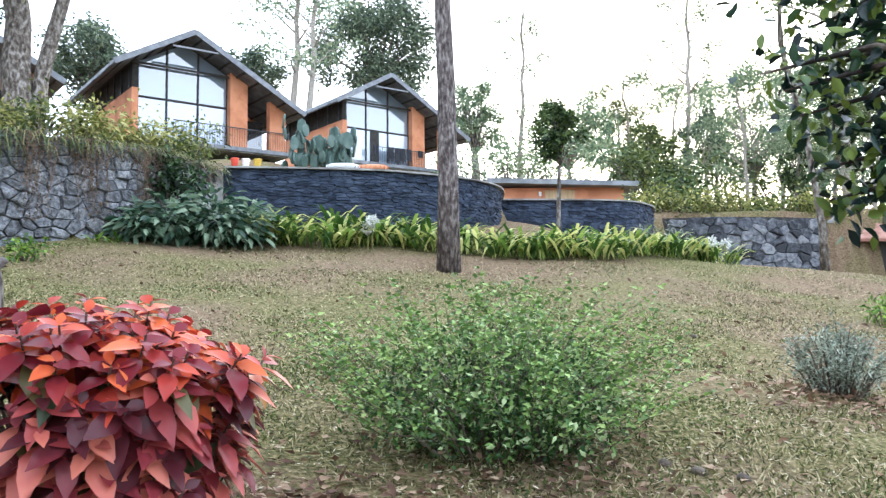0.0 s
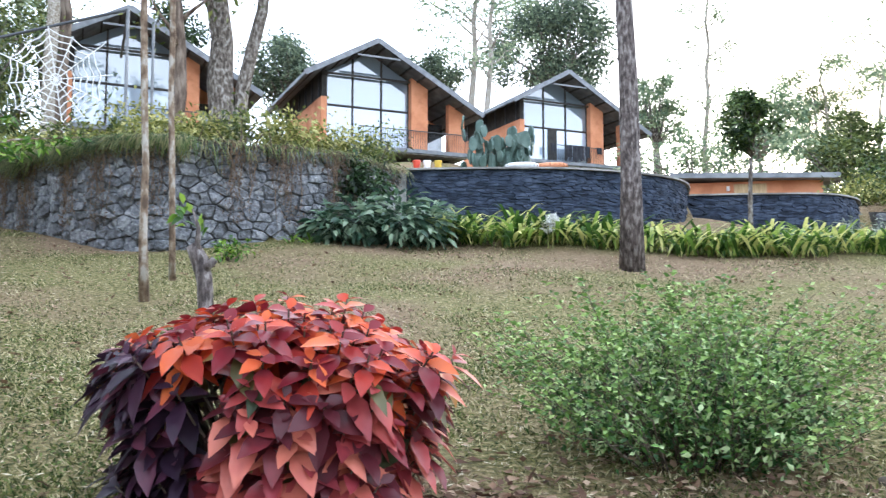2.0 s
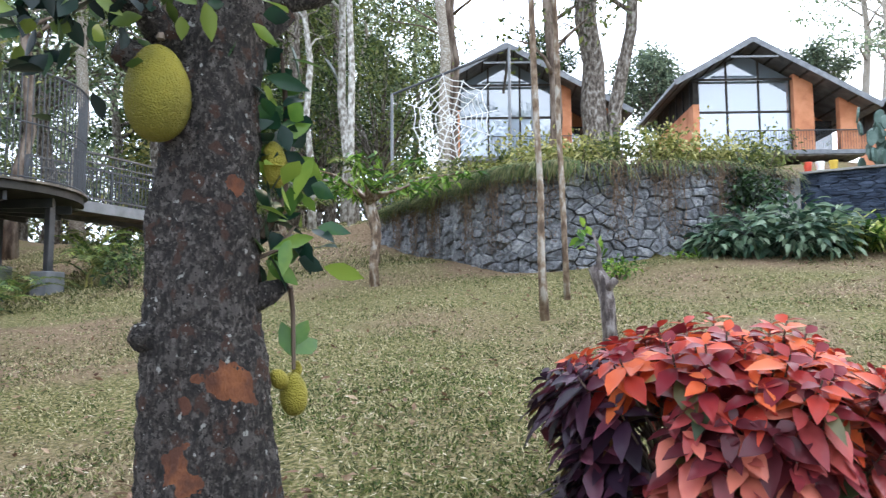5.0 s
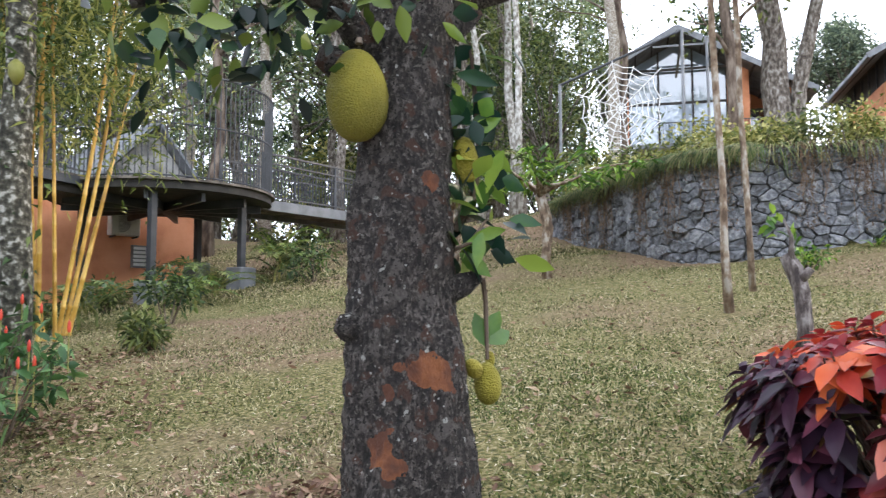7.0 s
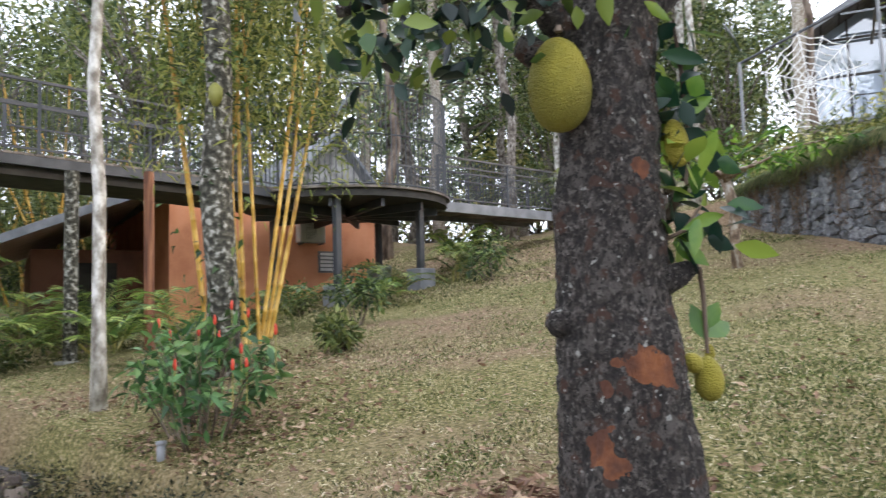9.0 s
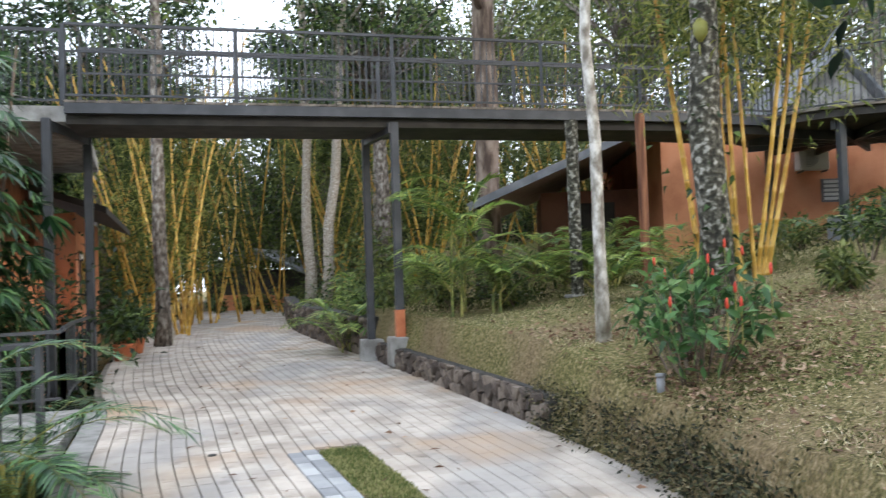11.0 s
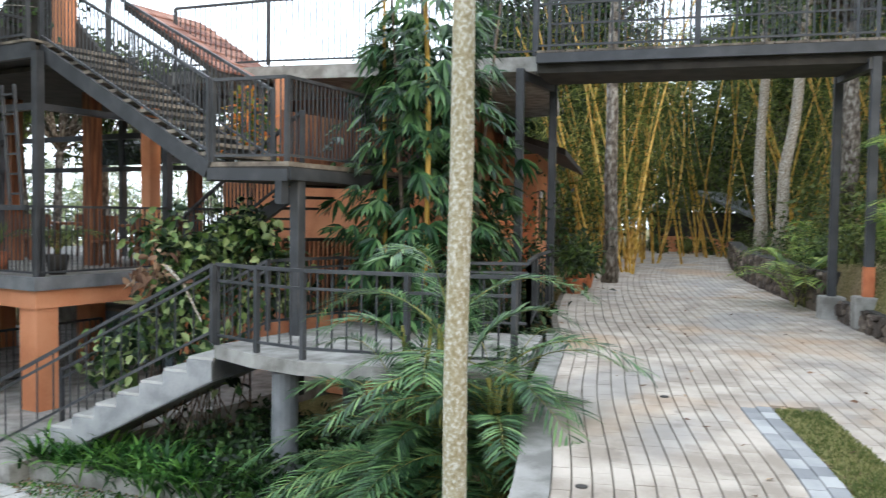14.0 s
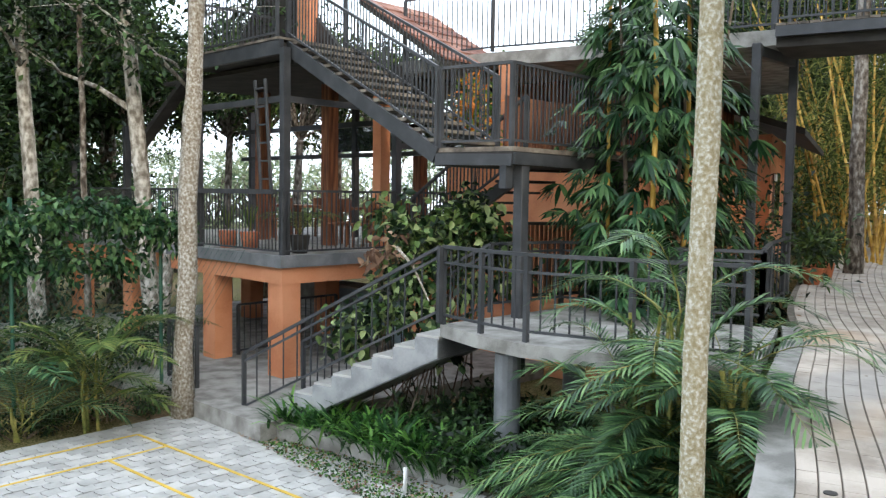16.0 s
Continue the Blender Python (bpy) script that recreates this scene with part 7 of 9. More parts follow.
def bamboo(label, culms, seed, leaves=900, group="bamboo clumps", leaf=None, ll=.17, low=.3):
    s = thing("bamboo", label, "bamboo", group)
    rng = np.random.default_rng(seed)
    P = []
    for a, b, r in culms:
        m = MB()
        a, b = Vector(a), Vector(b)
        L = (b - a).length
        n = int(L / .28)
        pts, rad = [], []
        bow = Vector((rng.normal(), rng.normal(), 0)) * .03 * L
        for i in range(n + 1):
            t = i / n
            p = a.lerp(b, t) + bow * math.sin(math.pi * t)
            rr = r * (1 - .45 * t)
            pts += [p - (b - a).normalized() * .012, p, p + (b - a).normalized() * .012]
            rad += [rr, rr * 1.22, rr]
            if t > low:
                P.append(p)
        m.tube(pts, rad, 8)
        part("culm", m, M_BAMBOO, s, smooth=True)
    if leaves:
        C = np.array([tuple(P[i]) for i in rng.integers(0, len(P), leaves)]) + rng.normal(size=(leaves, 3)) * (.42, .42, .32)
        d = rng_dirs(rng, leaves, -.5)
        part("leaves", leaf_mesh("leaves", C, d, rng_dirs(rng, leaves, 1), ll * (.6 + .8 * rng.random(leaves)), .022, 1, .2), leaf or L_BAMB, s)
    return s
L_BAMBY = leafmat("leaf_bamboo_light", (0.06, 0.09, 0.02), (0.18, 0.22, 0.055), (0.38, 0.38, 0.11), t=0.45, isl=1.0)
L_BAMB = leafmat("leaf_bamboo", (0.024, 0.042, 0.011), (0.068, 0.102, 0.025), (0.16, 0.19, 0.05))

def north_side():
    rng = np.random.default_rng(120)
    # lily bed along the pool walls
    for k in range(46):
        t = k / 45
        x = -3.0 + 8.0 * t
        y = np.interp(x, [-3, -1, 0.5, 2, 3.5, 5], [12.6, 12.2, 12.35, 12.8, 13.5, 14.6]) + rng.normal() * .25
        strap_plant("bright green strap-leaved lily clump in the pool bed", x + rng.normal() * .08, y, 26, .92, L_LILY, 500 + k, w=.066, group="lily bed")
        if k % 2 == 0:
            strap_plant("bright green strap-leaved lily clump in the pool bed", x + rng.normal() * .1, y + .45, 22, 1.08, L_LILY, 600 + k, w=.066, group="lily bed")
    # big-leaved shrubs at the bed's end
    for i, (x, y, r, h) in enumerate(((-3.9, 11.6, .55, .9), (-3.3, 11.75, .6, 1.0), (-3.45, 12.2, .6, 1.2), (-4.3, 11.5, .4, .6), (-2.9, 12.0, .5, .9))):
        s = thing("philodendron", "dark split-leaved philodendron by the wall", "plant", "philodendrons")
        rg = np.random.default_rng(640 + i)
        n = 260
        P, d = clumps(rg, [(x, y, gz(x, y) + h * .35)], [r], n, .75, .2)
        D = d.copy(); D[:, 2] = D[:, 2] * .4 - .1
        part("leaves", leaf_mesh("leaves", P, D, rng_dirs(rg, n, 1.6), .22, .075, 3, .3), L_DKBLUE, s)
    strap_plant("flowering shrub with a purple bloom", -4.55, 11.0, 14, .35, L_BRIGHT, 660, name="flowering_plant", w=.04)
    for i, (x, y, z) in enumerate(((-1.03, 11.95, 2.92), (-1.1, 12.0, 2.84), (-3.5, 12.0, 3.12), (4.6, 14.0, 2.75), (4.9, 14.2, 2.72))):
        f = thing("white_flower", "round white flower head above the lily bed", "flower", "white flowers")
        part("stalk", MB().tube([(x, y, gz(x, y)), (x, y, z)], .008, 5), M_PALMSTEM, f)
        rg = np.random.default_rng(670 + i)
        P, d = clumps(rg, [(x, y, z)], [.08], 160, 1, .4)
        part("petals", leaf_mesh("petals", P, d, rng_dirs(rg, 160), .05, .03, 1), L_PETAL, f)
    # overhanging grass and dry creepers on the stone wall, shrubs above
    run = Run(smooth_line([(-11.9, 12.7), (-11.6, 12.5), (-9.2, 11.2), (-7.3, 10.3), (-6.2, 10.35), (-5.2, 11.1), (-4.3, 12.0), (-3.75, 13.6)]))
    n = 5200
    ss = np.where(rng.random(n) < .78, rng.random(n) ** .8 * .62, rng.random(n)) * run.len
    P = np.array([(*run.at(s, .02 + .1 * rng.random()), 4.02 + .05 * rng.random()) for s in ss])
    nx = np.array([np.subtract(run.at(s, 1), run.at(s, 0)) for s in ss])
    D = np.concatenate([nx * (.4 + .5 * rng.random(n))[:, None], (.4 - .9 * rng.random(n))[:, None]], 1) + rng.normal(size=(n, 3)) * .28
    deep = .13 + .40 * np.array([max(0, noise.noise(Vector((s * .8, 3, 1)))) for s in ss]) + .1 * rng.random(n)
    gr = thing("hanging_grass", "long drooping grass along the wall top", "grass", kind="stuff")
    part("blades", leaf_mesh("blades", P, D, np.concatenate([nx, np.ones((n, 1))], 1), deep, .014, 3, .75, .1), L_HANG, gr)
    cr = thing("dry_creeper", "dry brown creepers hanging down the stone wall", "creeper", kind="stuff")
    m = MB()
    for k in range(150):
        s0 = (1.5, 3.2, 4.6, 5.3, 6.1, 7.2, 8.0, 8.8, 2.4)[k % 9] + rng.normal() * .14
        L = .35 + 1.0 * rng.random()
        pts = [(*run.at(s0 + rng.normal() * .03, .10 + .02 * rng.random()), 4.05 - L * t) for t in np.linspace(0, 1, 6)]
        m.tube(pts, [.007, .006, .006, .005, .004, .002], 4)
    part("tendril", m, M_SOILV, cr)
    C = [(*run.at((1.5, 3.2, 4.6, 5.3, 6.1, 7.2, 8.0, 8.8, 2.4)[k % 9] + rng.normal() * .13, .10 + .05 * rng.random()), 4.05 - 1.2 * rng.random() ** 1.4) for k in range(2600)]
    part("dry_leaves", leaf_mesh("dry_leaves", C, rng_dirs(rng, 2600, -1), rng_dirs(rng, 2600), .05, .02, 1), M_SOILV, cr)
    C = [(*run.at(run.len * rng.random(), .06 + .08 * rng.random()), 4.03 - .30 * rng.random() ** 1.6) for k in range(3000)]
    part("dry_leaves", leaf_mesh("dry_leaves", C, rng_dirs(rng, 3000, -1), rng_dirs(rng, 3000), .06, .018, 1), M_SOILV, cr)
    for k in range(30):
        s0 = run.len * (k + .5 * rng.random()) / 30
        x, y = run.at(s0, -.5 - .9 * rng.random())
        lf = (L_YELLOW, L_OLIVE, L_YELLOW, L_YELLOW)[k % 4]
        shrub("yellow-green shrub on top of the stone wall" if lf is L_YELLOW else "green shrub on top of the stone wall", x, y, .38 + .15 * rng.random(), .45 + .4 * rng.random(), lf, 420, .10, .045, 700 + k, group="wall top shrubs")
    for k in range(16):
        x, y = -12 + 7 * rng.random(), 13 + 4 * rng.random()
        y = max(y, float(yw(x)) + 1.0)
        shrub("yellow-green shrub on the upper slope", x, y, .5, .6 + .3 * rng.random(), (L_YELLOW, L_OLIVE)[k % 2], 380, .13, .06, 760 + k, group="slope shrubs")
    shrub("dark glossy bush spilling over the wall's end", -4.05, 12.15, .50, .60, L_DARK, 1500, .10, .05, 790, z=3.35, hang=.2)
    shrub("bushy shrub with dry twigs on the wall's end", -4.1, 13.0, .5, .7, L_OLIVE, 500, .09, .04, 791, z=3.9)
    shrub("brownish-leaved small shrub before the house", -6.9, 20.5, .7, 1.5, L_OLIVE, 900, .12, .05, 792, z=4.2)
    p = thing("concrete_post", "short pale concrete post at the end of the slate wall", "post")
    part("shaft", MB().box((-3.70, 13.45, 3.2), (.13, .13, 1.5), .2, .01), M_CONC, p)
    b = thing("branch", "dry arching branch hanging out of the wall's bush", "branch")
    part("limb", MB().tube([(-4.2, 12.3, 3.55), (-3.9, 12.35, 3.66), (-3.55, 12.4, 3.62), (-3.3, 12.4, 3.4), (-3.15, 12.4, 3.05)], [.014, .012, .010, .008, .004], 6), M_SAPLING, b)
    for i, (x, y, c) in enumerate(((-4.96, 19.4, M_RED), (-4.72, 19.5, M_WHITE), (-4.45, 19.55, M_YELLOW))):
        p = thing("flower_pot", ("red", "white", "yellow")[i] + " painted pot on the pool terrace edge", "pot", "painted pots")
        z = 5.12
        part("pot_body", MB().tube([(x, y, z - .15), (x, y, z), (x, y, z + .17), (x, y, z + .19)], [.06, .075, .10, .10], 14), c, p, smooth=True)
        part("stand", MB().box((x, y, (z - .15 + gz(x, y)) / 2), (.2, .2, z - .15 - gz(x, y))), M_CONC, p)
    # floats on the pool rim
    for i, (x, y, c) in enumerate(((-1.75, 14.25, M_WHITE), (-1.25, 14.4, M_ORANGE))):
        f = thing("pool_float", ("white", "orange and white")[i] + " swimming float lying on the pool rim", "pool float", "pool floats")
        me = MB()
        for q in range(20):
            t0, t1 = 6.283 * q / 20, 6.283 * (q + 1) / 20
            me.tube([(x + .25 * math.cos(t0), y + .15 * math.sin(t0), 4.14), (x + .25 * math.cos(t1), y + .15 * math.sin(t1), 4.14)], .055, 8, False)
        part("ring", me, c, f, smooth=True)
    # cactus clump before the houses
    for i, (x, y, h) in enumerate(((-6.2, 35.5, 1.9), (-5.6, 35.6, 1.1), (-4.7, 35.75, 1.3), (-4.2, 35.8, 1.6))):
        c = thing("cactus", "tall grey-green prickly pear cactus", "cactus", "cacti")
        rg = np.random.default_rng(800 + i)
        z = 8.0
        for k in range(22):
            px_, py_, pz_ = x + rg.normal() * .42, y + rg.normal() * .3, z + h * rg.random()
            az, tl = rg.random() * 3.14, rg.normal() * .5
            ring = []
            for q in range(10):
                t = 6.283 * q / 10
                ring.append(Vector((px_, py_, pz_)) + Vector((math.cos(az), math.sin(az), tl)) * .19 * math.cos(t) + Vector((-tl * .3, .1, 1)) * .29 * math.sin(t))
            nn = Vector((-math.sin(az), math.cos(az), 0)) * .045
            me = MB().add([p + nn for p in ring] + [p - nn for p in ring], [tuple(range(10)), tuple(range(19, 9, -1))] + [(q, 10 + q, 10 + (q + 1) % 10, (q + 1) % 10) for q in range(10)])
            part("pad", me, L_CACTUS, c)
        part("base", MB().tube([(x, y, gz(x, y) - .2), (x, y, z + .5)], .22, 8), L_CACTUS, c)
    # small trees right of the pool
    crown_tree("slender young tree with a dense dark crown", 2.18, 15.35, 4.95, .50, .68, L_FOREST, 2600, .10, 820, r0=.04, group="pool trees")
    tree("leaning grey tree beside the rubble wall", (7.0, 15.0), (6.2, 15.3, 9.5), .07, .035, M_BARKG, 821, 9, .4, 2.0, (L_OLIVE, 1100, .15, .07, .8, 0))
    for k in range(13):
        x, y = 5.5 + .45 * k, 22.3 + .5 * rng.random() + (.0 if k < 8 else .5)
        shrub("yellow-green shrub on top of the rubble wall", x, y, .55, .7 + .3 * rng.random(), (L_YELLOW, L_OLIVE)[k % 2], 420, .14, .06, 830 + k, z=4.0, group="rubble wall shrubs")
    shrub("round dark green bush beyond the wall", 6.6, 25.5, .8, 1.6, L_FOREST, 1500, .16, .08, 850, z=4.2)
    shrub("pale twiggy shrub at the pool wall's foot", 4.9, 17.6, .5, .8, L_SILVER, 500, .12, .03, 851)
    shrub("pale twiggy shrub at the pool wall's foot", 5.6, 18.6, .5, .6, L_OLIVE, 450, .12, .04, 852)
    for i, (x, y) in enumerate(((4.6, 8.6), (4.2, 7.4))):
        shrub("small bright weed on the lawn", x, y, .14, .26, L_BRIGHT, 120, .10, .03, 855 + i, name="weed")
    shrub("light green weed at the stone wall's foot", -4.9, 9.6, .22, .3, L_BRIGHT, 150, .09, .04, 858, name="weed")
    # tiled hut at the far right
    h = thing("hut", "small hut with an old red tile roof", "hut")
    part("wall", MB().box((12.6, 24.5, 3.0), (3.0, 2.2, 1.6)), M_DARK, h)
    part("roof", MB().hexa([(10.9, 22.9, 3.45), (14.6, 22.9, 3.45), (14.6, 24.6, 4.45), (10.9, 24.6, 4.45), (10.9, 22.9, 3.53), (14.6, 22.9, 3.53), (14.6, 24.6, 4.53), (10.9, 24.6, 4.53)]), M_TILE, h, "old red tile roof")
    # dark leafy branch reaching in from the right
    b = thing("tree", "dark broad-leaved tree overhanging from outside the lawn", "tree")
    m = MB().tube([(2.35, 2.75, gz(2.35, 2.75) - .1), (2.2, 2.8, 1.6), (2.1, 2.95, 2.4), (1.95, 3.1, 3.6)], [.10, .085, .07, .05], 10, wob=.2)
    tips = []
    for e in ((1.66, 3.20, 2.70), (1.64, 3.2, 2.50), (1.68, 3.18, 2.34), (1.58, 3.25, 2.84), (1.30, 3.34, 2.95), (1.72, 3.1, 2.2), (1.70, 3.1, 2.62), (1.64, 3.2, 2.80), (1.66, 3.15, 2.14), (1.74, 3.1, 1.98), (1.58, 3.2, 2.30), (1.50, 3.25, 2.74), (1.52, 3.28, 2.56), (1.62, 3.15, 2.04), (1.27, 3.2, 2.53), (1.36, 3.2, 2.46), (1.42, 3.2, 2.36), (1.48, 3.2, 2.14), (1.52, 3.2, 2.02)):
        s0 = Vector((2.08, 2.98, max(1.9, e[2] - .05)))
        q = [s0, s0.lerp(Vector(e), .5) + Vector((0, 0, .1)), Vector(e)]
        m.tube(q, [.022, .014, .005], 6)
        tips += [q[1].lerp(q[2], t) for t in (.2, .45, .65, .85, 1.0)]
    part("trunk", m, M_BARK, b, smooth=True)
    rg = np.random.default_rng(870)
    n = 760
    P = np.array([tuple(tips[i]) for i in rg.integers(0, len(tips), n)]) + rg.normal(size=(n, 3)) * (.06, .06, .09)
    part("crown", leaf_mesh("crown", P, rng_dirs(rg, n, -.3), rng_dirs(rg, n, .6), .072 * (.6 + .7 * rg.random(n)), .042, 3, .15), L_JBRANCH, b)
L_LILY = leafmat("leaf_lily", (0.042, 0.095, 0.018), (0.15, 0.25, 0.042), (0.34, 0.44, 0.095), (0.62, 0.60, 0.22), rough=0.4, t=0.4, isl=1.25)
L_DKBLUE = leafmat("leaf_bluish", (0.035, 0.075, 0.045), (0.10, 0.17, 0.10), (0.24, 0.31, 0.20), rough=0.35, isl=1.0)
L_PETAL = leafmat("white_petal", (0.62, 0.62, 0.58), (0.78, 0.78, 0.75), t=0.2)
L_HANG = leafmat("leaf_hanging_grass", (0.035, 0.058, 0.016), (0.085, 0.13, 0.034), (0.17, 0.21, 0.062), (0.30, 0.27, 0.12), rough=0.6, isl=1.0)
M_SOILV = mat("dry_vine", [(0.10, 0.065, 0.042), (0.22, 0.15, 0.10)], 5, 0.95, 0.3, 40)
north_side()

def web():
    """A white rope web in a grey steel frame."""
    w = thing("web_sculpture", "white rope spider web stretched in a tall grey steel frame", "sculpture")
    A, B = Vector((-12.15, 13.36, 0)), Vector((-10.06, 14.96, 0))
    u = (B - A).normalized()
    for p, zt in ((A, 6.87), (B, 7.92)):
        part("frame_post", MB().tube([(p.x, p.y, gz(p.x, p.y) - .2), (p.x, p.y, zt)], .035, 8), M_STEELL, w)
    part("frame_bar", MB().tube([(A.x, A.y, 6.85), (B.x, B.y, 7.9)], .03, 8), M_STEEL, w)
    part("frame_bar", MB().tube([(B.x, B.y, 7.8), (B.x - 1.5, B.y + 2.0, 7.6)], .03, 8), M_STEEL, w)
    part("frame_post", MB().tube([(B.x + .35, B.y + .4, gz(B.x, B.y)), (B.x + .35, B.y + .4, 7.7)], .03, 8), M_STEELL, w)
    c = A + (B - A) * .50
    nrm = Vector((u.y, -u.x, 0)) * .12
    hub = Vector((c.x, c.y, 6.22)) + nrm
    N = 12
    tips = []
    for k in range(N):
        a = 2 * math.pi * (k + .35) / N
        R = (.92, .98, .9, 1.0, .86, .95)[k % 6]
        R = R * 1.06 * (1.22 if k in (0, 1, 5, 9) else 1)
        tips.append(hub + u * R * .90 * math.cos(a) + Vector((0, 0, R * 1.02 * math.sin(a))))
        part("spoke", MB().tube([hub, tips[-1]], .011, 6), M_WHITE, w, "white rope spoke")
    for r in range(7):
        f = .12 + .14 * r
        ring = [hub.lerp(tips[k] if k not in (0, 1, 5, 9) else hub.lerp(tips[k], .82), f) for k in range(N)]
        loop = []
        for k in range(N + 1):
            a, b = ring[k % N], ring[(k + 1) % N]
            loop += [a, a.lerp(b, .5).lerp(hub, .05)]
        part("ring", MB().tube(loop[:-1], .012, 5, False), M_WHITE, w, "white rope ring of the web")
web()

def west_side():
    rng = np.random.default_rng(140)
    # gnarled small trees with rows of drooping leaves
    for i, (x, y, h) in enumerate(((-8.2, 8.55, 1.2), (-9.7, 10.2, 1.15), (-11.5, 9.7, 1.0))):
        t = thing("small_tree", "small gnarled pruned tree with arching leafy twigs", "tree", "small lawn trees")
        z = gz(x, y)
        m = MB().tube([(x, y, z - .1), (x - .02, y, z + h * .3), (x + .03, y, z + h * .6), (x - .08, y - .05, z + h)], [.075, .07, .065, .06], 9, wob=.5)
        P, D, N = [], [], []
        for k in range(11):
            az = 6.283 * k / 11 + rng.normal() * .3
            L = .9 + .6 * rng.random()
            top = Vector((x - .08, y - .05, z + h))
            pts = [top + Vector((math.cos(az) * L * q, math.sin(az) * L * q, .75 * q - .35 * q * q + .04 * rng.normal())) for q in (0, .3, .6, 1.0, 1.25)]
            m.tube(pts, [.035, .022, .014, .008, .004], 6)
            for q in range(56):
                j = rng.integers(1, 4)
                p = pts[j].lerp(pts[j + 1], rng.random())
                P.append(p + Vector(rng.normal(size=3) * .03)); D.append(Vector((rng.normal() * .6, rng.normal() * .6, -.5 + .5 * rng.random()))); N.append(rng_dirs(rng, 1, 1.2)[0])
        part("trunk", m, M_SAPLING, t, smooth=True)
        n = len(P)
        part("leaves", leaf_mesh("leaves", P, D, N, .15 * (.7 + .6 * rng.random(n)), .05, 2, .2), L_BRIGHT if i == 0 else L_OLIVE, t)
    # jackfruit tree with lichen on its trunk, pale trunks
    mt = tree("lichen-spotted dark tree with climbing leaves and small fruit", (-8.62, 1.70), (-8.55, 1.62, 9), .165, .12, M_LICHEN, 150, 8, .42, 2.2, (L_DARK, 5600, .15, .075, .95, .1), wob=.015, sides=14)
    rg = np.random.default_rng(151)
    n = 160
    P = np.stack([-8.60 + rg.normal(size=n) * .17, 1.68 + rg.normal(size=n) * .17, 1.5 + 3.0 * rg.random(n)], 1)
    part("leaves", leaf_mesh("leaves", P, rng_dirs(rg, n, -.2), rng_dirs(rg, n, 1), .11, .06, 2, .2), L_FOREST, mt, "climbing leaves on the trunk")
    part("fruit", MB().tube([(-8.45, 1.62, 4.05), (-8.43, 1.62, 4.0), (-8.42, 1.62, 3.9), (-8.43, 1.62, 3.82)], [.03, .07, .07, .02], 10), L_YELLOW, mt, "small yellow-green jackfruit", smooth=True)
    tree("thin pale straight palm-like trunk beside the driveway", (-8.3, .55), (-8.42, .50, 9), .064, .05, M_ASH, 152, 3, .85, 1.0, (L_FOREST, 500, .2, .08, .7, .2), wob=.012, sides=12)
    tree("near pale ringed areca palm trunk", (-3.27, -2.58, -1.0), (-3.30, -2.60, 7.0), .062, .048, M_PALER, 153, 0, .9, 1.0, (L_PALM, 200, .3, .06, .8, .3), wob=.006, sides=16, name="areca_palm", category="palm")
    bamboo("clump of yellow bamboo in front of the cottage", [((-9.33, 1.75, 1.4), (-9.45, 1.15, 6.2), .034), ((-8.95, 2.03, 1.45), (-8.95, 1.95, 6.0), .026), ((-9.1, 2.12, 1.45), (-9.3, 2.48, 6.0), .025), ((-9.2, 2.28, 1.5), (-9.1, 2.85, 6.4), .025),
            ((-9.3, 2.36, 1.5), (-9.4, 2.98, 6.2), .024), ((-9.0, 2.2, 1.45), (-9.1, 2.05, 5.5), .022), ((-9.45, 2.45, 1.5), (-9.6, 3.2, 5.0), .028), ((-9.5, 1.85, 1.45), (-9.7, 1.55, 6), .03)], 160, 9000, ll=.135, low=.50, leaf=L_BAMBY)
    # palms and ferns by the cottage and round deck
    for i, (x, y, L, nf) in enumerate(((-13.9, 6.0, 1.1, 9), (-16.0, 8.6, 1.2, 9), (-14.8, 7.9, 1.0, 8), (-12.9, 5.3, .8, 7), (-12.5, 3.6, 1.1, 8), (-11.4, 1.9, 1.1, 9), (-13.4, 1.2, 1.2, 9), (-17.2, 9.6, 1.1, 8), (-12.5, -1.2, 1.5, 7), (-15.6, -1.6, 1.5, 9), (-15.7, -3.6, 1.6, 9), (-15.0, .1, 1.3, 8), (-14.2, 0.9, 1.5, 8), (-17.5, -2.5, 1.6, 9), (-19, -4, 1.6, 9), (-16.6, .6, 1.4, 8))):
        palm("young feathery palm among the cottage planting", x, y, nf + (3 if i > 7 else 0), L, 170 + i, sh=.35 if i != 8 else 1.3, leaf=L_PALMY if i > 7 else (L_OLIVEP, L_PALMY)[i % 2], leaflets=22, lw=.035, group="cottage palms", stems=2)
    for i, (x, y, r, h, lf) in enumerate(((-10.9, 4.1, .25, .8, L_FOREST), (-8.75, 3.05, .18, .42, L_FOREST), (-15.5, 3.2, .5, .7, L_FOREST), (-14.2, 4.4, .5, .6, L_OLIVE), (-13.2, 2.9, .5, .5, L_OLIVE), (-16.5, 9.2, .6, .9, L_OLIVE), (-13.0, 7.6, .4, .8, L_FOREST), (-16.0, 1.0, .6, 1.0, L_FOREST), (-17.0, -.6, .7, .9, L_FOREST),
                                              (-14.0, -1.3, .5, .6, L_OLIVE), (-16.5, -3.2, .7, .8, L_FOREST), (-18.5, -3.9, .8, 1.2, L_FOREST), (-14.9, -2.4, .5, .6, L_OLIVE), (-13.6, -.3, .5, .5, L_OLIVE), (-20.5, -4.9, .9, 1.4, L_FOREST), (-23, -5.4, 1.0, 1.6, L_FOREST), (-26.5, -6.4, 1.1, 1.5, L_FOREST))):
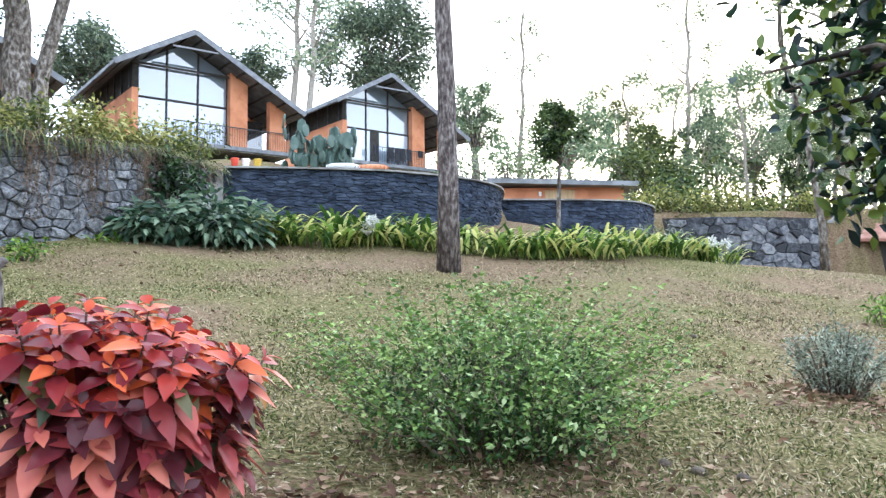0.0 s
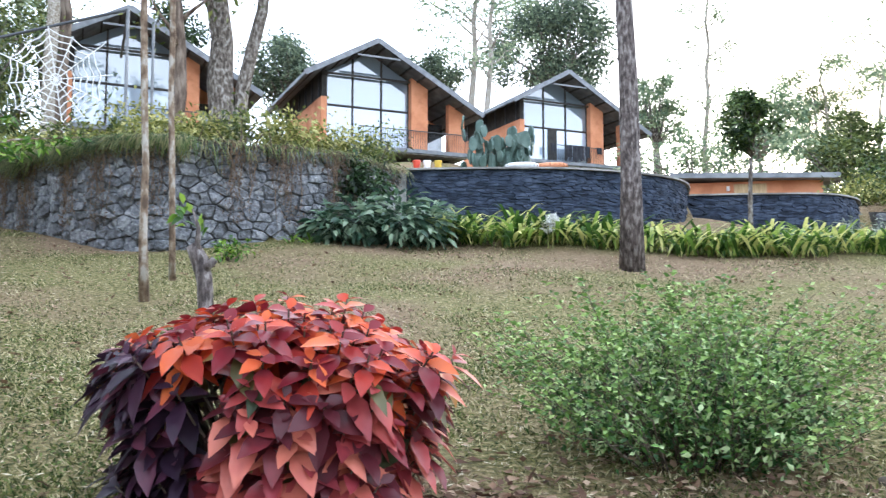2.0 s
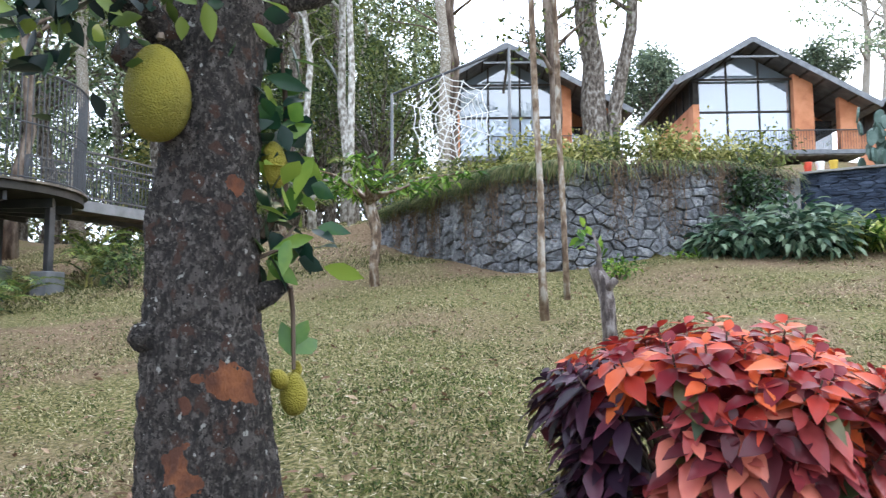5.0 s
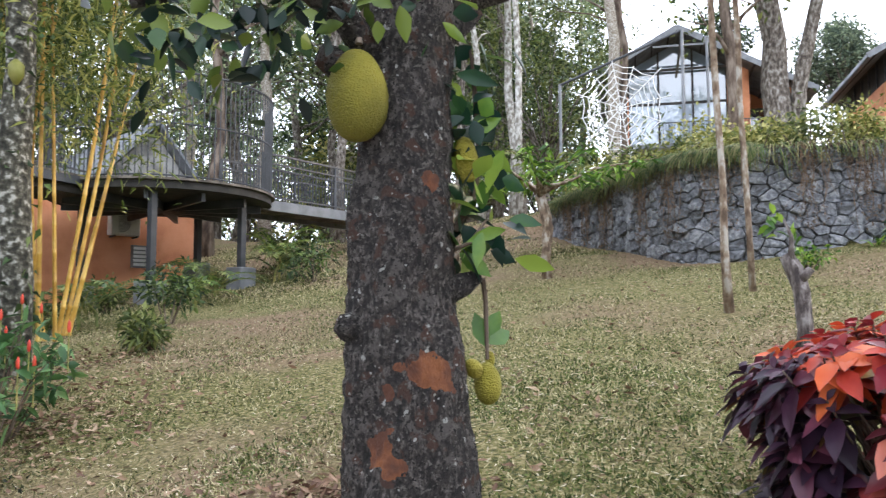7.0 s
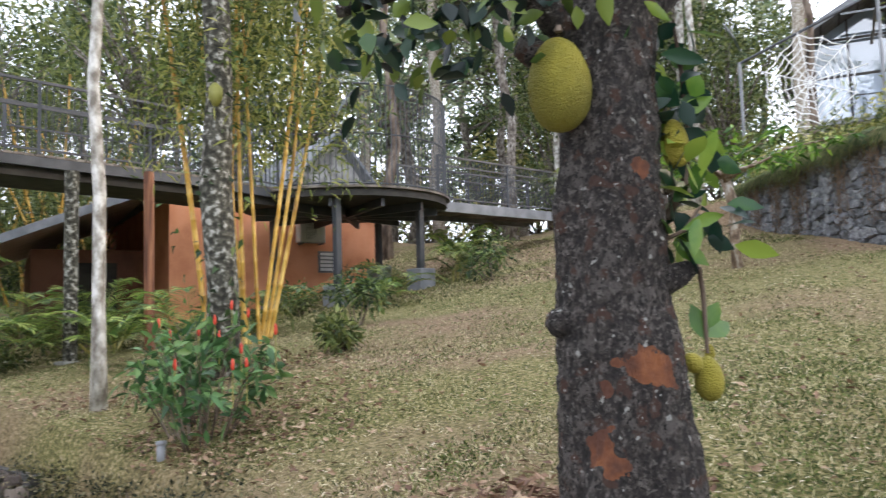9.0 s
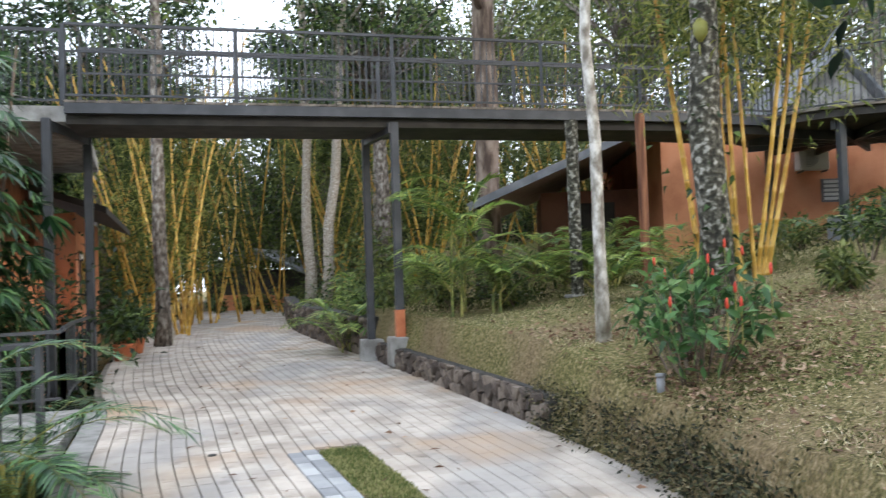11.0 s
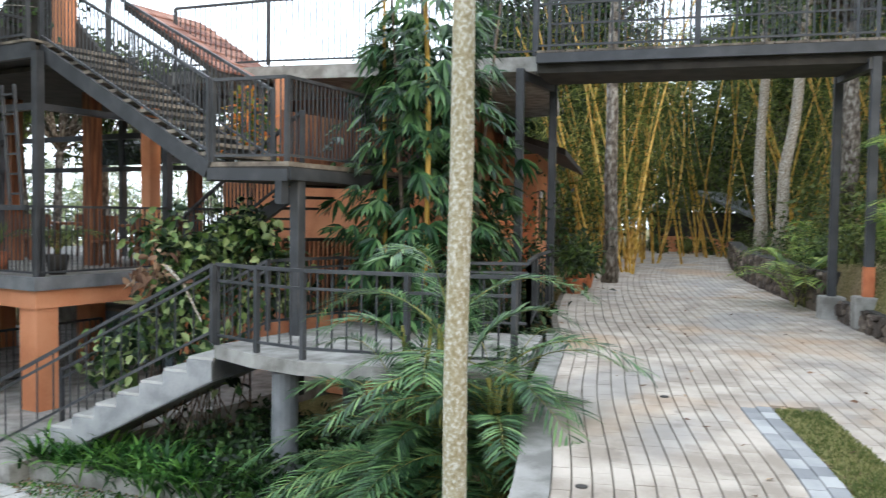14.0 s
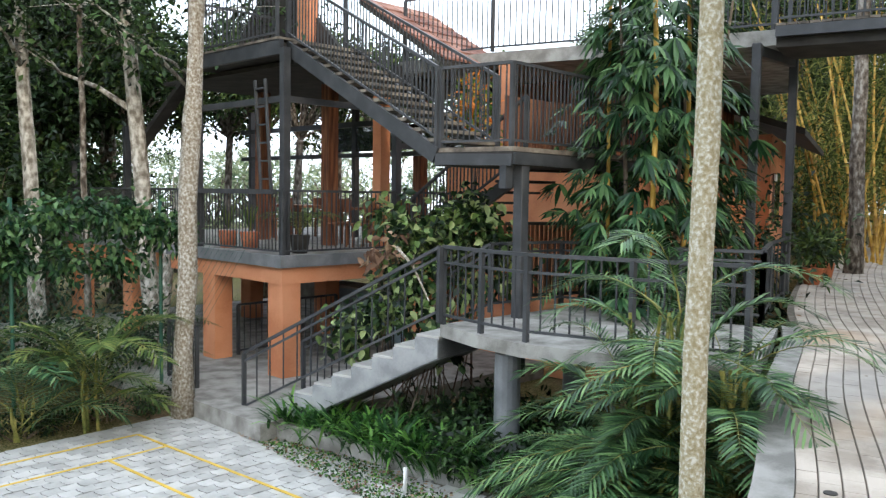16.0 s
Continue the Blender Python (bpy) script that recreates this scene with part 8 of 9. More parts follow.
        shrub("mixed green shrub beside the cottage" if y > 0 else "green shrub above the roadside kerb", x, y, r, h * .85, (L_OLIVE if lf is L_FOREST and i % 2 else lf), 380 if y > 0 else 520, .12, .045, 190 + i, group="cottage shrubs")
    for i, (x, y, L, sh, nf) in enumerate(((-13.6, -1.15, 1.5, 1.7, 12), (-12.9, -.6, 1.1, .5, 10), (-14.4, 1.3, 1.2, .5, 10), (-16.2, -2.0, 1.5, .9, 11), (-11.0, .9, .9, .3, 9))):
        palm("bright yellow-green young palm by the cottage path", x, y, nf, L, 1170 + i, sh=sh, leaf=L_PALMY, leaflets=24, lw=.034, group="path palms", stems=2, lift0=34)
    p = thing("pipe", "short grey plastic pipe standing in the litter", "pipe")
    z = gz(-6.55, .75)
    part("pipe_body", MB().tube([(-6.55, .80, z - .05), (-6.55, .80, z + .12)], .032, 12), M_STEELL, p, smooth=True)
    part("cap", MB().tube([(-6.55, .80, z + .12), (-6.55, .80, z + .145)], .038, 12), M_STEELL, p, smooth=True)
    po = thing("timber_post", "rusty orange porch post behind the bamboo", "post")
    part("shaft", MB().tube([(-13.2, 1.72, gz(-13.2, 1.7)), (-13.2, 1.7, 4.0)], .075, 12), M_WOOD, po)
    po = thing("timber_post", "moss-grown timber post on a concrete block", "post")
    part("shaft", MB().tube([(-13.5, .66, 1.1), (-13.5, .66, 4.0)], .10, 12), M_LICHEN, po)
    part("footing", MB().box((-13.5, .66, .95), (.34, .34, .5), .3, .02), M_CONC, po)
    tree("thick dark forest tree behind the cottage porch", (-19.0, -.95), (-19.1, -.9, 13), .30, .22, M_BARKB, 210, 6, .55, 3.0, (L_OLIVE, 1200, .2, .1, 1.3, .1), wob=.01, sides=14)
    for i, (x, y, tx, ty) in enumerate(((-24.2, -6.5, -24.0, -6.5), (-23.4, -5.9, -23.3, -4.9), (-18.3, -8.45, -18.4, -8.6), (-27, -5, -27, -4.6))):
        tree("pale slender forest trunk beside the drive" if i != 2 else "dark slender trunk beside the roadside cottage", (x, y), (tx, ty, 11), .17, .1, M_PALE if i != 2 else M_BARKG, 215 + i, 6, .55, 2.2, (L_FOREST, 1200, .2, .1, 1.0, .1), wob=.02)
    # bamboo grove beyond the bridge
    for i, (x, y) in enumerate(((-22.0, -9.9), (-24.5, -11.2), (-27, -10.9), (-29.5, -12.5), (-26, -13.5), (-33, -10.6), (-30, -6.5), (-34, -8), (-26.5, -3.5), (-29, -1.5), (-32, 1.0), (-37, -6.5), (-35, -15.5), (-25, 1.5))):
        cu = []
        for k in range(10):
            bx, by = x + rng.normal() * .5, y + rng.normal() * .5
            a = rng.random() * 6.283
            cu.append(((bx, by, gz(bx, by) - .1), (bx + 2.2 * math.cos(a), by + 2.2 * math.sin(a), 6.5 + 2.5 * rng.random()), .042))
        bamboo("grove clump of golden bamboo with arching leafy tops", cu, 230 + i, 4200, leaf=(L_BAMBY, L_OLIVE, L_BAMB)[i % 3], ll=.25, low=.22)
    for i in range(24):
        x, y = -22 - 20 * rng.random(), -18 + 24 * rng.random()
        if yl(x) - 1.2 < y < yr(x) + 1.5 or (x > -27 and y > 1):
            continue
        shrub("dense undergrowth shrub in the wood", x, y, 1.1, 1.8 + 1.2 * rng.random(), (L_FOREST, L_OLIVE, L_DARK)[i % 3], 1100, .2, .09, 260 + i, group="undergrowth")
    for i, (x, y) in enumerate(((-35.0, -11.0), (-35.3, -12.2), (-35.0, -13.3), (-34.6, -10.0))):
        shrub("low green bush before the far house", x, y, .7, .75, (L_FOREST, L_OLIVE)[i % 2], 700, .16, .07, 1290 + i, group="far house bushes")
    # pots by the roadside cottage
    for i, (x, y) in enumerate(((-16.67, -8.3), (-15.9, -8.1), (-15.2, -7.85), (-17.3, -8.75))):
        p = thing("flower_pot", "terracotta pot with a leafy plant beside the drive", "pot", "roadside pots")
        part("pot_body", MB().tube([(x, y, .12), (x, y, .42), (x, y, .44), (x, y, .46)], [.13, .19, .21, .2], 14), M_POT, p, smooth=True)
        rg = np.random.default_rng(290 + i)
        part("leaves", foliage("leaves", rg, [(x, y, .85)], [.42], 260, .2, .07, 1.0, .2, 2), L_FOREST, p)
    b = thing("garden_bench", "low pale bench under the porch planting", "bench")
    for k in range(4):
        part("slat", MB().box((-16.1 - .1 * k, -.35, 1.0 + (k > 2) * .15), (.08, 1.0, .03)), M_WHITE, b)
    for y in (-.75, .05):
        part("leg", MB().box((-16.25, y, .85), (.35, .06, .3)), M_CONC, b)
M_LICHEN = mat("bark_lichen", [(0.018, 0.017, 0.012), (0.045, 0.042, 0.030), (0.10, 0.095, 0.072), (0.36, 0.35, 0.31)], 15, 0.95, 0.9, 40, bump_dist=.02)
M_PALER = mat("areca_bark", [(0.30, 0.245, 0.14), (0.38, 0.33, 0.215), (0.44, 0.40, 0.30), (0.60, 0.58, 0.51)], 52, 0.9, 0.6, 120, stretch=(1, 1, .9), bump_dist=.008)
L_OLIVEP = leafmat("leaf_palm_olive", (0.035, 0.070, 0.018), (0.090, 0.145, 0.036), (0.21, 0.245, 0.07))
L_PALMY = leafmat("leaf_palm_young", (0.06, 0.12, 0.025), (0.18, 0.28, 0.055), (0.38, 0.46, 0.12), t=0.4)
west_side()

def south_side():
    rng = np.random.default_rng(180)
    # big areca palms at the road edge
    for i, (x, y, z, L, nf, sh) in enumerate(((-5.65, -4.30, -1.0, 1.60, 36, 1.80), (-5.55, -3.75, -.9, 1.35, 26, 1.35), (-5.75, -4.75, -1.2, 1.40, 28, 1.20), (-5.25, -4.25, -1.1, 1.25, 26, .75), (-5.35, -4.75, -1.3, 1.2, 20, .5))):
        palm("lush areca palm with long arching fronds at the driveway edge", x, y, nf, L, 320 + i, z=z, sh=sh, leaflets=32, lw=.023, ll=.31, leaf=L_PALMB, stems=7, sag=.90, lift0=24)
    for k in range(9):
        shrub("dark low undergrowth on the bank under the palms", -5.0 - .13 * k + rng.normal() * .12, -3.5 - .32 * k, .3, .5, L_DARK, 500, .10, .05, 350 + k, z=-1.15, group="bank undergrowth")
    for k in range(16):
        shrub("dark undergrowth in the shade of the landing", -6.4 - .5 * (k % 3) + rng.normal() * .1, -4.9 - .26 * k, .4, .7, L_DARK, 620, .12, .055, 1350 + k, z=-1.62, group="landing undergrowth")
    palm("areca palm with a yellowed frond in the parking corner", -3.42, -12.15, 16, 1.9, 330, z=-1.65, sh=1.0, leaflets=28, lw=.034, ll=.30, leaf=L_OLIVEP)
    palm("areca palm with a yellowed frond in the parking corner", -2.5, -12.4, 13, 1.9, 331, z=-1.65, sh=.5, leaflets=24, lw=.032, ll=.32, leaf=L_PALM)
    # cassava-like climber column round bamboo poles
    t = thing("cassava_plant", "tall dense plant with dark fingered leaves", "plant")
    m = MB()
    for x, y, tx, ty in ((-9.30, -7.5, -8.9, -7.6), (-9.6, -7.2, -9.8, -7.0), (-9.9, -7.1, -10.3, -6.7)):
        m.tube([(x, y, gz(x, y) - .2), ((x + tx) / 2, (y + ty) / 2, 2.1), (tx, ty, 4.8)], [.035, .03, .015], 7)
    part("stem", m, M_BARKB, t)
    P, D, N = [], [], []
    LL = []
    for k in range(900):
        f = rng.random()
        z = .15 + 4.55 * f
        a = rng.random() * 6.283
        R = (1.00 + .30 * math.sin(3 * f + .4) + .22 * math.sin(7 * f + 2 * a)) * (.35 + .70 * rng.random())
        c = Vector((-9.50 + R * math.cos(a) * .95, -7.40 + R * math.sin(a) * .95, z))
        a2 = a + rng.normal() * .5
        o = Vector((math.cos(a2), math.sin(a2), -.25 + .35 * rng.normal()))
        sd = Vector((-math.sin(a2), math.cos(a2), .25 * rng.normal()))
        big = .62 + .55 * rng.random()
        for q in range(7):
            w = (q - 3) / 3
            P.append(c); D.append(o * (1 - .45 * abs(w)) + sd * w * 1.05 + Vector((0, 0, -.30 + .18 * rng.normal()))); N.append(o * .7 + Vector((0, 0, .9)) + Vector(rng.normal(size=3) * .25))
            LL.append(.36 * big * (1 - .25 * abs(w)))
    part("leaves", leaf_mesh("leaves", P, D, N, np.array(LL), np.array(LL) * .185, 3, .28, .1), L_CASS, t)
    bamboo("upright yellow bamboo poles rising through the climber", [((-9.15, -7.32, -1.5), (-9.11, -7.40, 7.0), .045), ((-9.6, -7.04, -1.5), (-9.54, -7.10, 7.0), .038), ((-8.96, -7.62, -1.5), (-8.90, -7.74, 7.0), .034)], 340, 0)
    # creeper over the stair
    c = thing("creeper", "broad-leaved creeper tumbling beside the stair", "creeper")
    rg = np.random.default_rng(345)
    C = [(-6.9, -9.6, .6), (-7.2, -9.45, .8), (-7.5, -9.2, 1.0), (-7.67, -9.06, 1.45), (-7.43, -9.26, 1.2), (-7.73, -9.0, 1.15), (-6.74, -9.75, 1.4), (-8.1, -9.0, 1.0), (-6.55, -9.3, .7), (-6.9, -9.5, 1.1), (-6.35, -9.6, .1), (-6.6, -9.0, .2), (-7.3, -9.3, 1.3), (-7.9, -9.5, 1.5), (-7.4, -8.9, .5), (-8.2, -8.9, .6), (-6.9, -8.7, -.2), (-6.3, -10.2, -.3)]
    P, d = clumps(rg, C, [.44] * len(C), 2800, .9, .2)
    part("leaves", leaf_mesh("leaves", P, d * .6 + rng_dirs(rg, 2800, -.3), rng_dirs(rg, 2800, 1.2), .15 * (.6 + .7 * rg.random(2800)), .10, 3, .2), L_CREEP, c)
    for k in range(26):
        a = Vector((-6.9 + rng.normal() * .4, -9.3 + rng.normal() * .3, -1.3)); b = Vector(C[k % len(C)])
        part("stem", MB().tube([a, a.lerp(b, .5) + Vector((.1, 0, 0)), b], [.012, .009, .005], 5), M_BARKB, c)
    n = 60
    P = np.array([(-6.35, -9.35, .95)] * n) + rg.normal(size=(n, 3)) * (.16, .16, .10)
    part("dead_leaves", leaf_mesh("dead_leaves", P, rng_dirs(rg, n, -.6), rng_dirs(rg, n), .16, .09, 3, .3), M_LITTER, c, "withered pale brown leaves")
    cn = [(-8.55, -10.2, 3.0), (-8.75, -10.35, 3.4), (-8.6, -10.0, 2.6), (-8.9, -10.4, 3.1)]
    P, d = clumps(rg, cn, [.34] * 4, 420, 1.0, .2)
    part("croton_leaves", leaf_mesh("croton_leaves", P, d * .6 + rng_dirs(rg, 420, .2), rng_dirs(rg, 420, 1.2), .16, .06, 3, .2), L_CROTON, c, "yellow, orange and green mottled leaves at the stair head")
    for q in cn:
        part("stem", MB().tube([(-8.6, -10.1, -1.3), (-8.62, -10.15, 1.2), q], [.02, .015, .008], 6), M_BARKB, c)
    wp = thing("pipe", "short white plastic pipe standing in the planter", "pipe")
    part("pipe_body", MB().tube([(-5.35, -7.55, -1.62), (-5.35, -7.55, -1.30)], .022, 10), M_WHITE, wp, smooth=True)
    for i, (x, y) in enumerate(((-4.35, -2.42), (-7.0, -2.9))):
        dc = thing("drain_cap", "small round dark drain cap set in the pavers", "drain", "drain caps")
        part("cap", MB().tube([(x, y, .145), (x, y, .1565)], [.040, .037], 14), M_DARK, dc)
    br = thing("branch", "bare pale forked branch leaning on the stair rail", "branch")
    part("limb", MB().tube([(-6.2, -8.9, 1.05), (-6.15, -8.5, .85), (-6.1, -8.1, .45)], [.022, .018, .01], 6).tube([(-6.15, -8.5, .85), (-6.05, -8.35, 1.0)], [.012, .005], 5), M_PALE, br)
    # strap-leaved bed under the stair
    for k in range(26):
        t_ = k / 25
        x, y = -5.35 - .75 * t_ + rng.normal() * .12, -10.3 + 3.3 * t_ + rng.normal() * .1
        strap_plant("dark green arching strap-leaved plant in the planter", x - .15, y, 32, 1.0, L_STRAP, 360 + k, name="spider_lily", w=.048, group="planter plants", z=-1.55, arch=.45)
    for k in range(10):
        strap_plant("dark green arching strap-leaved plant in the planter", -6.4 + rng.normal() * .3, -9.3 + k * .2, 20, .7, L_STRAP, 390 + k, name="spider_lily", w=.042, group="planter plants", z=-1.5, arch=.45)
    for k, (x, y) in enumerate(((-12.3, -8.15), (-13.4, -8.9), (-14.4, -9.6))):
        shrub("tall dark shrub between the terrace and the roadside cottage", x, y, .55, 3.0, L_DARK, 2000, .15, .07, 358 + 100 * k, squash=1.2, clump=11, group="roadside shrubs")
    # climbing hedge and mesh fence at the yard's back
    f = thing("mesh_fence", "green chain-link fence overgrown with creeper", "fence")
    A, B = Vector((-4.75, -13.2, -1.6)), Vector((1.5, -14.0, -1.6))
    for k in range(4):
        p = A.lerp(B, k / 3)
        part("post", MB().tube([p, p + Vector((0, 0, 3.2))], .03, 8), M_FENCE, f)
    m = MB()
    L = (B - A).length
    for k in range(int(L / .09)):
        p = A.lerp(B, k * .09 / L)
        for s in (1, -1):
            q0, q1 = p, p + (B - A).normalized() * 1.5 * s + Vector((0, 0, 2.6))
            m.beam(q0, q1, .004, .004)
    part("wire_mesh", m, M_FENCE, f)
    rg = np.random.default_rng(410)
    C = [tuple(A.lerp(B, t) + Vector((0, .12, 2.75 + .25 * math.sin(9 * t)))) for t in np.linspace(-.02, 1, 16)] + [tuple(A.lerp(B, t) + Vector((0, .1, 2.3))) for t in np.linspace(.1, 1, 9)]
    P, d = clumps(rg, C, [.46] * 25, 6000, .8, .2)
    part("leaves", leaf_mesh("leaves", P, d * .5 + rng_dirs(rg, 6000, -.7), rng_dirs(rg, 6000, .9), .13, .08, 2, .2), L_CASS, f, "dense dark creeper leaves")
    for k in range(9):
        shrub("dark undergrowth behind the mesh fence", -5.0 + .8 * k, -15.2 + rng.normal() * .4, .8, 1.4, L_DARK, 800, .13, .06, 420 + k, z=-1.7, group="fence undergrowth")
    for k in range(8):
        shrub("low dark ground cover at the yard's edge", -4.9 + .6 * k, -12.75 + .09 * k, .35, .35, L_DARK, 420, .07, .035, 430 + k, z=-1.62, group="ground cover")
    # trees by the yard
    tree("pale lichen-covered tree trunk at the walkway corner", (-4.66, -12.1, -1.7), (-4.95, -12.0, 7), .15, .10, M_PALE, 440, 4, .7, 1.6, (L_FOREST, 900, .16, .08, .8, 0), wob=.02, sides=14)
    for i, (b0, tp, r, bk) in enumerate((((-5.9, -16.4), (-5.2, -16.6, 8), .19, M_ASH), ((-5.9, -16.3), (-6.9, -15.9, 8), .13, M_ASH), ((-4.1, -17.9), (-3.8, -18, 9), .17, M_ASH), ((-4.66, -16.75), (-4.6, -16.8, 8), .07, M_BARKG), ((-2.2, -17), (-2.0, -17, 9), .15, M_PALE), ((-1.5, -19), (-1.4, -19, 9), .2, M_BARKG))):
        tree("pale forest tree beyond the yard", b0, tp, r, r * .6, bk, 445 + i, 7, .5, 2.4, (L_DARK, 2600, .16, .08, 1.0, .1), wob=.02, group="yard trees")
    for k in range(26):
        a = radians(222 + 62 * k / 25)
        if radians(214) < a < radians(251):
            continue
        d = 19 + 7 * rng.random()
        x, y = d * math.cos(a), d * math.sin(a)
        if x < -5.4 and y > -24 and x > -17:
            continue
        shrub("dense dark green foliage of the valley wood", x, y, 1.8, 4.5 + 2 * rng.random(), (L_DARK, L_FOREST, L_DARK)[k % 3], 2400, .2, .09, 460 + k, squash=1.0, group="valley wood", clump=9)
    # open dining floor furniture
    tbl = thing("dining_table", "dark wooden dining table on the open floor", "table", "dining tables")
    o = S(3.3, 1.6, .68)
    part("tabletop", MB().box((o.x, o.y, 1.42), (.8, 1.5, .05)), M_WOOD, tbl)
    for dx in (-.33, .33):
        for dy in (-.65, .65):
            part("leg", MB().box((o.x + dx, o.y + dy, 1.04), (.06, .06, .72)), M_WOOD, tbl)
    copy_thing(tbl, Matrix.Translation(S(3.6, 4.6) - S(3.3, 1.6)))
    ch = thing("dining_chair", "dark wooden dining chair at the open restaurant", "chair", "dining chairs")
    part("seat", MB().box((0, 0, .45), (.42, .42, .04)), M_WOOD, ch)
    for dx in (-.18, .18):
        for dy in (-.18, .18):
            part("leg", MB().box((dx, dy, .22), (.04, .04, .44)), M_WOOD, ch)
    part("backrest", MB().box((0, .2, .80), (.42, .03, .26)), M_WOOD, ch)
    for dx in (-.19, .19):
        part("back_post", MB().box((dx, .2, .68), (.04, .04, .48)), M_WOOD, ch)
    first = True
    for p, q, r in ((2.6, 1.2, 80), (2.6, 1.9, 100), (4.1, 1.3, 270), (4.1, 2.0, 265), (2.9, 4.3, 85), (2.9, 5.0, 95), (4.4, 4.6, 270)):
        v = S(p, q, .68)
        m4 = pose(v.x, v.y, .68, 0, 0, r)
        if first:
            ch.matrix_basis = m4; first = False
        else:
            copy_thing(ch, m4)
    for i, (p, q) in enumerate(((.75, .55), (.6, 1.9), (.5, 2.5))):
        v = S(p, q)
        pp = thing("potted_palm" if i == 0 else "flower_pot", "potted palm beside the dining railing" if i == 0 else "terracotta pot with upright leaves by the railing", "plant", "deck pots")
        part("pot_body", MB().tube([(v.x, v.y, .68), (v.x, v.y, .98), (v.x, v.y, 1.0)], [.13, .18, .17], 14), M_DARK if i == 0 else M_POT, pp, smooth=True)
        rg = np.random.default_rng(490 + i)
        if i == 0:
            m = MB(); P, D, N = [], [], []
            for k in range(9):
                frond(m, P, D, N, (v.x, v.y, 1.0), 6.283 * k / 9, radians(62), .95, rg, 14, .9)
            part("stem", m, M_PALMSTEM, pp)
            part("leaves", leaf_mesh("leaves", P, D, N, .26, .025, 2, .2), L_OLIVEP, pp)
        else:
            n = 30
            a = rg.random(n) * 6.283
            part("leaves", leaf_mesh("leaves", np.tile((v.x, v.y, 1.0), (n, 1)), np.stack([np.cos(a) * .3, np.sin(a) * .3, np.ones(n)], 1), rng_dirs(rg, n), .6, .035, 3, .1), L_OLIVEP, pp)
    # blue-grey counter under the slab
    k = thing("counter", "pale blue-grey counter in the undercroft", "counter")
    part("front", sbox(3.7, 4.0, .4, 3.6, -1.35, -.35), M_BLUE, k)
    part("worktop", sbox(3.6, 4.3, .3, 3.7, -.35, -.30), M_CONC, k)
    railing("walkway_railing", "dark steel railing of the lower walkway", [S(.6, 2.3, -1.35), S(3.0, 2.4, -1.35)], .95, .13, 2.4, group="walkway railings")
    railing("walkway_railing", "dark steel railing of the lower walkway", [S(-1.2, 1.5, -1.35), S(-1.3, .4, -1.35)], .95, .13, 2.4, group="walkway railings")
    # clipped hedge on the lawn edge
    h = thing("hedge", "low clipped dark hedge along the driveway edge", "hedge")
    run = Run(smooth_line([(-8.3, -.05), (-7.0, .50), (-6.2, .78), (-5.2, .95), (-4.2, 1.02)]))
    C = [(*run.at(s, -.22), .52 + .06 * math.sin(s * 5)) for s in np.linspace(0, run.len, 34)] + [(*run.at(s, .0), .42) for s in np.linspace(0, run.len, 30)] + [(*run.at(s, .10), .24) for s in np.linspace(.3, run.len, 26)]
    rg = np.random.default_rng(495)
    P, d = clumps(rg, C, [.20 + .05 * math.sin(7.3 * i) for i in range(len(C))], 16000, .8, .2)
    part("leaves", leaf_mesh("leaves", P, d + rng_dirs(rg, 16000) * .8, rng_dirs(rg, 16000, 1), .042 * (.6 + .7 * rg.random(16000)), .020, 1), L_HEDGE, h)
    m = MB()
    for s in np.linspace(.1, run.len - .1, 60):
        x, y = run.at(s, rng.normal() * .05)
        m.tube([(x, y, .08), (x + rng.normal() * .08, y + rng.normal() * .08, .5)], [.006, .003], 4)
    part("stem", m, M_BARKB, h)
L_CASS = leafmat("leaf_cassava", (0.010, 0.034, 0.014), (0.034, 0.092, 0.034), (0.105, 0.195, 0.072), rough=0.33, t=0.2, isl=1.0)
L_CROTON = leafmat("leaf_croton", (0.06, 0.12, 0.02), (0.30, 0.28, 0.04), (0.62, 0.30, 0.04), (0.68, 0.20, 0.04), t=0.35, isl=1.0)
L_CREEP = leafmat("leaf_creeper", (0.010, 0.026, 0.010), (0.036, 0.080, 0.024), (0.12, 0.20, 0.055), (0.36, 0.44, 0.20), rough=0.35, t=0.2, isl=1.0)
L_STRAP = leafmat("leaf_strap", (0.016, 0.060, 0.014), (0.060, 0.17, 0.035), (0.17, 0.34, 0.075), rough=0.38, t=0.25, isl=1.0)
L_HEDGE = leafmat("leaf_hedge", (0.012, 0.016, 0.007), (0.040, 0.046, 0.018), (0.10, 0.095, 0.040), (0.22, 0.18, 0.10), rough=0.6, t=0.12, isl=1.0)
M_FENCE = mat("green_fence_wire", [(0.015, 0.07, 0.05), (0.03, 0.11, 0.075)], 3, 0.5, 0.1, 30)
M_BLUE = mat("blue_grey_board", [(0.22, 0.30, 0.36), (0.32, 0.40, 0.46)], 3, 0.6, 0.1, 30)
south_side()

L_WEED = leafmat("leaf_lawn_weed", (0.032, 0.060, 0.012), (0.080, 0.128, 0.028), (0.17, 0.22, 0.06), rough=0.6)
M_STRAW = mat("straw_bits", [(0.16, 0.11, 0.065), (0.42, 0.33, 0.22), (0.66, 0.58, 0.44)], 4, 0.85, 0.1, 30, island=0.9, through_light=0.1)
L_STRIP = leafmat("grass_strip_blade", (0.09, 0.12, 0.035), (0.20, 0.225, 0.075), (0.37, 0.34, 0.16), rough=0.7)

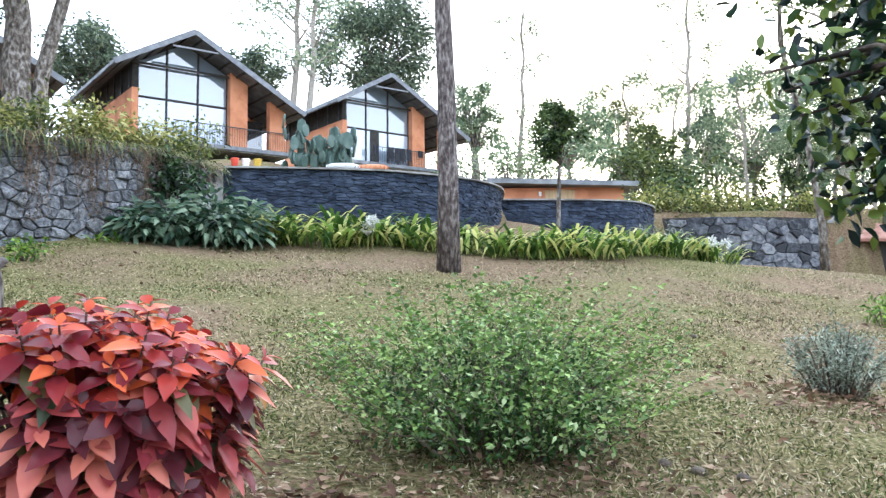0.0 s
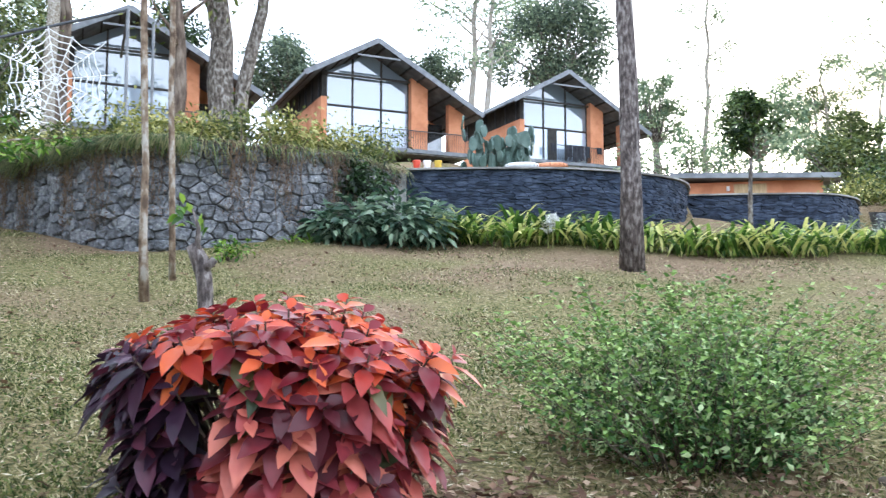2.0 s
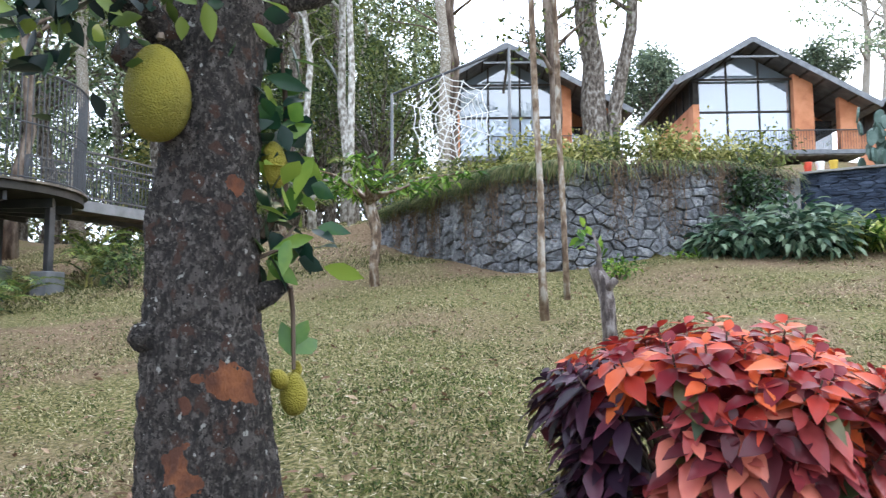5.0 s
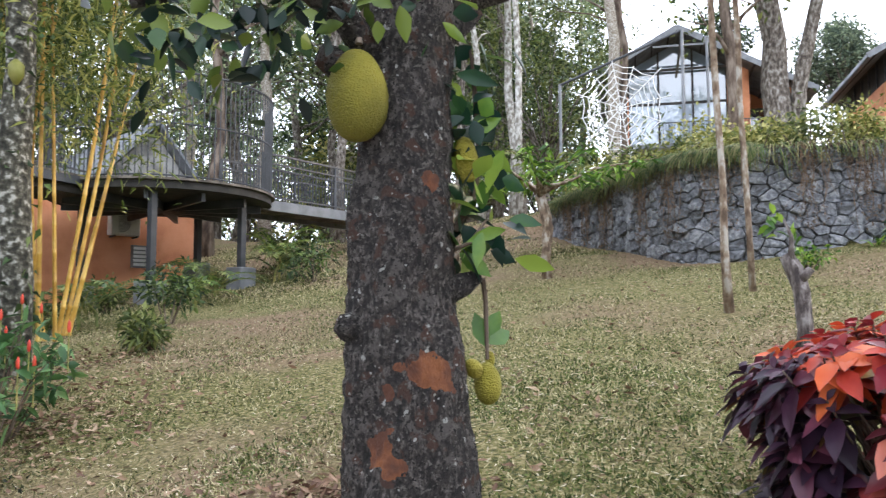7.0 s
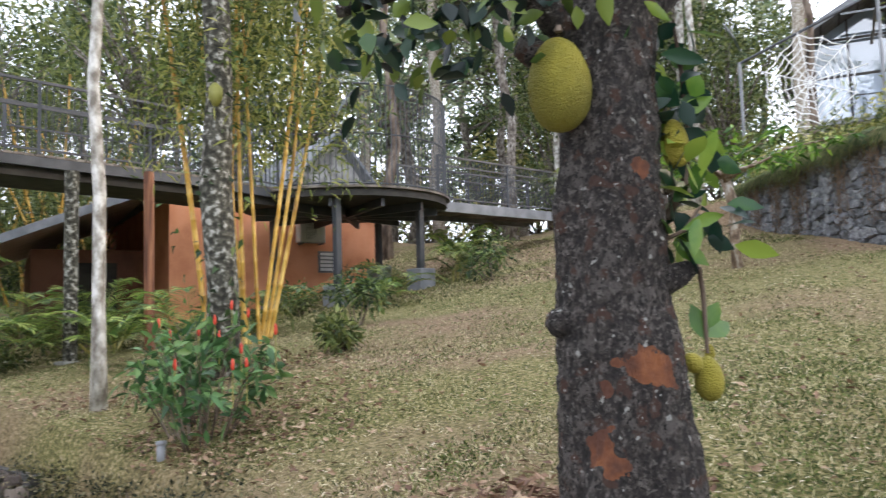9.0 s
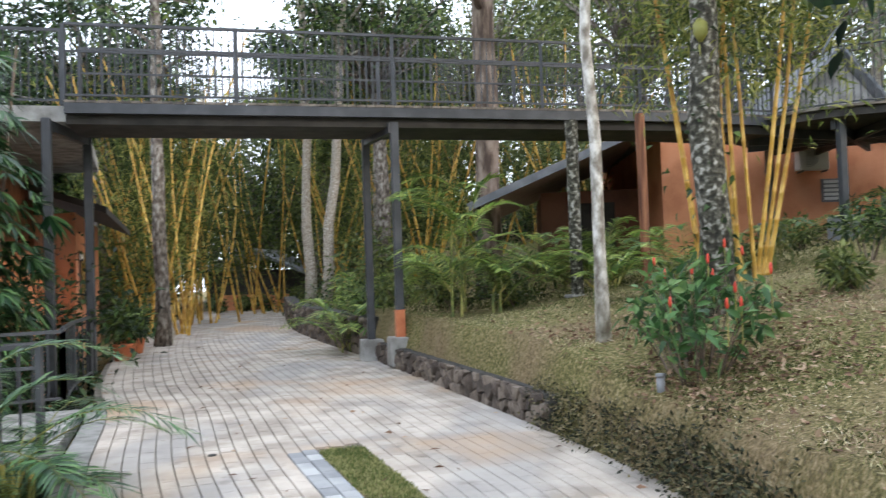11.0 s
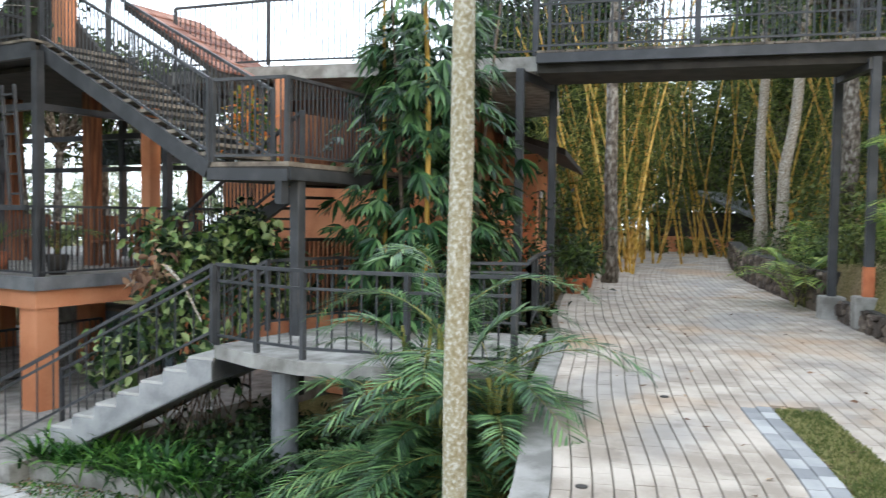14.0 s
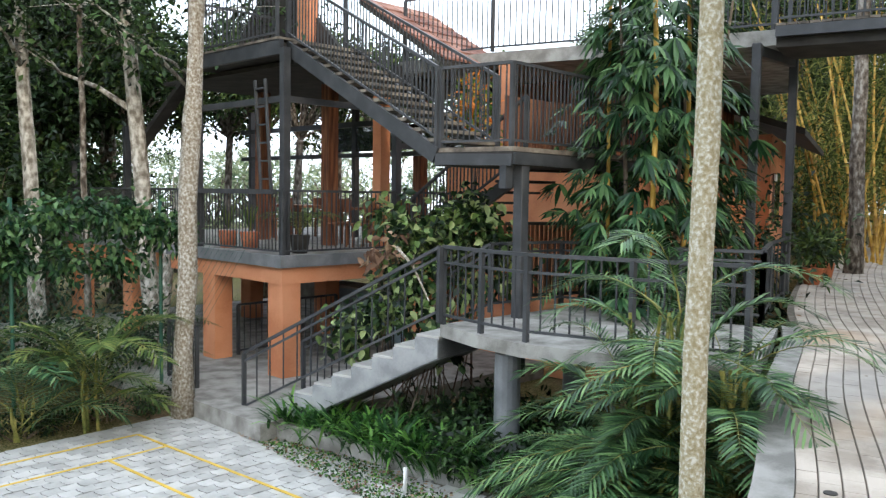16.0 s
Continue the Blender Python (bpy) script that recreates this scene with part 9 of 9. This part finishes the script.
# ---- grass and litter ----
def ground_cover():
    rng = np.random.default_rng(900)
    n = 330000
    d = 1.6 + 13.5 * rng.random(n) ** 1.25
    a = radians(58) + (radians(199) - radians(58)) * rng.random(n)
    x, y = d * np.cos(a), d * np.sin(a)
    ok = (y > yr(x) + .25) & (y < yw(x) - .35)
    x, y = x[ok], y[ok]
    pat = np.array([noise.noise(Vector((p * .7, q * .7, 2))) + .6 * noise.noise(Vector((p * 2.4, q * 2.4, 7))) for p, q in zip(x, y)])
    keep = rng.random(len(x)) < np.clip(.55 + 1.1 * pat, .06, 1)
    x, y = x[keep], y[keep]
    n = len(x)
    z = height(x, y)
    g = rng_dirs(rng, n, .9)
    g[:, 2] = np.abs(g[:, 2])
    gr = thing("lawn_grass", "short dry and green lawn grass", "grass", kind="stuff")
    part("blades", leaf_mesh("blades", np.stack([x, y, z - .004], 1), g, rng_dirs(rng, n), .044 * (.5 + .9 * rng.random(n)), .0068, 1, .1), L_GRASS, gr)
    m_ = 70000
    d, a = 13.5 + 12 * rng.random(m_), np.radians(118 + 82 * rng.random(m_))
    fx, fy = d * np.cos(a), d * np.sin(a)
    ok = (fy > yr(fx) + .4) & ((fy < yw(fx) - .3) | (fx < -12.2))
    fx, fy = fx[ok], fy[ok]
    m_ = len(fx)
    fg = rng_dirs(rng, m_, 1.1); fg[:, 2] = np.abs(fg[:, 2])
    part("blades", leaf_mesh("blades", np.stack([fx, fy, height(fx, fy) - .004], 1), fg, rng_dirs(rng, m_), .075 * (.5 + .9 * rng.random(m_)), .016, 1, .1), L_GRASS, gr)
    # green low weeds in patches
    sel = rng.random(n) < np.clip(np.array([noise.noise(Vector((p * 1.1, q * 1.1, 12))) for p, q in zip(x, y)]) * 1.9 + .05 + .50 * np.exp(-((x + 2.4) / 2.9) ** 2 - ((y - 4.0) / 2.4) ** 2), 0, .75)
    wx, wy = x[sel], y[sel]
    k = len(wx)
    we = thing("lawn_weeds", "low bright green weeds among the grass", "weeds", kind="stuff")
    part("leaves", leaf_mesh("leaves", np.stack([wx + rng.normal(size=k) * .02, wy, height(wx, wy)], 1), rng_dirs(rng, k, .8), rng_dirs(rng, k, 1.5), .028 * (.6 + .6 * rng.random(k)), .011, 1, .2), L_WEED, we)
    # dry leaves on lawn, in heaps by the trunk and shrubs
    pts = []
    for _ in range(3000):
        dd, aa = 1.8 + 11 * rng.random(), radians(58 + 132 * rng.random())
        pts.append((dd * math.cos(aa), dd * math.sin(aa), 0))
    for cx, cy, s, m in ((-2.95, 1.45, .26, 1300), (-.52, 2.75, .26, 1500), (-6.6, 1.3, .55, 1100), (2.3, 4.8, .3, 350), (-8.8, 2.0, .5, 500), (-8.9, .9, .7, 500), (.4, 3.4, .4, 350)):
        pts += [(cx + rng.normal() * s, cy + rng.normal() * s, 1) for _ in range(m)]
    P = np.array([p for p in pts if p[1] > yr(p[0]) + .2 and p[1] < yw(p[0]) - .3])
    k = len(P)
    z = height(P[:, 0], P[:, 1]) + .008 + .03 * rng.random(k) * P[:, 2]
    dr = rng_dirs(rng, k); dr[:, 2] *= .25
    li = thing("leaf_litter", "scattered dry brown fallen leaves", "leaf litter", kind="stuff")
    part("leaves", leaf_mesh("leaves", np.stack([P[:, 0], P[:, 1], z], 1), dr, rng_dirs(rng, k, 2.2), .06 * (.5 + .9 * rng.random(k)), .032, 2, -.1, .2), M_LITTER, li)
    k = 30000
    dd, aa = 1.7 + 9 * rng.random(k) ** 1.2, np.radians(58 + 132 * rng.random(k))
    sx, sy = dd * np.cos(aa), dd * np.sin(aa)
    ok = (sy > yr(sx) + .3) & (sy < yw(sx) - .4)
    sx, sy = sx[ok], sy[ok]
    k = len(sx)
    dr = rng_dirs(rng, k); dr[:, 2] = np.abs(dr[:, 2]) * .3
    sb = thing("straw_litter", "fine pale straw and leaf bits on the lawn", "leaf litter", kind="stuff")
    part("bits", leaf_mesh("bits", np.stack([sx, sy, height(sx, sy) + .022], 1), dr, rng_dirs(rng, k, 2), .030 * (.5 + rng.random(k)), .0065, 1, 0, .1), M_STRAW, sb)
    # leaves on the drive and in the yard
    k = 150
    s = rng.random(k) * 22 + 5; u = rng.random(k)
    Q = [road_at(a_, b_) for a_, b_ in zip(s, u)]
    rl = thing("leaf_litter", "a few dry leaves on the driveway", "leaf litter", kind="stuff")
    dr = rng_dirs(rng, k); dr[:, 2] *= .15
    part("leaves", leaf_mesh("leaves", [(q.x, q.y, .158) for q in Q], dr, rng_dirs(rng, k, 3), .08 * (.5 + .8 * rng.random(k)), .04, 2, -.1, .2), M_LITTER, rl)
    k = 700
    yx, yy = -5.2 - .9 * rng.random(k), -11.0 + 4 * rng.random(k)
    yl_ = thing("leaf_litter", "dry leaves beside the planter kerb", "leaf litter", kind="stuff")
    dr = rng_dirs(rng, k); dr[:, 2] *= .2
    part("leaves", leaf_mesh("leaves", np.stack([yx + .35, yy, np.full(k, -1.585)], 1), dr, rng_dirs(rng, k, 2.5), .06, .03, 1, 0, .2), M_LITTER, yl_)
    k = 2600
    wx, wy = -5.2 - .75 * rng.random(k), -11.2 + 4.2 * rng.random(k)
    wx = wx + .30
    wd = thing("planter_weeds", "low green weeds between the pavers and the planter kerb", "weeds", kind="stuff")
    part("leaves", leaf_mesh("leaves", np.stack([wx, wy, np.full(k, -1.60)], 1), rng_dirs(rng, k, 1.0), rng_dirs(rng, k, 1.2), .05, .028, 1, .2), L_STRAP, wd)
    # strip grass
    k = 9000
    a_, b_ = rng.random(k), rng.random(k)
    Q = []
    for i, j in zip(a_, b_):
        A0, B0, C0, D0 = STRIP[min(11, int(i * 12))]
        f_ = i * 12 % 1
        Q.append(A0.lerp(B0, f_).lerp(D0.lerp(C0, f_), j))
    sg = thing("strip_grass", "short grass in the paving strip", "grass", kind="stuff")
    g = rng_dirs(rng, k, 1.2); g[:, 2] = np.abs(g[:, 2])
    part("blades", leaf_mesh("blades", [(q.x, q.y, .144) for q in Q], g, rng_dirs(rng, k), .05, .011, 1, .1), L_STRIP, sg)
    for i, (x, y, r) in enumerate(((1.08, 3.55, .035), (1.25, 3.5, .03), (.95, 3.62, .028), (2.1, 6.9, .03))):
        st = thing("stone", "small pale stone lying on the lawn", "stone", "lawn stones")
        me = MB().tube([(x, y, gz(x, y) - .01), (x, y, gz(x, y) + .012), (x + .005, y, gz(x, y) + .024)], [r, r * 1.1, r * .5], 9, wob=.5)
        part("stone_body", me, M_STONEB, st, smooth=True)
ground_cover()
